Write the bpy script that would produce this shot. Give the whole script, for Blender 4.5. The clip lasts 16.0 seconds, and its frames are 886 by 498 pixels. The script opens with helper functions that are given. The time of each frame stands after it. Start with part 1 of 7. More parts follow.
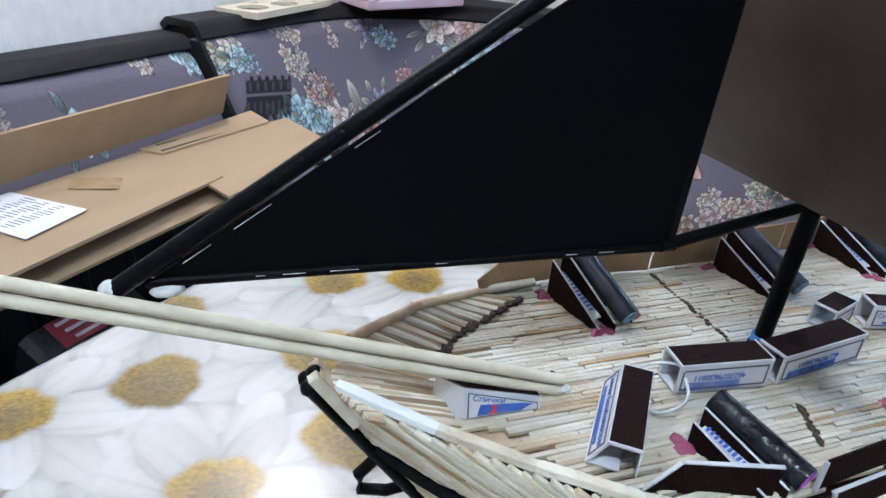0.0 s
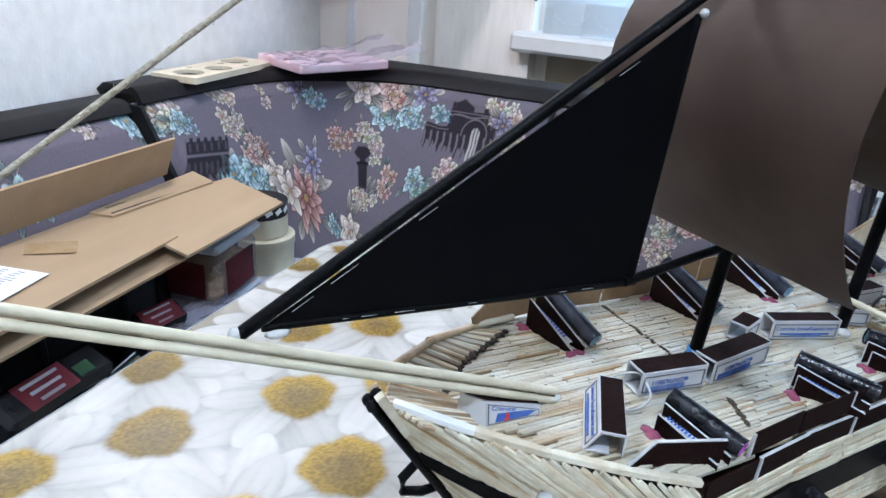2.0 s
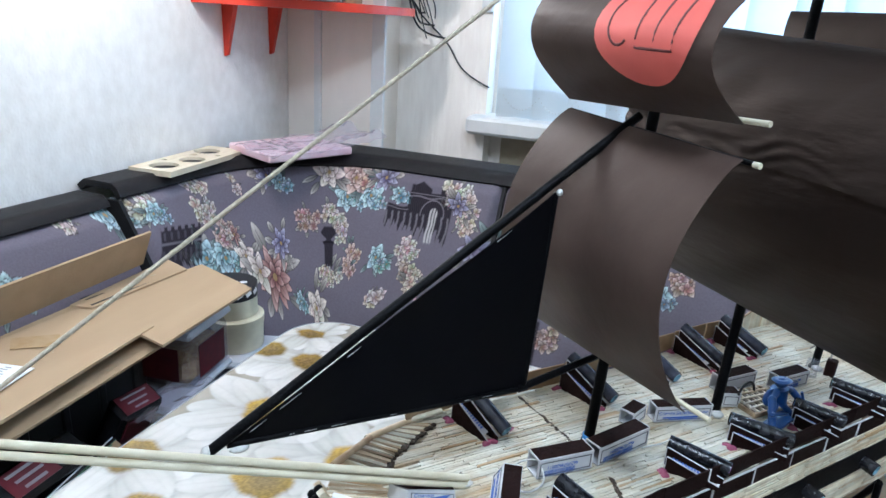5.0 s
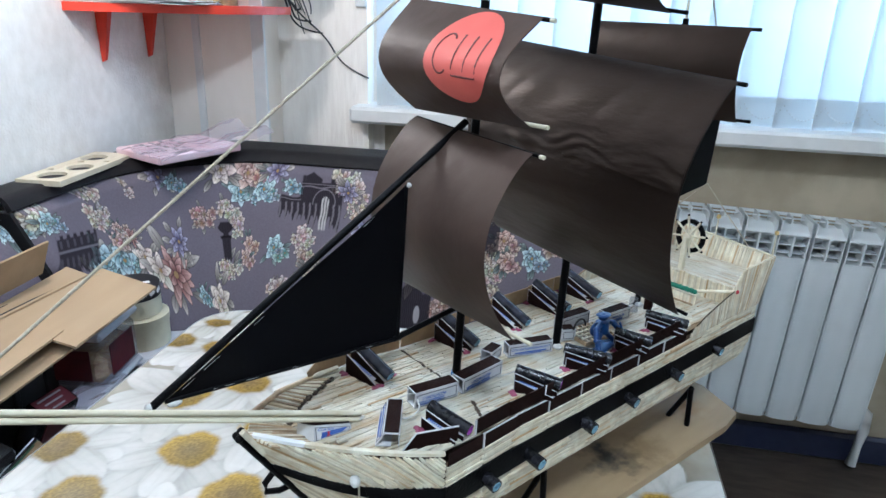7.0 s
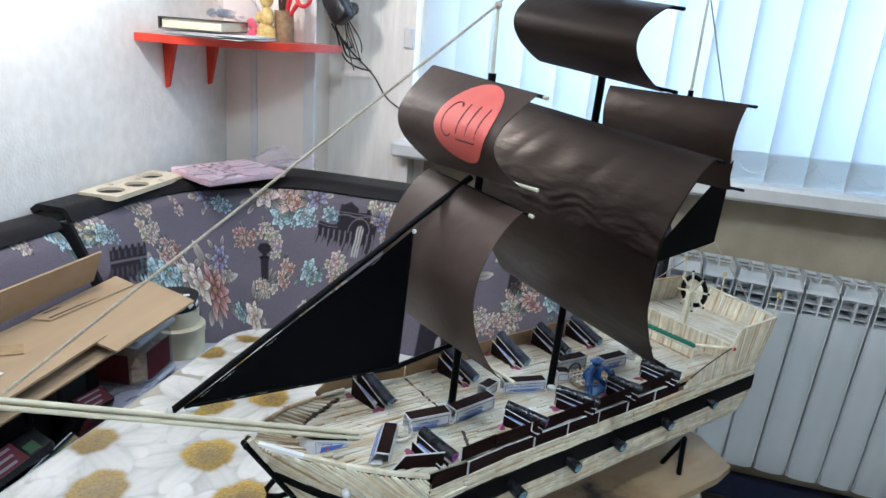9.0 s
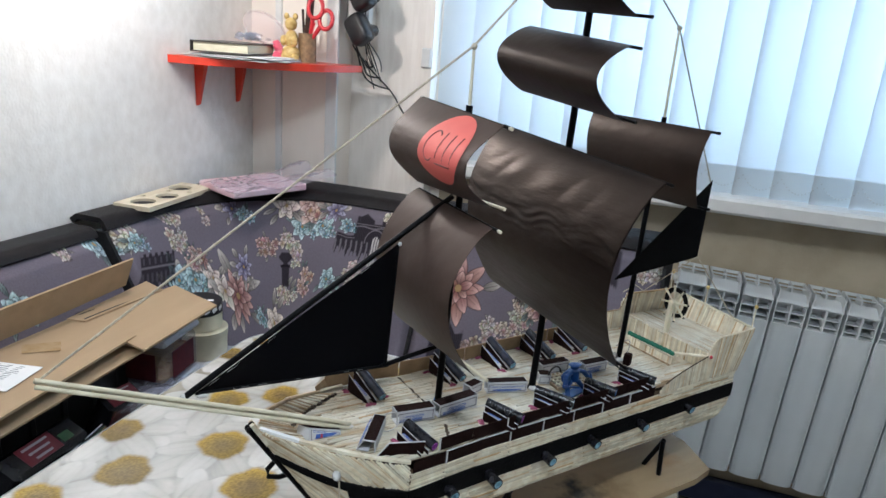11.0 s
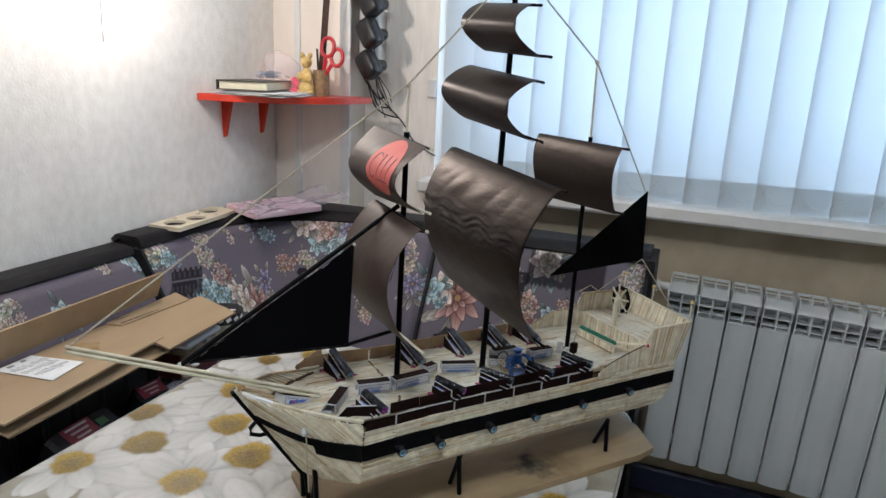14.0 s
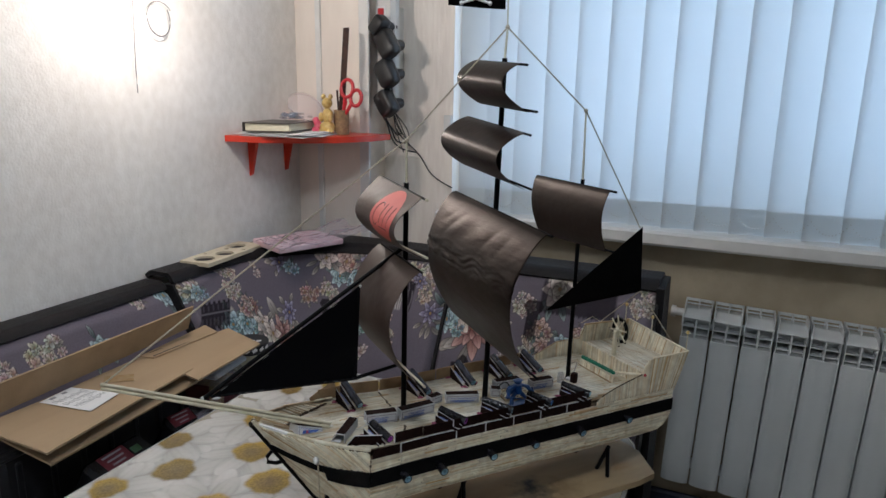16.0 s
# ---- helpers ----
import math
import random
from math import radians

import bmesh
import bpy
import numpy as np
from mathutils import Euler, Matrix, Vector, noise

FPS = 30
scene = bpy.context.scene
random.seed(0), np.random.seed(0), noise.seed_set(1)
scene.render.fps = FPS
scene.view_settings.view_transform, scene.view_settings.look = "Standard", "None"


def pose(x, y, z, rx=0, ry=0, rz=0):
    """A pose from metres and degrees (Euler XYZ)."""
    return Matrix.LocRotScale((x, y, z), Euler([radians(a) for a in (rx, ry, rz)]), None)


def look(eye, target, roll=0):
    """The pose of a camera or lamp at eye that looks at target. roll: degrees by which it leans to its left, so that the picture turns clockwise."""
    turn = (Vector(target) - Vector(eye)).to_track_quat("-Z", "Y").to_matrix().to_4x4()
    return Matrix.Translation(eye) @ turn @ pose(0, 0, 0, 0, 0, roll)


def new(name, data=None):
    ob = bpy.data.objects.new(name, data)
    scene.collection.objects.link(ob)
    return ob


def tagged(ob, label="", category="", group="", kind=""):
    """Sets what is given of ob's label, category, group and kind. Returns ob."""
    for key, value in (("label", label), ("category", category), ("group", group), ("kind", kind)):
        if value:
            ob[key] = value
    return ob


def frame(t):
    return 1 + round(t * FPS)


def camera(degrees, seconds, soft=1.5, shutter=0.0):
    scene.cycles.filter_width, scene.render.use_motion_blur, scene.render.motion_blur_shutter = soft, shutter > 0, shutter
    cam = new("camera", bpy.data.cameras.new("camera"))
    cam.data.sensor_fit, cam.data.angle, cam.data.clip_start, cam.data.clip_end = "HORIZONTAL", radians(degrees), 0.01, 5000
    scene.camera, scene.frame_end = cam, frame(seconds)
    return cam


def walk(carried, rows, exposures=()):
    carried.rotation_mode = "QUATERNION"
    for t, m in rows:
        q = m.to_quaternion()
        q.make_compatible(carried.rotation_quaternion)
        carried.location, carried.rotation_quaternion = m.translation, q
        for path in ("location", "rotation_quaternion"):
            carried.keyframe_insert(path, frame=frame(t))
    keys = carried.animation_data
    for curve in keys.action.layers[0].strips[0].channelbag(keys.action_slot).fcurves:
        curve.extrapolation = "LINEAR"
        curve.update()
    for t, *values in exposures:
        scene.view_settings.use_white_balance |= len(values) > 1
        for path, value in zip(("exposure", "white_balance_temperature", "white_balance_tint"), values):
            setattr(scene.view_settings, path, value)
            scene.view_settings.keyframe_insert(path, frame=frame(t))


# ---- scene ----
cam = camera(67.0, 16.0)
PATH = [
    (0, (0.050, 0.070, 1.100), (-0.826, 1.602, 0.161), 3.3),
    (0.5, (0.042, 0.048, 1.104), (-0.739, 1.635, 0.173), 4.8),
    (1, (0.037, 0.030, 1.116), (-0.713, 1.658, 0.229), 5.3),
    (1.5, (0.033, 0.016, 1.123), (-0.671, 1.691, 0.289), 4.7),
    (2, (0.034, -0.012, 1.130), (-0.636, 1.695, 0.332), 4.4),
    (2.5, (0.035, -0.036, 1.141), (-0.629, 1.691, 0.383), 4.2),
    (3, (0.044, -0.052, 1.162), (-0.612, 1.701, 0.460), 3.3),
    (5.5, (0.096, -0.079, 1.213), (-0.513, 1.715, 0.569), 4.0),
    (6, (0.111, -0.111, 1.222), (-0.346, 1.718, 0.555), 3.2),
    (6.5, (0.13, -0.143, 1.236), (-0.217, 1.708, 0.563), 2.3),
    (7, (0.138, -0.17, 1.247), (-0.208, 1.677, 0.561), 1.8),
    (7.5, (0.144, -0.186, 1.253), (-0.252, 1.652, 0.573), 2.3),
    (8, (0.154, -0.198, 1.26), (-0.301, 1.622, 0.568), 2.4),
    (8.5, (0.169, -0.204, 1.269), (-0.286, 1.638, 0.637), 4.1),
    (11, (0.244, -0.268, 1.305), (-0.322, 1.559, 0.721), 4.5),
    (11.5, (0.269, -0.277, 1.305), (-0.317, 1.542, 0.717), 4.3),
    (12, (0.291, -0.292, 1.309), (-0.33, 1.522, 0.739), 3.9),
    (12.5, (0.307, -0.303, 1.302), (-0.329, 1.499, 0.71), 3.9),
    (13, (0.33, -0.318, 1.305), (-0.31, 1.491, 0.74), 3.9),
    (13.5, (0.364, -0.346, 1.313), (-0.296, 1.457, 0.755), 3.2),
    (14, (0.402, -0.373, 1.326), (-0.297, 1.427, 0.805), 2.6),
    (14.5, (0.42, -0.393, 1.335), (-0.286, 1.407, 0.824), 2.0),
    (15, (0.425, -0.404, 1.348), (-0.324, 1.379, 0.839), 1.8),
    (15.5, (0.44, -0.407, 1.36), (-0.322, 1.379, 0.88), 1.5),
    (16, (0.462, -0.413, 1.368), (-0.329, 1.365, 0.908), 1.0),
]
walk(cam, [(t, look(eye, target, roll)) for t, eye, target, roll in PATH], [(0, 0.13, 5350, 12), (2.5, 0.27, 5300, 11), (6, 0.24, 5350, 8), (8.5, 0.09, 5450, 8), (11, -0.16, 5800, 10), (12.5, -0.30, 5900, 11), (14.5, -0.60, 6100, 12), (16, -0.99, 6100, 13)])

# ---- light ----
world = bpy.data.worlds.new("world")
scene.world = world
world.use_nodes = True
wn = world.node_tree.nodes
sky = wn.new("ShaderNodeTexSky")
sky.sky_type, sky.sun_disc, sky.sun_elevation, sky.sun_rotation = "NISHITA", False, radians(35), radians(200)
wn["Background"].inputs["Strength"].default_value = 0.1
world.node_tree.links.new(sky.outputs["Color"], wn["Background"].inputs["Color"])


def lamp(name, kind, place, watts, colour, size, aim=None, label="", category="lamp"):
    data = bpy.data.lights.new(name, kind)
    data.energy, data.color = watts, colour
    if kind == "AREA":
        data.shape, data.size = "DISK", size
    else:
        data.shadow_soft_size = size
    ob = new(name, data)
    ob.matrix_basis = look(place, aim) if aim else Matrix.Translation(place)
    return ob


lamp("ceiling_bulb", "POINT", (0.25, -0.42, 2.28), 46, (0.90, 0.96, 1.0), 0.10)
lamp("sconce_bulb", "POINT", (-0.70, 0.78, 1.612), 13.5, (1.0, 0.87, 0.75), 0.03)
day = bpy.data.lights.new("window_daylight", "AREA")
day.shape, day.size, day.size_y, day.energy, day.color = "RECTANGLE", 1.5, 1.1, 22, (0.62, 0.80, 1.0)
new("window_daylight", day).matrix_basis = look((0.45, 1.86, 1.55), (0.45, 0.0, 1.45))


# ---- materials ----
def mat(name, colour, rough=0.6, colour2=None, scale=40.0, bump=0.0, bump_scale=200.0, metal=0.0, spec=0.5, island=0.0, stretch=(1, 1, 1), detail=4.0, attr=None, big=0.0, place=False, honey=None, sheen=None):
    """Principled material: two-scale noise between two colours, fine bump, optional spread per piece."""
    m = bpy.data.materials.new(name)
    m.use_nodes = True
    nt = m.node_tree
    n, l = nt.nodes, nt.links
    b = n["Principled BSDF"]
    b.inputs["Roughness"].default_value, b.inputs["Metallic"].default_value = rough, metal
    b.inputs["Specular IOR Level"].default_value = spec
    if sheen:
        b.inputs["Specular Tint"].default_value = (*sheen, 1)
    tc = n.new("ShaderNodeTexCoord")
    mp = n.new("ShaderNodeMapping")
    mp.inputs["Scale"].default_value = stretch
    l.new(n.new("ShaderNodeNewGeometry").outputs["Position"] if place else tc.outputs["Object"], mp.inputs["Vector"])
    noise1 = n.new("ShaderNodeTexNoise")
    noise1.inputs["Scale"].default_value, noise1.inputs["Detail"].default_value = scale, detail
    l.new(mp.outputs["Vector"], noise1.inputs["Vector"])
    mix = n.new("ShaderNodeMix")
    mix.data_type = "RGBA"
    c2 = colour2 or [c * 0.8 for c in colour]
    mix.inputs["A"].default_value, mix.inputs["B"].default_value = (*colour, 1), (*c2, 1)
    ramp = n.new("ShaderNodeMapRange")
    ramp.inputs["From Min"].default_value, ramp.inputs["From Max"].default_value = 0.32, 0.68
    l.new(noise1.outputs["Fac"], ramp.inputs["Value"])
    l.new(ramp.outputs["Result"], mix.inputs["Factor"])
    out = mix.outputs["Result"]
    if attr:
        at = n.new("ShaderNodeAttribute")
        at.attribute_name = attr
        mul = n.new("ShaderNodeMix")
        mul.data_type, mul.blend_type = "RGBA", "MULTIPLY"
        mul.inputs["Factor"].default_value = 1.0
        l.new(at.outputs["Color"], mul.inputs["A"])
        l.new(out, mul.inputs["B"])
        out = mul.outputs["Result"]
    if island or big:
        hsv = n.new("ShaderNodeHueSaturation")
        val = n.new("ShaderNodeMapRange")
        if island:
            geo, oi, add = n.new("ShaderNodeNewGeometry"), n.new("ShaderNodeObjectInfo"), n.new("ShaderNodeMath")
            add.operation = "ADD"
            fr = n.new("ShaderNodeMath")
            fr.operation = "FRACT"
            l.new(geo.outputs["Random Per Island"], add.inputs[0])
            l.new(oi.outputs["Random"], add.inputs[1])
            l.new(add.outputs[0], fr.inputs[0])
            l.new(fr.outputs[0], val.inputs["Value"])
            val.inputs["To Min"].default_value, val.inputs["To Max"].default_value = 1 - island, 1 + island * 0.5
        else:
            n3 = n.new("ShaderNodeTexNoise")
            n3.inputs["Scale"].default_value = scale / 9
            l.new(mp.outputs["Vector"], n3.inputs["Vector"])
            l.new(n3.outputs["Fac"], val.inputs["Value"])
            val.inputs["From Min"].default_value, val.inputs["From Max"].default_value = 0.3, 0.7
            val.inputs["To Min"].default_value, val.inputs["To Max"].default_value = 1 - big, 1 + big * 0.4
        l.new(val.outputs["Result"], hsv.inputs["Value"])
        l.new(out, hsv.inputs["Color"])
        out = hsv.outputs["Color"]
        if honey and island:
            spread, again, power, dye = (n.new(k) for k in ("ShaderNodeMath", "ShaderNodeMath", "ShaderNodeMath", "ShaderNodeMix"))
            spread.operation, again.operation, power.operation = "MULTIPLY", "FRACT", "POWER"
            spread.inputs[1].default_value, power.inputs[1].default_value = 7.31, 6.0
            l.new(fr.outputs[0], spread.inputs[0])
            l.new(spread.outputs[0], again.inputs[0])
            l.new(again.outputs[0], power.inputs[0])
            dye.data_type, dye.blend_type = "RGBA", "MULTIPLY"
            dye.inputs["B"].default_value = (*honey, 1)
            l.new(power.outputs[0], dye.inputs["Factor"])
            l.new(out, dye.inputs["A"])
            out = dye.outputs["Result"]
    l.new(out, b.inputs["Base Color"])
    if bump:
        n2 = n.new("ShaderNodeTexNoise")
        n2.inputs["Scale"].default_value, n2.inputs["Detail"].default_value = bump_scale, 3
        l.new(mp.outputs["Vector"], n2.inputs["Vector"])
        bp = n.new("ShaderNodeBump")
        bp.inputs["Strength"].default_value, bp.inputs["Distance"].default_value = bump, 0.002
        l.new(n2.outputs["Fac"], bp.inputs["Height"])
        l.new(bp.outputs["Normal"], b.inputs["Normal"])
    return m


WALL = mat("wallpaper_plaster", (0.85, 0.83, 0.785), 0.75, (0.77, 0.745, 0.695), 46, 0.7, 170, stretch=(1, 1, 0.75), detail=8.0, big=0.09)
WALLCREAM = mat("cream_wallpaper", (0.88, 0.80, 0.71), 0.7, (0.80, 0.72, 0.63), 12, 0.35, 70, stretch=(1, 1, 0.3), big=0.06)
WALLPANEL = mat("ribbed_wallpaper", (0.93, 0.865, 0.785), 0.42, (0.86, 0.79, 0.71), 75, 1.0, 105, stretch=(1, 1, 0.13), detail=1.0)
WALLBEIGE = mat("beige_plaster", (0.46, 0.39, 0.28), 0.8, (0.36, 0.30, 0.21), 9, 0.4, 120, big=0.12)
PLASTIC = mat("white_plastic", (0.74, 0.73, 0.70), 0.35, (0.68, 0.67, 0.64), 20)
CEIL = mat("ceiling_paint", (0.78, 0.77, 0.74), 0.8, (0.72, 0.71, 0.68), 6, 0.1, 90)
FLOOR = mat("dark_linoleum", (0.034, 0.026, 0.022), 0.35, (0.075, 0.057, 0.043), 12, 0.1, 60, stretch=(1, 4, 1))
SKIRT = mat("dark_blue_skirting", (0.012, 0.016, 0.04), 0.35, (0.02, 0.024, 0.05), 30)
LEATHER = mat("black_leatherette", (0.012, 0.011, 0.012), 0.5, (0.017, 0.0155, 0.016), 60, 0.5, 420, spec=0.15)
FABRIC = mat("floral_upholstery", (1, 1, 1), 0.8, (0.88, 0.87, 0.88), 260, 0.35, 900, spec=0.10, attr="Col")
CLOTH = mat("daisy_oilcloth", (0.75, 0.74, 0.72), 0.26, (0.71, 0.70, 0.68), 120, 0.05, 60, attr="Col")
CARD = mat("corrugated_cardboard", (0.42, 0.298, 0.176), 0.8, (0.36, 0.25, 0.145), 16, 0.15, 300, stretch=(1, 0.2, 1), big=0.08)
# inside face of the cardboard, toned down to carry the shade on the flaps
CARDIN = mat("shaded_cardboard_inside", (0.36, 0.25, 0.145), 0.85, (0.30, 0.21, 0.12), 25, 0.2, 300)
CARDEDGE = mat("cardboard_strip", (0.32, 0.21, 0.11), 0.8, (0.24, 0.155, 0.08), 60, 0.2, 400)
TAPE = mat("brown_tape", (0.36, 0.24, 0.12), 0.22, (0.44, 0.32, 0.19), 60)
PAPER = mat("white_paper", (0.80, 0.80, 0.79), 0.7, (0.74, 0.74, 0.73), 30)
INK = mat("grey_print", (0.12, 0.12, 0.13), 0.7)
BLUEINK = mat("blue_print", (0.035, 0.09, 0.36), 0.6, (0.06, 0.13, 0.42), 90)
REDINK = mat("red_print", (0.55, 0.045, 0.05), 0.5, (0.48, 0.03, 0.05), 60)
GREENINK = mat("green_print", (0.028, 0.075, 0.026), 0.5)
PALEINK = mat("pale_grey_print", (0.30, 0.30, 0.31), 0.7)
MATCH = mat("pale_aspen_matchwood", (0.82, 0.78, 0.63), 0.55, (0.66, 0.57, 0.40), 90, 0.4, 500, island=0.24, place=True, honey=(0.66, 0.47, 0.28))
MATCHDECK = mat("varnished_matchwood", (0.64, 0.625, 0.535), 0.32, (0.50, 0.43, 0.295), 38, 0.5, 400, island=0.16, place=True, honey=(0.66, 0.46, 0.26))
MATCHBURNT = mat("scorched_matchwood", (0.52, 0.40, 0.25), 0.6, (0.30, 0.19, 0.10), 90, 0.3, 500, island=0.35)
WOODSTICK = mat("pale_wooden_skewer", (0.66, 0.615, 0.47), 0.5, (0.55, 0.50, 0.35), 60, 0.2, 500)
BLACKWOOD = mat("black_painted_wood", (0.0025, 0.0025, 0.003), 0.38, (0.005, 0.005, 0.0055), 90, 0.3, 500, spec=0.06)
SEAM = mat("burnt_deck_joint", (0.07, 0.045, 0.025), 0.8, (0.03, 0.02, 0.012), 300, 0.6, 800)
JIB = mat("black_jib_paper", (0.0026, 0.0027, 0.0041), 0.5, (0.0034, 0.0032, 0.0036), 12, 0.2, 60, spec=0.05)
BROWNPAPER = mat("dark_brown_paper", (0.060, 0.040, 0.032), 0.45, (0.048, 0.031, 0.025), 22, 0.15, 90, spec=0.20, sheen=(1.0, 0.85, 0.75))
BLACKPAPER = mat("creased_black_paper", (0.0048, 0.0031, 0.0026), 0.40, (0.0070, 0.0045, 0.0037), 25, 0.3, 60, stretch=(1, 0.6, 2.2), spec=0.44, sheen=(1.0, 0.74, 0.60))
SMOOTHBLACK = mat("smooth_black_paper", (0.0120, 0.0074, 0.0058), 0.35, (0.017, 0.0106, 0.0082), 25, 0.15, 90, spec=0.24, sheen=(1.0, 0.80, 0.68))
SPANKER = mat("matt_black_paper", (0.002, 0.002, 0.0024), 0.7, (0.003, 0.003, 0.003), 30, spec=0.02)
LETTERINK = mat("dark_red_felt_pen", (0.13, 0.026, 0.024), 0.6)
REDPAPER = mat("red_paper_disc", (0.62, 0.11, 0.085), 0.55, (0.56, 0.09, 0.07), 30)
STRIKER = mat("brown_striker_paper", (0.016, 0.0068, 0.0055), 0.75, (0.010, 0.0042, 0.0036), 260, 0.5, 900, spec=0.06)
BOXWHITE = mat("white_matchbox_card", (0.60, 0.60, 0.60), 0.65, (0.50, 0.50, 0.51), 60)
TUBE = mat("glossy_black_tube", (0.002, 0.0022, 0.0035), 0.24, (0.022, 0.021, 0.026), 130, 0.5, 220, spec=0.4)
TUBEBLUE = mat("slate_blue_tube", (0.036, 0.040, 0.062), 0.26, (0.010, 0.011, 0.018), 70, 0.3, 160)
RING = mat("pale_blue_lining", (0.28, 0.50, 0.62), 0.5)
RINGPURPLE = mat("purple_lining", (0.40, 0.07, 0.45), 0.5)
RINGBLUE = mat("blue_lining", (0.06, 0.25, 0.62), 0.5)
GLUE = mat("clear_dried_glue", (0.62, 0.62, 0.60), 0.15, (0.50, 0.50, 0.48), 200, 0.4, 400)
BLUETOY = mat("blue_toy_plastic", (0.010, 0.070, 0.26), 0.30, (0.006, 0.040, 0.17), 60)
GREEN = mat("green_thread", (0.015, 0.20, 0.12), 0.6, (0.008, 0.12, 0.07), 400, 0.8, 900)
STRING = mat("natural_string", (0.58, 0.52, 0.40), 0.9, (0.40, 0.34, 0.24), 500, 0.8, 1200)
BOARD = mat("stained_plywood", (0.37, 0.265, 0.145), 0.6, (0.29, 0.205, 0.11), 9, 0.15, 300, stretch=(1, 5, 1), big=0.2)
bo_n, bo_l = BOARD.node_tree.nodes, BOARD.node_tree.links
BOARD_BASE = bo_n["Principled BSDF"].inputs["Base Color"]
for spot, reach, tone, depth in (((0.212, -0.034, -0.157), 0.040, (0.012, 0.011, 0.010, 1), 0.96), ((0.262, -0.050, -0.157), 0.036, (0.16, 0.095, 0.035, 1), 0.6), ((0.385, -0.030, -0.157), 0.030, (0.26, 0.14, 0.045, 1), 0.6), ((0.10, -0.060, -0.157), 0.06, (0.30, 0.20, 0.10, 1), 0.5)):
    # scorch and glue stains with ragged edges
    tc_, sub, ln, nz_, ad_, rg_, mx_ = (bo_n.new(k) for k in ("ShaderNodeTexCoord", "ShaderNodeVectorMath", "ShaderNodeVectorMath", "ShaderNodeTexNoise", "ShaderNodeMath", "ShaderNodeMapRange", "ShaderNodeMix"))
    sub.operation, sub.inputs[1].default_value, ln.operation = "SUBTRACT", spot, "LENGTH"
    nz_.inputs["Scale"].default_value, nz_.inputs["Detail"].default_value = 55, 6
    bo_l.new(tc_.outputs["Object"], sub.inputs[0])
    bo_l.new(sub.outputs["Vector"], ln.inputs[0])
    bo_l.new(tc_.outputs["Object"], nz_.inputs["Vector"])
    ad_.operation, ad_.inputs[1].default_value = "MULTIPLY_ADD", reach * 2.2
    bo_l.new(nz_.outputs["Fac"], ad_.inputs[0])
    bo_l.new(ln.outputs["Value"], ad_.inputs[2])
    rg_.inputs["From Min"].default_value, rg_.inputs["From Max"].default_value = reach * 1.15, reach * 2.05
    rg_.inputs["To Min"].default_value, rg_.inputs["To Max"].default_value = depth, 0.0
    bo_l.new(ad_.outputs[0], rg_.inputs["Value"])
    mx_.data_type = "RGBA"
    bo_l.new(rg_.outputs["Result"], mx_.inputs["Factor"])
    bo_l.new(BOARD_BASE.links[0].from_socket, mx_.inputs["A"])
    mx_.inputs["B"].default_value = tone
    bo_l.new(mx_.outputs["Result"], BOARD_BASE)
MATCHGAP = mat("glue_darkened_joint", (0.115, 0.070, 0.034), 0.7, (0.05, 0.03, 0.016), 60, 0.4, 300)
RADIATOR = mat("white_enamel", (0.70, 0.725, 0.72), 0.30, (0.66, 0.685, 0.68), 10)
DARKGAP = mat("dark_shadow_gap", (0.02, 0.02, 0.022), 0.8)
SHELFRED = mat("red_lacquered_shelf", (0.66, 0.05, 0.022), 0.3, (0.55, 0.035, 0.012), 20, 0.05, 90)
PLYWOOD = mat("pale_plywood", (0.70, 0.62, 0.47), 0.6, (0.60, 0.51, 0.36), 18, 0.1, 300, stretch=(5, 1, 1))
BOOKDARK = mat("dark_book_cover", (0.035, 0.032, 0.03), 0.4, (0.08, 0.07, 0.06), 40)
GOLD = mat("yellow_figurine_glaze", (0.66, 0.50, 0.20), 0.3, (0.48, 0.30, 0.08), 120, 0.8, 220)
BARK = mat("birch_bark", (0.30, 0.19, 0.09), 0.6, (0.16, 0.10, 0.05), 90, 0.5, 200)
BLACKPLASTIC = mat("black_plastic", (0.010, 0.010, 0.011), 0.35, (0.015, 0.015, 0.016), 40)
DARKMETAL = mat("dark_steel", (0.05, 0.035, 0.03), 0.4, (0.09, 0.05, 0.04), 60, metal=0.7)
REDPLASTIC = mat("red_plastic", (0.55, 0.03, 0.035), 0.3, (0.48, 0.02, 0.03), 30)
PINKPLASTIC = mat("pink_plastic", (0.72, 0.12, 0.19), 0.28, (0.66, 0.09, 0.15), 30)
PINKBAG = mat("pink_printed_card", (0.66, 0.42, 0.45), 0.5, (0.74, 0.62, 0.66), 14)
CREAM = mat("cream_cardboard_reel", (0.66, 0.62, 0.46), 0.7, (0.58, 0.54, 0.40), 40)
STRAW = mat("pale_shavings", (0.52, 0.34, 0.16), 0.8, (0.32, 0.16, 0.07), 160, 0.9, 250)
LABELRED = mat("dark_red_label", (0.10, 0.010, 0.014), 0.4, (0.06, 0.007, 0.010), 60)
DARKPACK = mat("black_packaging", (0.006, 0.006, 0.007), 0.25, (0.02, 0.02, 0.022), 20)
GREYBOX = mat("pale_grey_plastic", (0.52, 0.52, 0.54), 0.4, (0.50, 0.53, 0.60), 20)
WIRE = mat("thin_steel_wire", (0.35, 0.34, 0.33), 0.35, (0.28, 0.27, 0.26), 90, metal=0.8)
OUTSIDE = bpy.data.materials.new("daylight_backdrop")
OUTSIDE.use_nodes = True
on = OUTSIDE.node_tree.nodes
on.remove(on["Principled BSDF"])
em = on.new("ShaderNodeEmission")
em.inputs["Color"].default_value, em.inputs["Strength"].default_value = (0.45, 0.72, 1.0, 1), 1.22
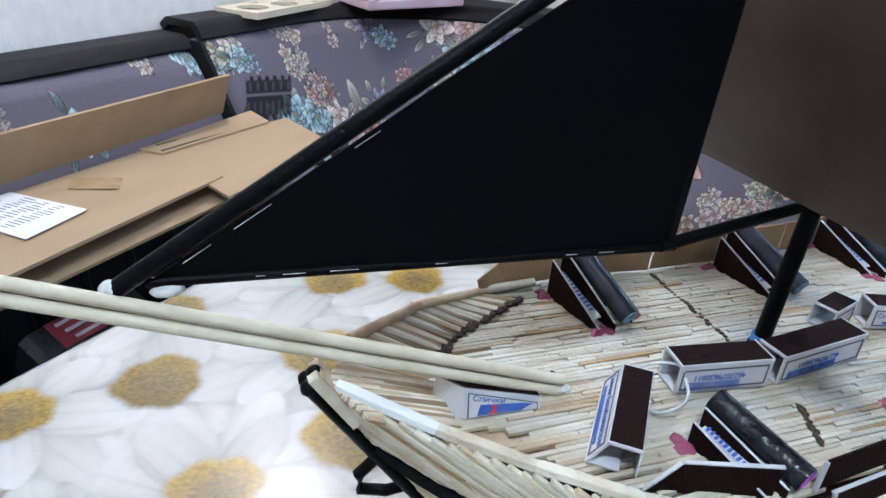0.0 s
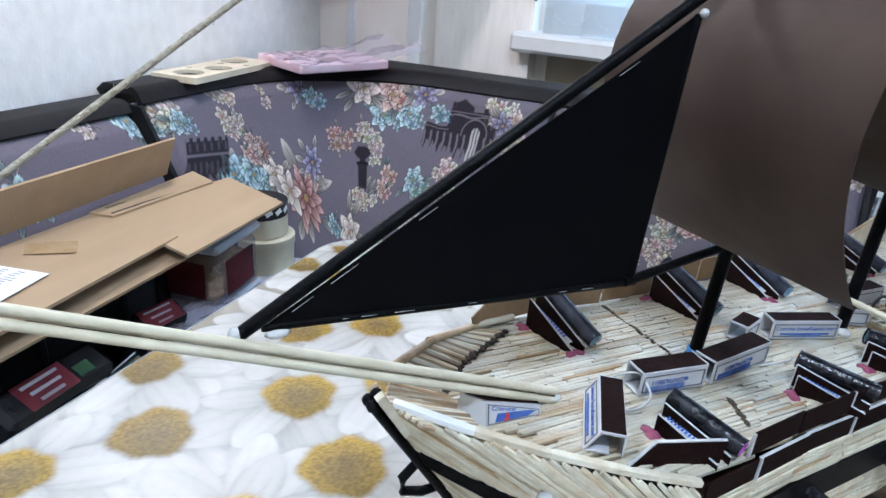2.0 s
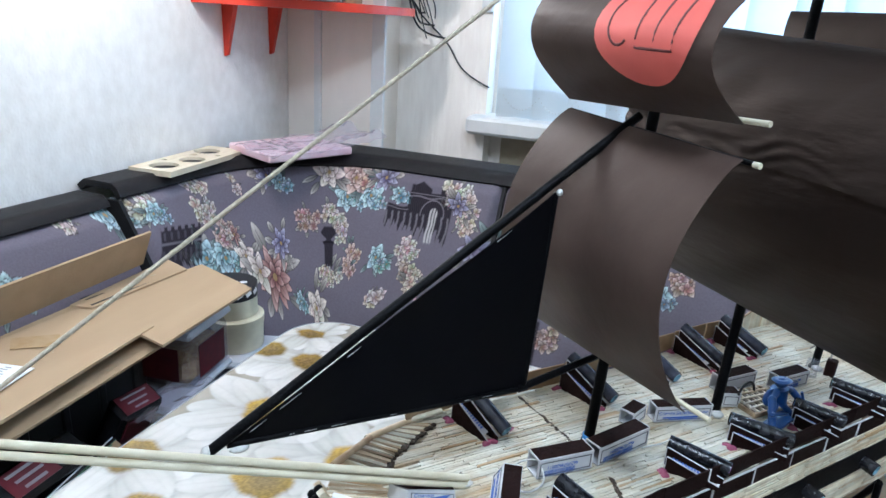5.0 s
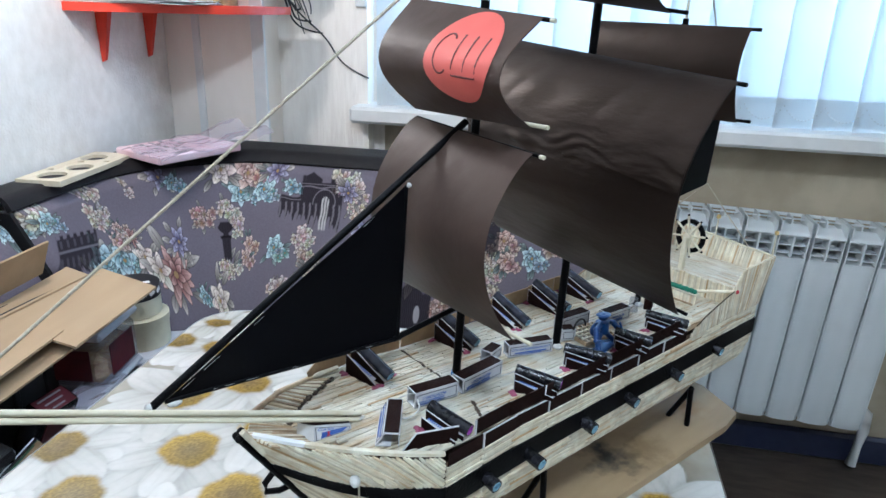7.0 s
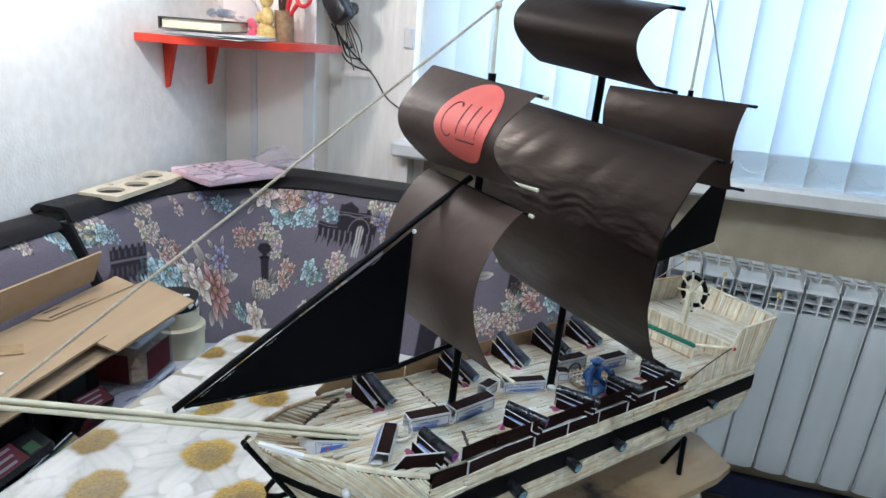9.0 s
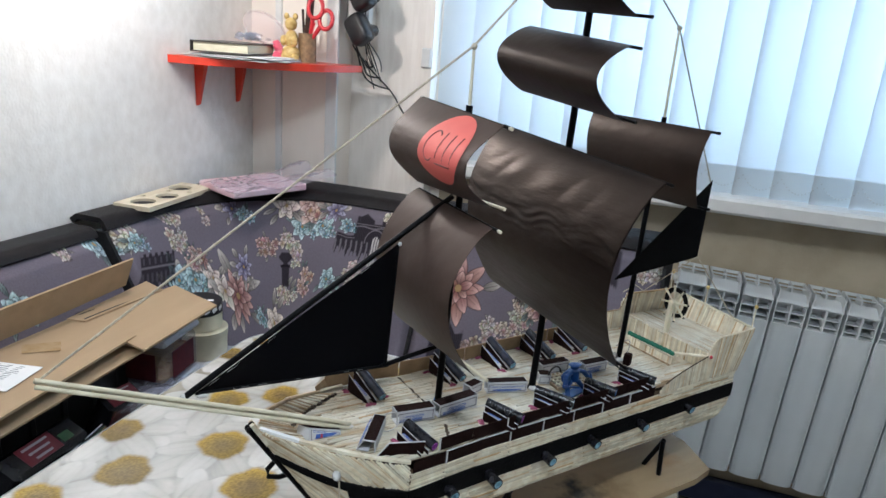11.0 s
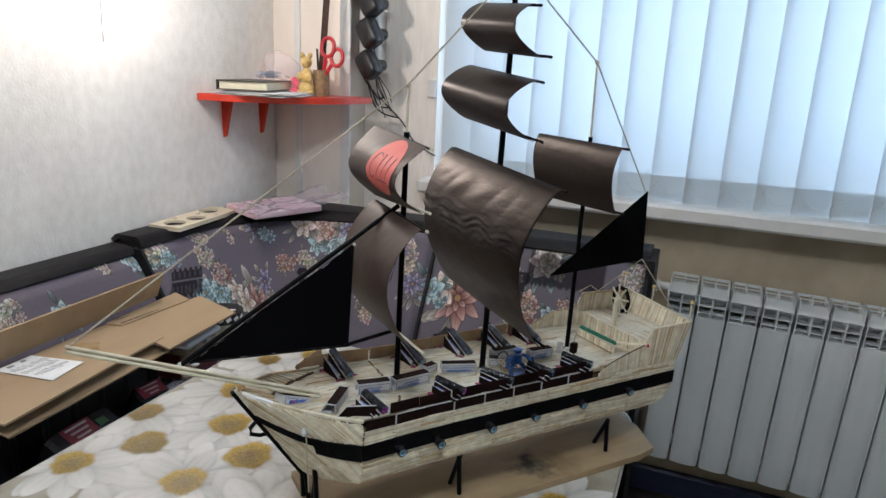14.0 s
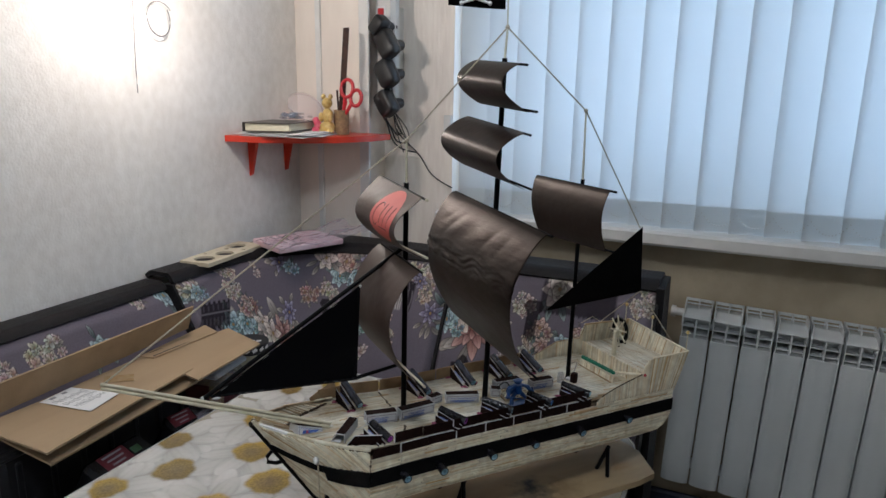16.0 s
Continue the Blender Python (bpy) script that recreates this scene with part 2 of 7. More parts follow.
OUTSIDE.node_tree.links.new(em.outputs[0], on["Material Output"].inputs["Surface"])


def glassy(name, tint, rough, mixfac):
    """Thin clear plastic: transparent with a glossy coat."""
    m = bpy.data.materials.new(name)
    m.use_nodes = True
    n, l = m.node_tree.nodes, m.node_tree.links
    b = n["Principled BSDF"]
    b.inputs["Base Color"].default_value, b.inputs["Roughness"].default_value = (*tint, 1), rough
    tr, mx = n.new("ShaderNodeBsdfTransparent"), n.new("ShaderNodeMixShader")
    tr.inputs["Color"].default_value = (*[0.5 + 0.5 * c for c in tint], 1)
    mx.inputs["Fac"].default_value = mixfac
    l.new(tr.outputs[0], mx.inputs[1])
    l.new(b.outputs[0], mx.inputs[2])
    l.new(mx.outputs[0], n["Material Output"].inputs["Surface"])
    return m


GLUEPINK = glassy("pink_glue_stain", (0.42, 0.10, 0.19), 0.22, 0.62)
CLEAR = glassy("clear_plastic", (0.70, 0.73, 0.80), 0.12, 0.13)
LENS = glassy("clear_lens", (0.92, 0.86, 0.86), 0.08, 0.18)
FILM = glassy("milky_plastic_film", (0.84, 0.80, 0.84), 0.14, 0.11)
GLASS = glassy("window_glass", (0.9, 0.95, 1.0), 0.02, 0.08)
BLIND = bpy.data.materials.new("translucent_blind_fabric")
BLIND.use_nodes = True
bn, bl = BLIND.node_tree.nodes, BLIND.node_tree.links
tl, mx = bn.new("ShaderNodeBsdfTranslucent"), bn.new("ShaderNodeMixShader")
weave = bn.new("ShaderNodeTexNoise")
weave.inputs["Scale"].default_value = 300
wr = bn.new("ShaderNodeMapRange")
wr.inputs["To Min"].default_value, wr.inputs["To Max"].default_value = 0.50, 0.60
bl.new(weave.outputs["Fac"], wr.inputs["Value"])
bl.new(wr.outputs["Result"], mx.inputs["Fac"])
tl.inputs["Color"].default_value = (0.86, 0.90, 0.92, 1)
bn["Principled BSDF"].inputs["Base Color"].default_value = (0.72, 0.71, 0.68, 1)
bn["Principled BSDF"].inputs["Roughness"].default_value = 0.8
bl.new(bn["Principled BSDF"].outputs[0], mx.inputs[1])
bl.new(tl.outputs[0], mx.inputs[2])
bl.new(mx.outputs[0], bn["Material Output"].inputs["Surface"])


# ---- mesh tools ----
class MB:
    """Gathers vertices and faces of one mesh."""

    def __init__(self):
        self.v, self.f, self.smooth, self.mats, self.m = [], [], [], [], 0

    def add(self, verts, faces, smooth=False):
        k = len(self.v)
        self.v += [tuple(p) for p in verts]
        self.f += [tuple(k + i for i in f) for f in faces]
        self.smooth += [smooth] * len(faces)
        self.mats += [self.m] * len(faces)
        return self

    def box(self, c, s, turn=0.0, m=None, bevel=0.0):
        """A box of full size s at c, turned about z (degrees) or by the matrix m; bevel cuts its edges."""
        m = m or pose(*c, 0, 0, turn)
        hx, hy, hz = s[0] / 2, s[1] / 2, s[2] / 2
        if bevel <= 0:
            vs = [(x * hx, y * hy, z * hz) for x in (-1, 1) for y in (-1, 1) for z in (-1, 1)]
            fs = [(0, 1, 3, 2), (4, 6, 7, 5), (0, 4, 5, 1), (2, 3, 7, 6), (0, 2, 6, 4), (1, 5, 7, 3)]
        else:
            b = min(bevel, hx * 0.9, hy * 0.9, hz * 0.9)
            vs, fs, ids = [], [], {}
            for x in (-1, 1):
                for y in (-1, 1):
                    for z in (-1, 1):
                        for a in range(3):
                            p = [x * hx, y * hy, z * hz]
                            for o in range(3):
                                if o != a:
                                    p[o] -= (x, y, z)[o] * b
                            ids[(x, y, z, a)] = len(vs)
                            vs.append(p)
            for a in range(3):
                for sgn in (-1, 1):
                    q = []
                    for y, z in ((-1, -1), (1, -1), (1, 1), (-1, 1)):
                        k = [0, 0, 0]
                        k[a], k[(a + 1) % 3], k[(a + 2) % 3] = sgn, y, z
                        q.append(ids[(*k, a)])
                    fs.append(q if sgn > 0 else q[::-1])
            for a in range(3):
                o1, o2 = (a + 1) % 3, (a + 2) % 3
                for s1 in (-1, 1):
                    for s2 in (-1, 1):
                        k0, k1 = [0] * 3, [0] * 3
                        k0[a], k1[a] = -1, 1
                        k0[o1] = k1[o1] = s1
                        k0[o2] = k1[o2] = s2
                        q = [ids[(*k0, o1)], ids[(*k1, o1)], ids[(*k1, o2)], ids[(*k0, o2)]]
                        fs.append(q if s1 * s2 > 0 else q[::-1])
            for x in (-1, 1):
                for y in (-1, 1):
                    for z in (-1, 1):
                        q = [ids[(x, y, z, a)] for a in range(3)]
                        fs.append(q if x * y * z > 0 else q[::-1])
        return self.add([m @ Vector(p) for p in vs], fs)

    def rod(self, p0, p1, r0, r1=None, n=10, cap=True):
        p0, p1 = Vector(p0), Vector(p1)
        r1 = r0 if r1 is None else r1
        q = (p1 - p0).to_track_quat("Z", "Y").to_matrix()
        vs = [p + q @ Vector((r * math.cos(6.28319 * i / n), r * math.sin(6.28319 * i / n), 0)) for p, r in ((p0, r0), (p1, r1)) for i in range(n)]
        self.add(vs, [(i, (i + 1) % n, n + (i + 1) % n, n + i) for i in range(n)], True)
        if cap:
            self.add(vs, [tuple(range(n))[::-1], tuple(range(n, 2 * n))])
        return self

    def pipe(self, pts, r, n=8):
        """A round strand along points."""
        pts = [Vector(p) for p in pts]
        vs = []
        for i, p in enumerate(pts):
            d = (pts[min(i + 1, len(pts) - 1)] - pts[max(i - 1, 0)]).normalized()
            q = d.to_track_quat("Z", "Y").to_matrix()
            vs += [p + q @ Vector((r * math.cos(6.28319 * k / n), r * math.sin(6.28319 * k / n), 0)) for k in range(n)]
        fs = [(i * n + k, i * n + (k + 1) % n, (i + 1) * n + (k + 1) % n, (i + 1) * n + k) for i in range(len(pts) - 1) for k in range(n)]
        self.add(vs, fs, True)
        return self.add(vs, [tuple(range(n))[::-1], tuple(range(len(vs) - n, len(vs)))])

    def hollow(self, p0, p1, r, inner, n=14, lip=None):
        """An open tube with wall thickness; lip: material slot of the inside."""
        p0, p1 = Vector(p0), Vector(p1)
        q = (p1 - p0).to_track_quat("Z", "Y").to_matrix()
        ring = lambda p, rr: [p + q @ Vector((rr * math.cos(6.28319 * i / n), rr * math.sin(6.28319 * i / n), 0)) for i in range(n)]
        vs = ring(p0, r) + ring(p1, r) + ring(p1, inner) + ring(p0, inner)
        for a in range(4):
            b = (a + 1) % 4
            keep = self.m
            if lip is not None and a in (1, 2, 3):
                self.m = lip
            self.add(vs, [(a * n + i, a * n + (i + 1) % n, b * n + (i + 1) % n, b * n + i) for i in range(n)], a in (0, 2))
            self.m = keep
        return self

    def plate(self, poly, z0, z1, m=None):
        """A flat plate from an outline in x and y."""
        n, m = len(poly), m or Matrix()
        vs = [m @ Vector((x, y, z)) for z in (z0, z1) for x, y in poly]
        fs = [tuple(range(n))[::-1], tuple(range(n, 2 * n))] + [(i, (i + 1) % n, n + (i + 1) % n, n + i) for i in range(n)]
        return self.add(vs, fs)

    def sheet(self, fun, nu, nv, thick):
        """A bent sheet fun(a, b), a and b from 0 to 1, with a thickness."""
        g = [[Vector(fun(i / nu, j / nv)) for j in range(nv + 1)] for i in range(nu + 1)]
        top, bot = [], []
        for i in range(nu + 1):
            for j in range(nv + 1):
                da = g[min(i + 1, nu)][j] - g[max(i - 1, 0)][j]
                db = g[i][min(j + 1, nv)] - g[i][max(j - 1, 0)]
                nn = da.cross(db).normalized() * (thick / 2)
                top.append(g[i][j] + nn)
                bot.append(g[i][j] - nn)
        w = nv + 1
        k = len(top)
        fs = [(i * w + j, (i + 1) * w + j, (i + 1) * w + j + 1, i * w + j + 1) for i in range(nu) for j in range(nv)]
        self.add(top + bot, fs + [tuple(k + x for x in f[::-1]) for f in fs], True)
        rim = [i * w for i in range(nu + 1)] + [nu * w + j for j in range(1, w)] + [i * w + nv for i in range(nu - 1, -1, -1)] + [j for j in range(nv - 1, 0, -1)]
        return self.add(top + bot, [(rim[a], k + rim[a], k + rim[(a + 1) % len(rim)], rim[(a + 1) % len(rim)]) for a in range(len(rim))])

    def pebble(self, c, s, n=16, e=0.45):
        """A rounded case of full size s."""
        k = lambda x: math.copysign(abs(x) ** e, x)
        vs, fs = [], []
        for i in range(n + 1):
            for j in range(n):
                a, b = math.pi * i / n, 6.28319 * j / n
                vs.append((c[0] + s[0] / 2 * k(math.sin(a)) * k(math.cos(b)), c[1] + s[1] / 2 * k(math.sin(a)) * k(math.sin(b)), c[2] + s[2] / 2 * k(math.cos(a))))
                fs.append((i * n + j, (i + 1) * n + j, (i + 1) * n + (j + 1) % n, i * n + (j + 1) % n))
        return self.add(vs, fs[:n * n], True)

    def ball(self, c, r, n=10, squash=(1, 1, 1)):
        vs, fs = [], []
        for i in range(n + 1):
            for j in range(n):
                a, b = math.pi * i / n, 6.28319 * j / n
                vs.append((c[0] + r * squash[0] * math.sin(a) * math.cos(b), c[1] + r * squash[1] * math.sin(a) * math.sin(b), c[2] + r * squash[2] * math.cos(a)))
        for i in range(n):
            for j in range(n):
                fs.append((i * n + j, (i + 1) * n + j, (i + 1) * n + (j + 1) % n, i * n + (j + 1) % n))
        return self.add(vs, fs, True)


def part(name, mb, material, parent=None, label="", loc=None):
    """One mesh object from a mesh builder, under a parent."""
    me = bpy.data.meshes.new(name)
    me.from_pydata(mb.v, [], mb.f)
    me.polygons.foreach_set("use_smooth", mb.smooth)
    me.polygons.foreach_set("material_index", mb.mats)
    for m in material if isinstance(material, (list, tuple)) else (material,):
        me.materials.append(m)
    me.validate()
    ob = new(name, me)
    ob.parent = parent
    if loc is not None:
        ob.matrix_basis = loc
    if label:
        tagged(ob, label)
    return ob


def thing(name, label, category, at=None, group="", kind=""):
    ob = new(name)
    ob.empty_display_size = 0.02
    if at is not None:
        ob.matrix_basis = at
    return tagged(ob, label, category, group, kind)


def rnd(a, b):
    return random.uniform(a, b)


def letters(text, size, m, material, parent, name, squeeze=1.0):
    """Raised lettering from the built-in font, as a mesh."""
    cu = bpy.data.curves.new(name, "FONT")
    cu.body, cu.size, cu.extrude, cu.align_x, cu.align_y = text, size, 0.0001, "CENTER", "CENTER"
    tmp = new("lettering", cu)
    me = bpy.data.meshes.new_from_object(tmp.evaluated_get(bpy.context.evaluated_depsgraph_get()))
    bpy.data.objects.remove(tmp)
    bpy.data.curves.remove(cu)
    me.materials.clear()
    me.materials.append(material)
    ob = new(name, me)
    ob.parent = parent
    ob.matrix_basis = m @ Matrix.Diagonal((squeeze, 1, 1, 1))
    return ob


# ---- the room ----
LX, BY, TZ = -0.94, 1.72, 0.747
X1, Y0, CZ = 2.2, -2.2, 2.5


def structure(name, mb, material, label, category, loc=None):
    return tagged(part(name, mb, material, loc=loc), label, category, kind="structure")


structure("floor", MB().box(((LX + X1) / 2, (Y0 + BY) / 2, -0.05), (X1 - LX + 0.4, BY - Y0 + 0.6, 0.1)), FLOOR, "dark brown patterned linoleum floor", "floor")
structure("ceiling", MB().box(((LX + X1) / 2, (Y0 + BY) / 2, CZ + 0.05), (X1 - LX + 0.4, BY - Y0 + 0.6, 0.1)), CEIL, "plain white painted ceiling", "ceiling")
structure("wall_left", MB().box((LX - 0.06, (Y0 + BY) / 2, CZ / 2), (0.12, BY - Y0 + 0.4, CZ)), WALL, "pale grey textured wallpaper wall", "wall")
structure("wall_right", MB().box((X1 + 0.06, (Y0 + BY) / 2, CZ / 2), (0.12, BY - Y0 + 0.4, CZ)), WALL, "pale grey wallpapered side wall", "wall")
structure("wall_rear", MB().box(((LX + X1) / 2, Y0 - 0.06, CZ / 2), (X1 - LX, 0.12, CZ)), WALL, "pale grey wallpapered wall opposite the window", "wall")
WX0, WX1, WZ0, WZ1 = -0.40, 1.35, 0.985, 2.15
wb = MB()
wb.box(((LX + WX0) / 2, BY + 0.12, CZ / 2), (WX0 - LX, 0.24, CZ)).box(((LX - 0.432) / 2, BY - 0.028, CZ / 2), (-0.432 - LX, 0.064, CZ - 0.004))
wb.box(((WX1 + X1) / 2, BY + 0.12, CZ / 2), (X1 - WX1, 0.24, CZ))
wb.box(((WX0 + WX1) / 2, BY + 0.12, (WZ1 + CZ) / 2), (WX1 - WX0, 0.24, CZ - WZ1))
structure("wall_window", wb, WALLPANEL, "light ribbed wallpaper wall with a window opening", "wall")
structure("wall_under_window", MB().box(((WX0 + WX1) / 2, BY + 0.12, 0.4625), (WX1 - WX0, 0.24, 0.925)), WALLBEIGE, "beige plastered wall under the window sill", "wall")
structure("wall_pillar", MB().box(((LX - 0.690) / 2, (1.5 + BY) / 2, CZ / 2), (-0.690 - LX, BY - 1.5, CZ), bevel=0.004), WALLCREAM, "light grey boxed-in corner pillar", "pillar")
structure("trim", MB().box((-0.672, 1.497, CZ / 2), (0.036, 0.012, CZ - 0.01), bevel=0.002).box((-0.845, 1.497, CZ / 2), (0.02, 0.010, CZ - 0.01), bevel=0.002), PLASTIC, "white plastic corner trim strips", "trim")
structure("baseboard", MB().box((0.75, BY - 0.012, 0.045), (2.7, 0.024, 0.09), bevel=0.008).box((X1 - 0.012, -0.2, 0.045), (0.024, 3.8, 0.09), bevel=0.008), SKIRT, "dark blue plastic skirting board", "baseboard")

win = thing("window_1", "white framed window behind closed vertical blinds", "window", kind="structure")
fr = MB()
for x in (WX0 + 0.03, 0.48, WX1 - 0.03):
    fr.box((x, BY + 0.16, (WZ0 + WZ1) / 2), (0.06, 0.06, WZ1 - WZ0), bevel=0.006)
fr.box(((WX0 + WX1) / 2, BY + 0.155, WZ0 + 0.045), (WX1 - WX0 - 0.07, 0.05, 0.09), bevel=0.006)
fr.box(((WX0 + WX1) / 2, BY + 0.155, WZ1 - 0.03), (WX1 - WX0 - 0.07, 0.05, 0.06), bevel=0.006)
part("window_frame", fr, PLASTIC, win)
for x0, x1 in ((WX0 + 0.06, 0.45), (0.51, WX1 - 0.06)):
    pane = part("pane", MB().box(((x0 + x1) / 2, BY + 0.165, 1.6), (x1 - x0, 0.006, 1.06)), GLASS, win)
    pane.visible_shadow = False
part("window_sill", MB().box((0.4375, 1.73, 0.9555), (1.81, 0.27, 0.045), bevel=0.008), PLASTIC, win, "thick white window sill")
structure("backdrop", MB().box((0.5, 3.2, 1.6), (6, 0.02, 4.0)), OUTSIDE, "pale blue daylight outside the window", "sky")

# vertical blinds: overlapping slats with weights and a bead chain
blinds = thing("vertical_blinds", "closed white vertical fabric blinds over the window", "blinds")
part("headrail", MB().box((0.48, 1.665, 2.19), (1.82, 0.045, 0.035), bevel=0.004), PLASTIC, blinds)
SLATS = 19
for i in range(SLATS):
    x = -0.355 + i * 0.094
    m = pose(x, 1.668, 0, 0, 0, 13 + rnd(-1.5, 1.5))
    part("slat", MB().sheet(lambda a, b, k=rnd(0.004, 0.007): ((a - 0.5) * 0.103, k * (1 - (2 * a - 1) ** 2), 0.984 + b * 1.19), 6, 1, 0.0006), BLIND, blinds, loc=m)
    part("hem", MB().sheet(lambda a, b: ((a - 0.5) * 0.102, -0.0015 + 0.006 * (1 - (2 * a - 1) ** 2), 0.978 + b * 0.075), 6, 1, 0.0012), BLIND, blinds, loc=m)
    if i < SLATS - 1:
        bead = MB()
        for k in range(13):
            a = k / 12
            bead.ball((x - 0.03 + a * 0.094, 1.648, 1.035 - 0.034 * (1 - (2 * a - 1) ** 2)), 0.0021, 5)
        part("bead_chain", bead, PLASTIC, blinds)

# radiator
rad = thing("radiator", "white sectional aluminium radiator under the window", "radiator", Matrix.Translation((0.65, 0, 0.72)) @ pose(0, 0, 0, 0, 1.8, 0) @ Matrix.Translation((-0.65, 0, -0.72)))
RX, RP = 0.344, 0.0846
for i in range(8):
    x = RX + (i + 0.5) * RP
    fp = MB()
    fp.sheet(lambda a, b, x=x: (x + (a - 0.5) * 0.0785, 1.600 + 0.010 * (2 * a - 1) ** 4 + 0.006 * (1 - min(1, b * 14)), 0.178 + b * 0.480), 8, 14, 0.003)
    for z in (0.668, 0.690, 0.712):
        fp.box((x, 1.644, z), (0.071, 0.064, 0.0028))
    for dx in (-0.0365, 0.0365):
        fp.box((x + dx, 1.648, 0.470), (0.0024, 0.088, 0.57))
    fp.box((x, 1.628, 0.6575), (0.074, 0.054, 0.0025))
    fp.box((x, 1.650, 0.44), (0.0024, 0.085, 0.44))
    fp.box((x, 1.622, 0.690), (0.0045, 0.040, 0.060))
    part("section", fp, RADIATOR, rad)
    part("cap", MB().sheet(lambda a, b, x=x: (x + (a - 0.5) * 0.079, 1.604 + b * 0.044, 0.7215 + 0.014 * b - 0.004 * (1 - min(1, b * 5)) ** 2), 4, 10, 0.004), RADIATOR, rad)
    gr = MB()
    for dx in (-0.0375, 0.0, 0.0375):
        gr.box((x + dx, 1.674, 0.7425), (0.0034, 0.052, 0.022))
    gr.box((x, 1.6985, 0.7495), (0.079, 0.004, 0.008)).box((x, 1.6985, 0.728), (0.079, 0.003, 0.006)).box((x, 1.676, 0.7300), (0.074, 0.040, 0.0022)).box((x, 1.6600, 0.7485), (0.074, 0.0022, 0.004))
    part("grille", gr, RADIATOR, rad)
part("valve", MB().rod((RX - 0.03, 1.66, 0.715), (RX + 0.01, 1.66, 0.715), 0.012).rod((RX - 0.035, 1.66, 0.715), (RX - 0.022, 1.66, 0.715), 0.017), PLASTIC, rad)
part("pipe", MB().pipe([(RX + 8 * RP - 0.01, 1.665, 0.215), (1.03, 1.665, 0.215), (1.05, 1.665, 0.20), (1.055, 1.665, 0.15), (1.05, 1.665, 0.03)], 0.016), PLASTIC, rad)
for z in (0.225, 0.69):
    part("header_pipe", MB().rod((RX, 1.66, z), (RX + 8 * RP, 1.66, z), 0.017), RADIATOR, rad)


# ---- printed patterns ----
def tinted(ob, cols):
    ca = ob.data.color_attributes.new("Col", "FLOAT_COLOR", "POINT")
    flat = np.ones((len(ob.data.vertices), 4), dtype=np.float32)
    flat[:, :3] = cols
    ca.data.foreach_set("color", flat.ravel())


def lay(cols, mask, colour, strength=1.0):
    k = (np.clip(mask, 0, 1) * strength)[:, None]
    cols += (np.array(colour) - cols) * k


def soft(v, w):
    return np.clip(v / w + 0.5, 0, 1)


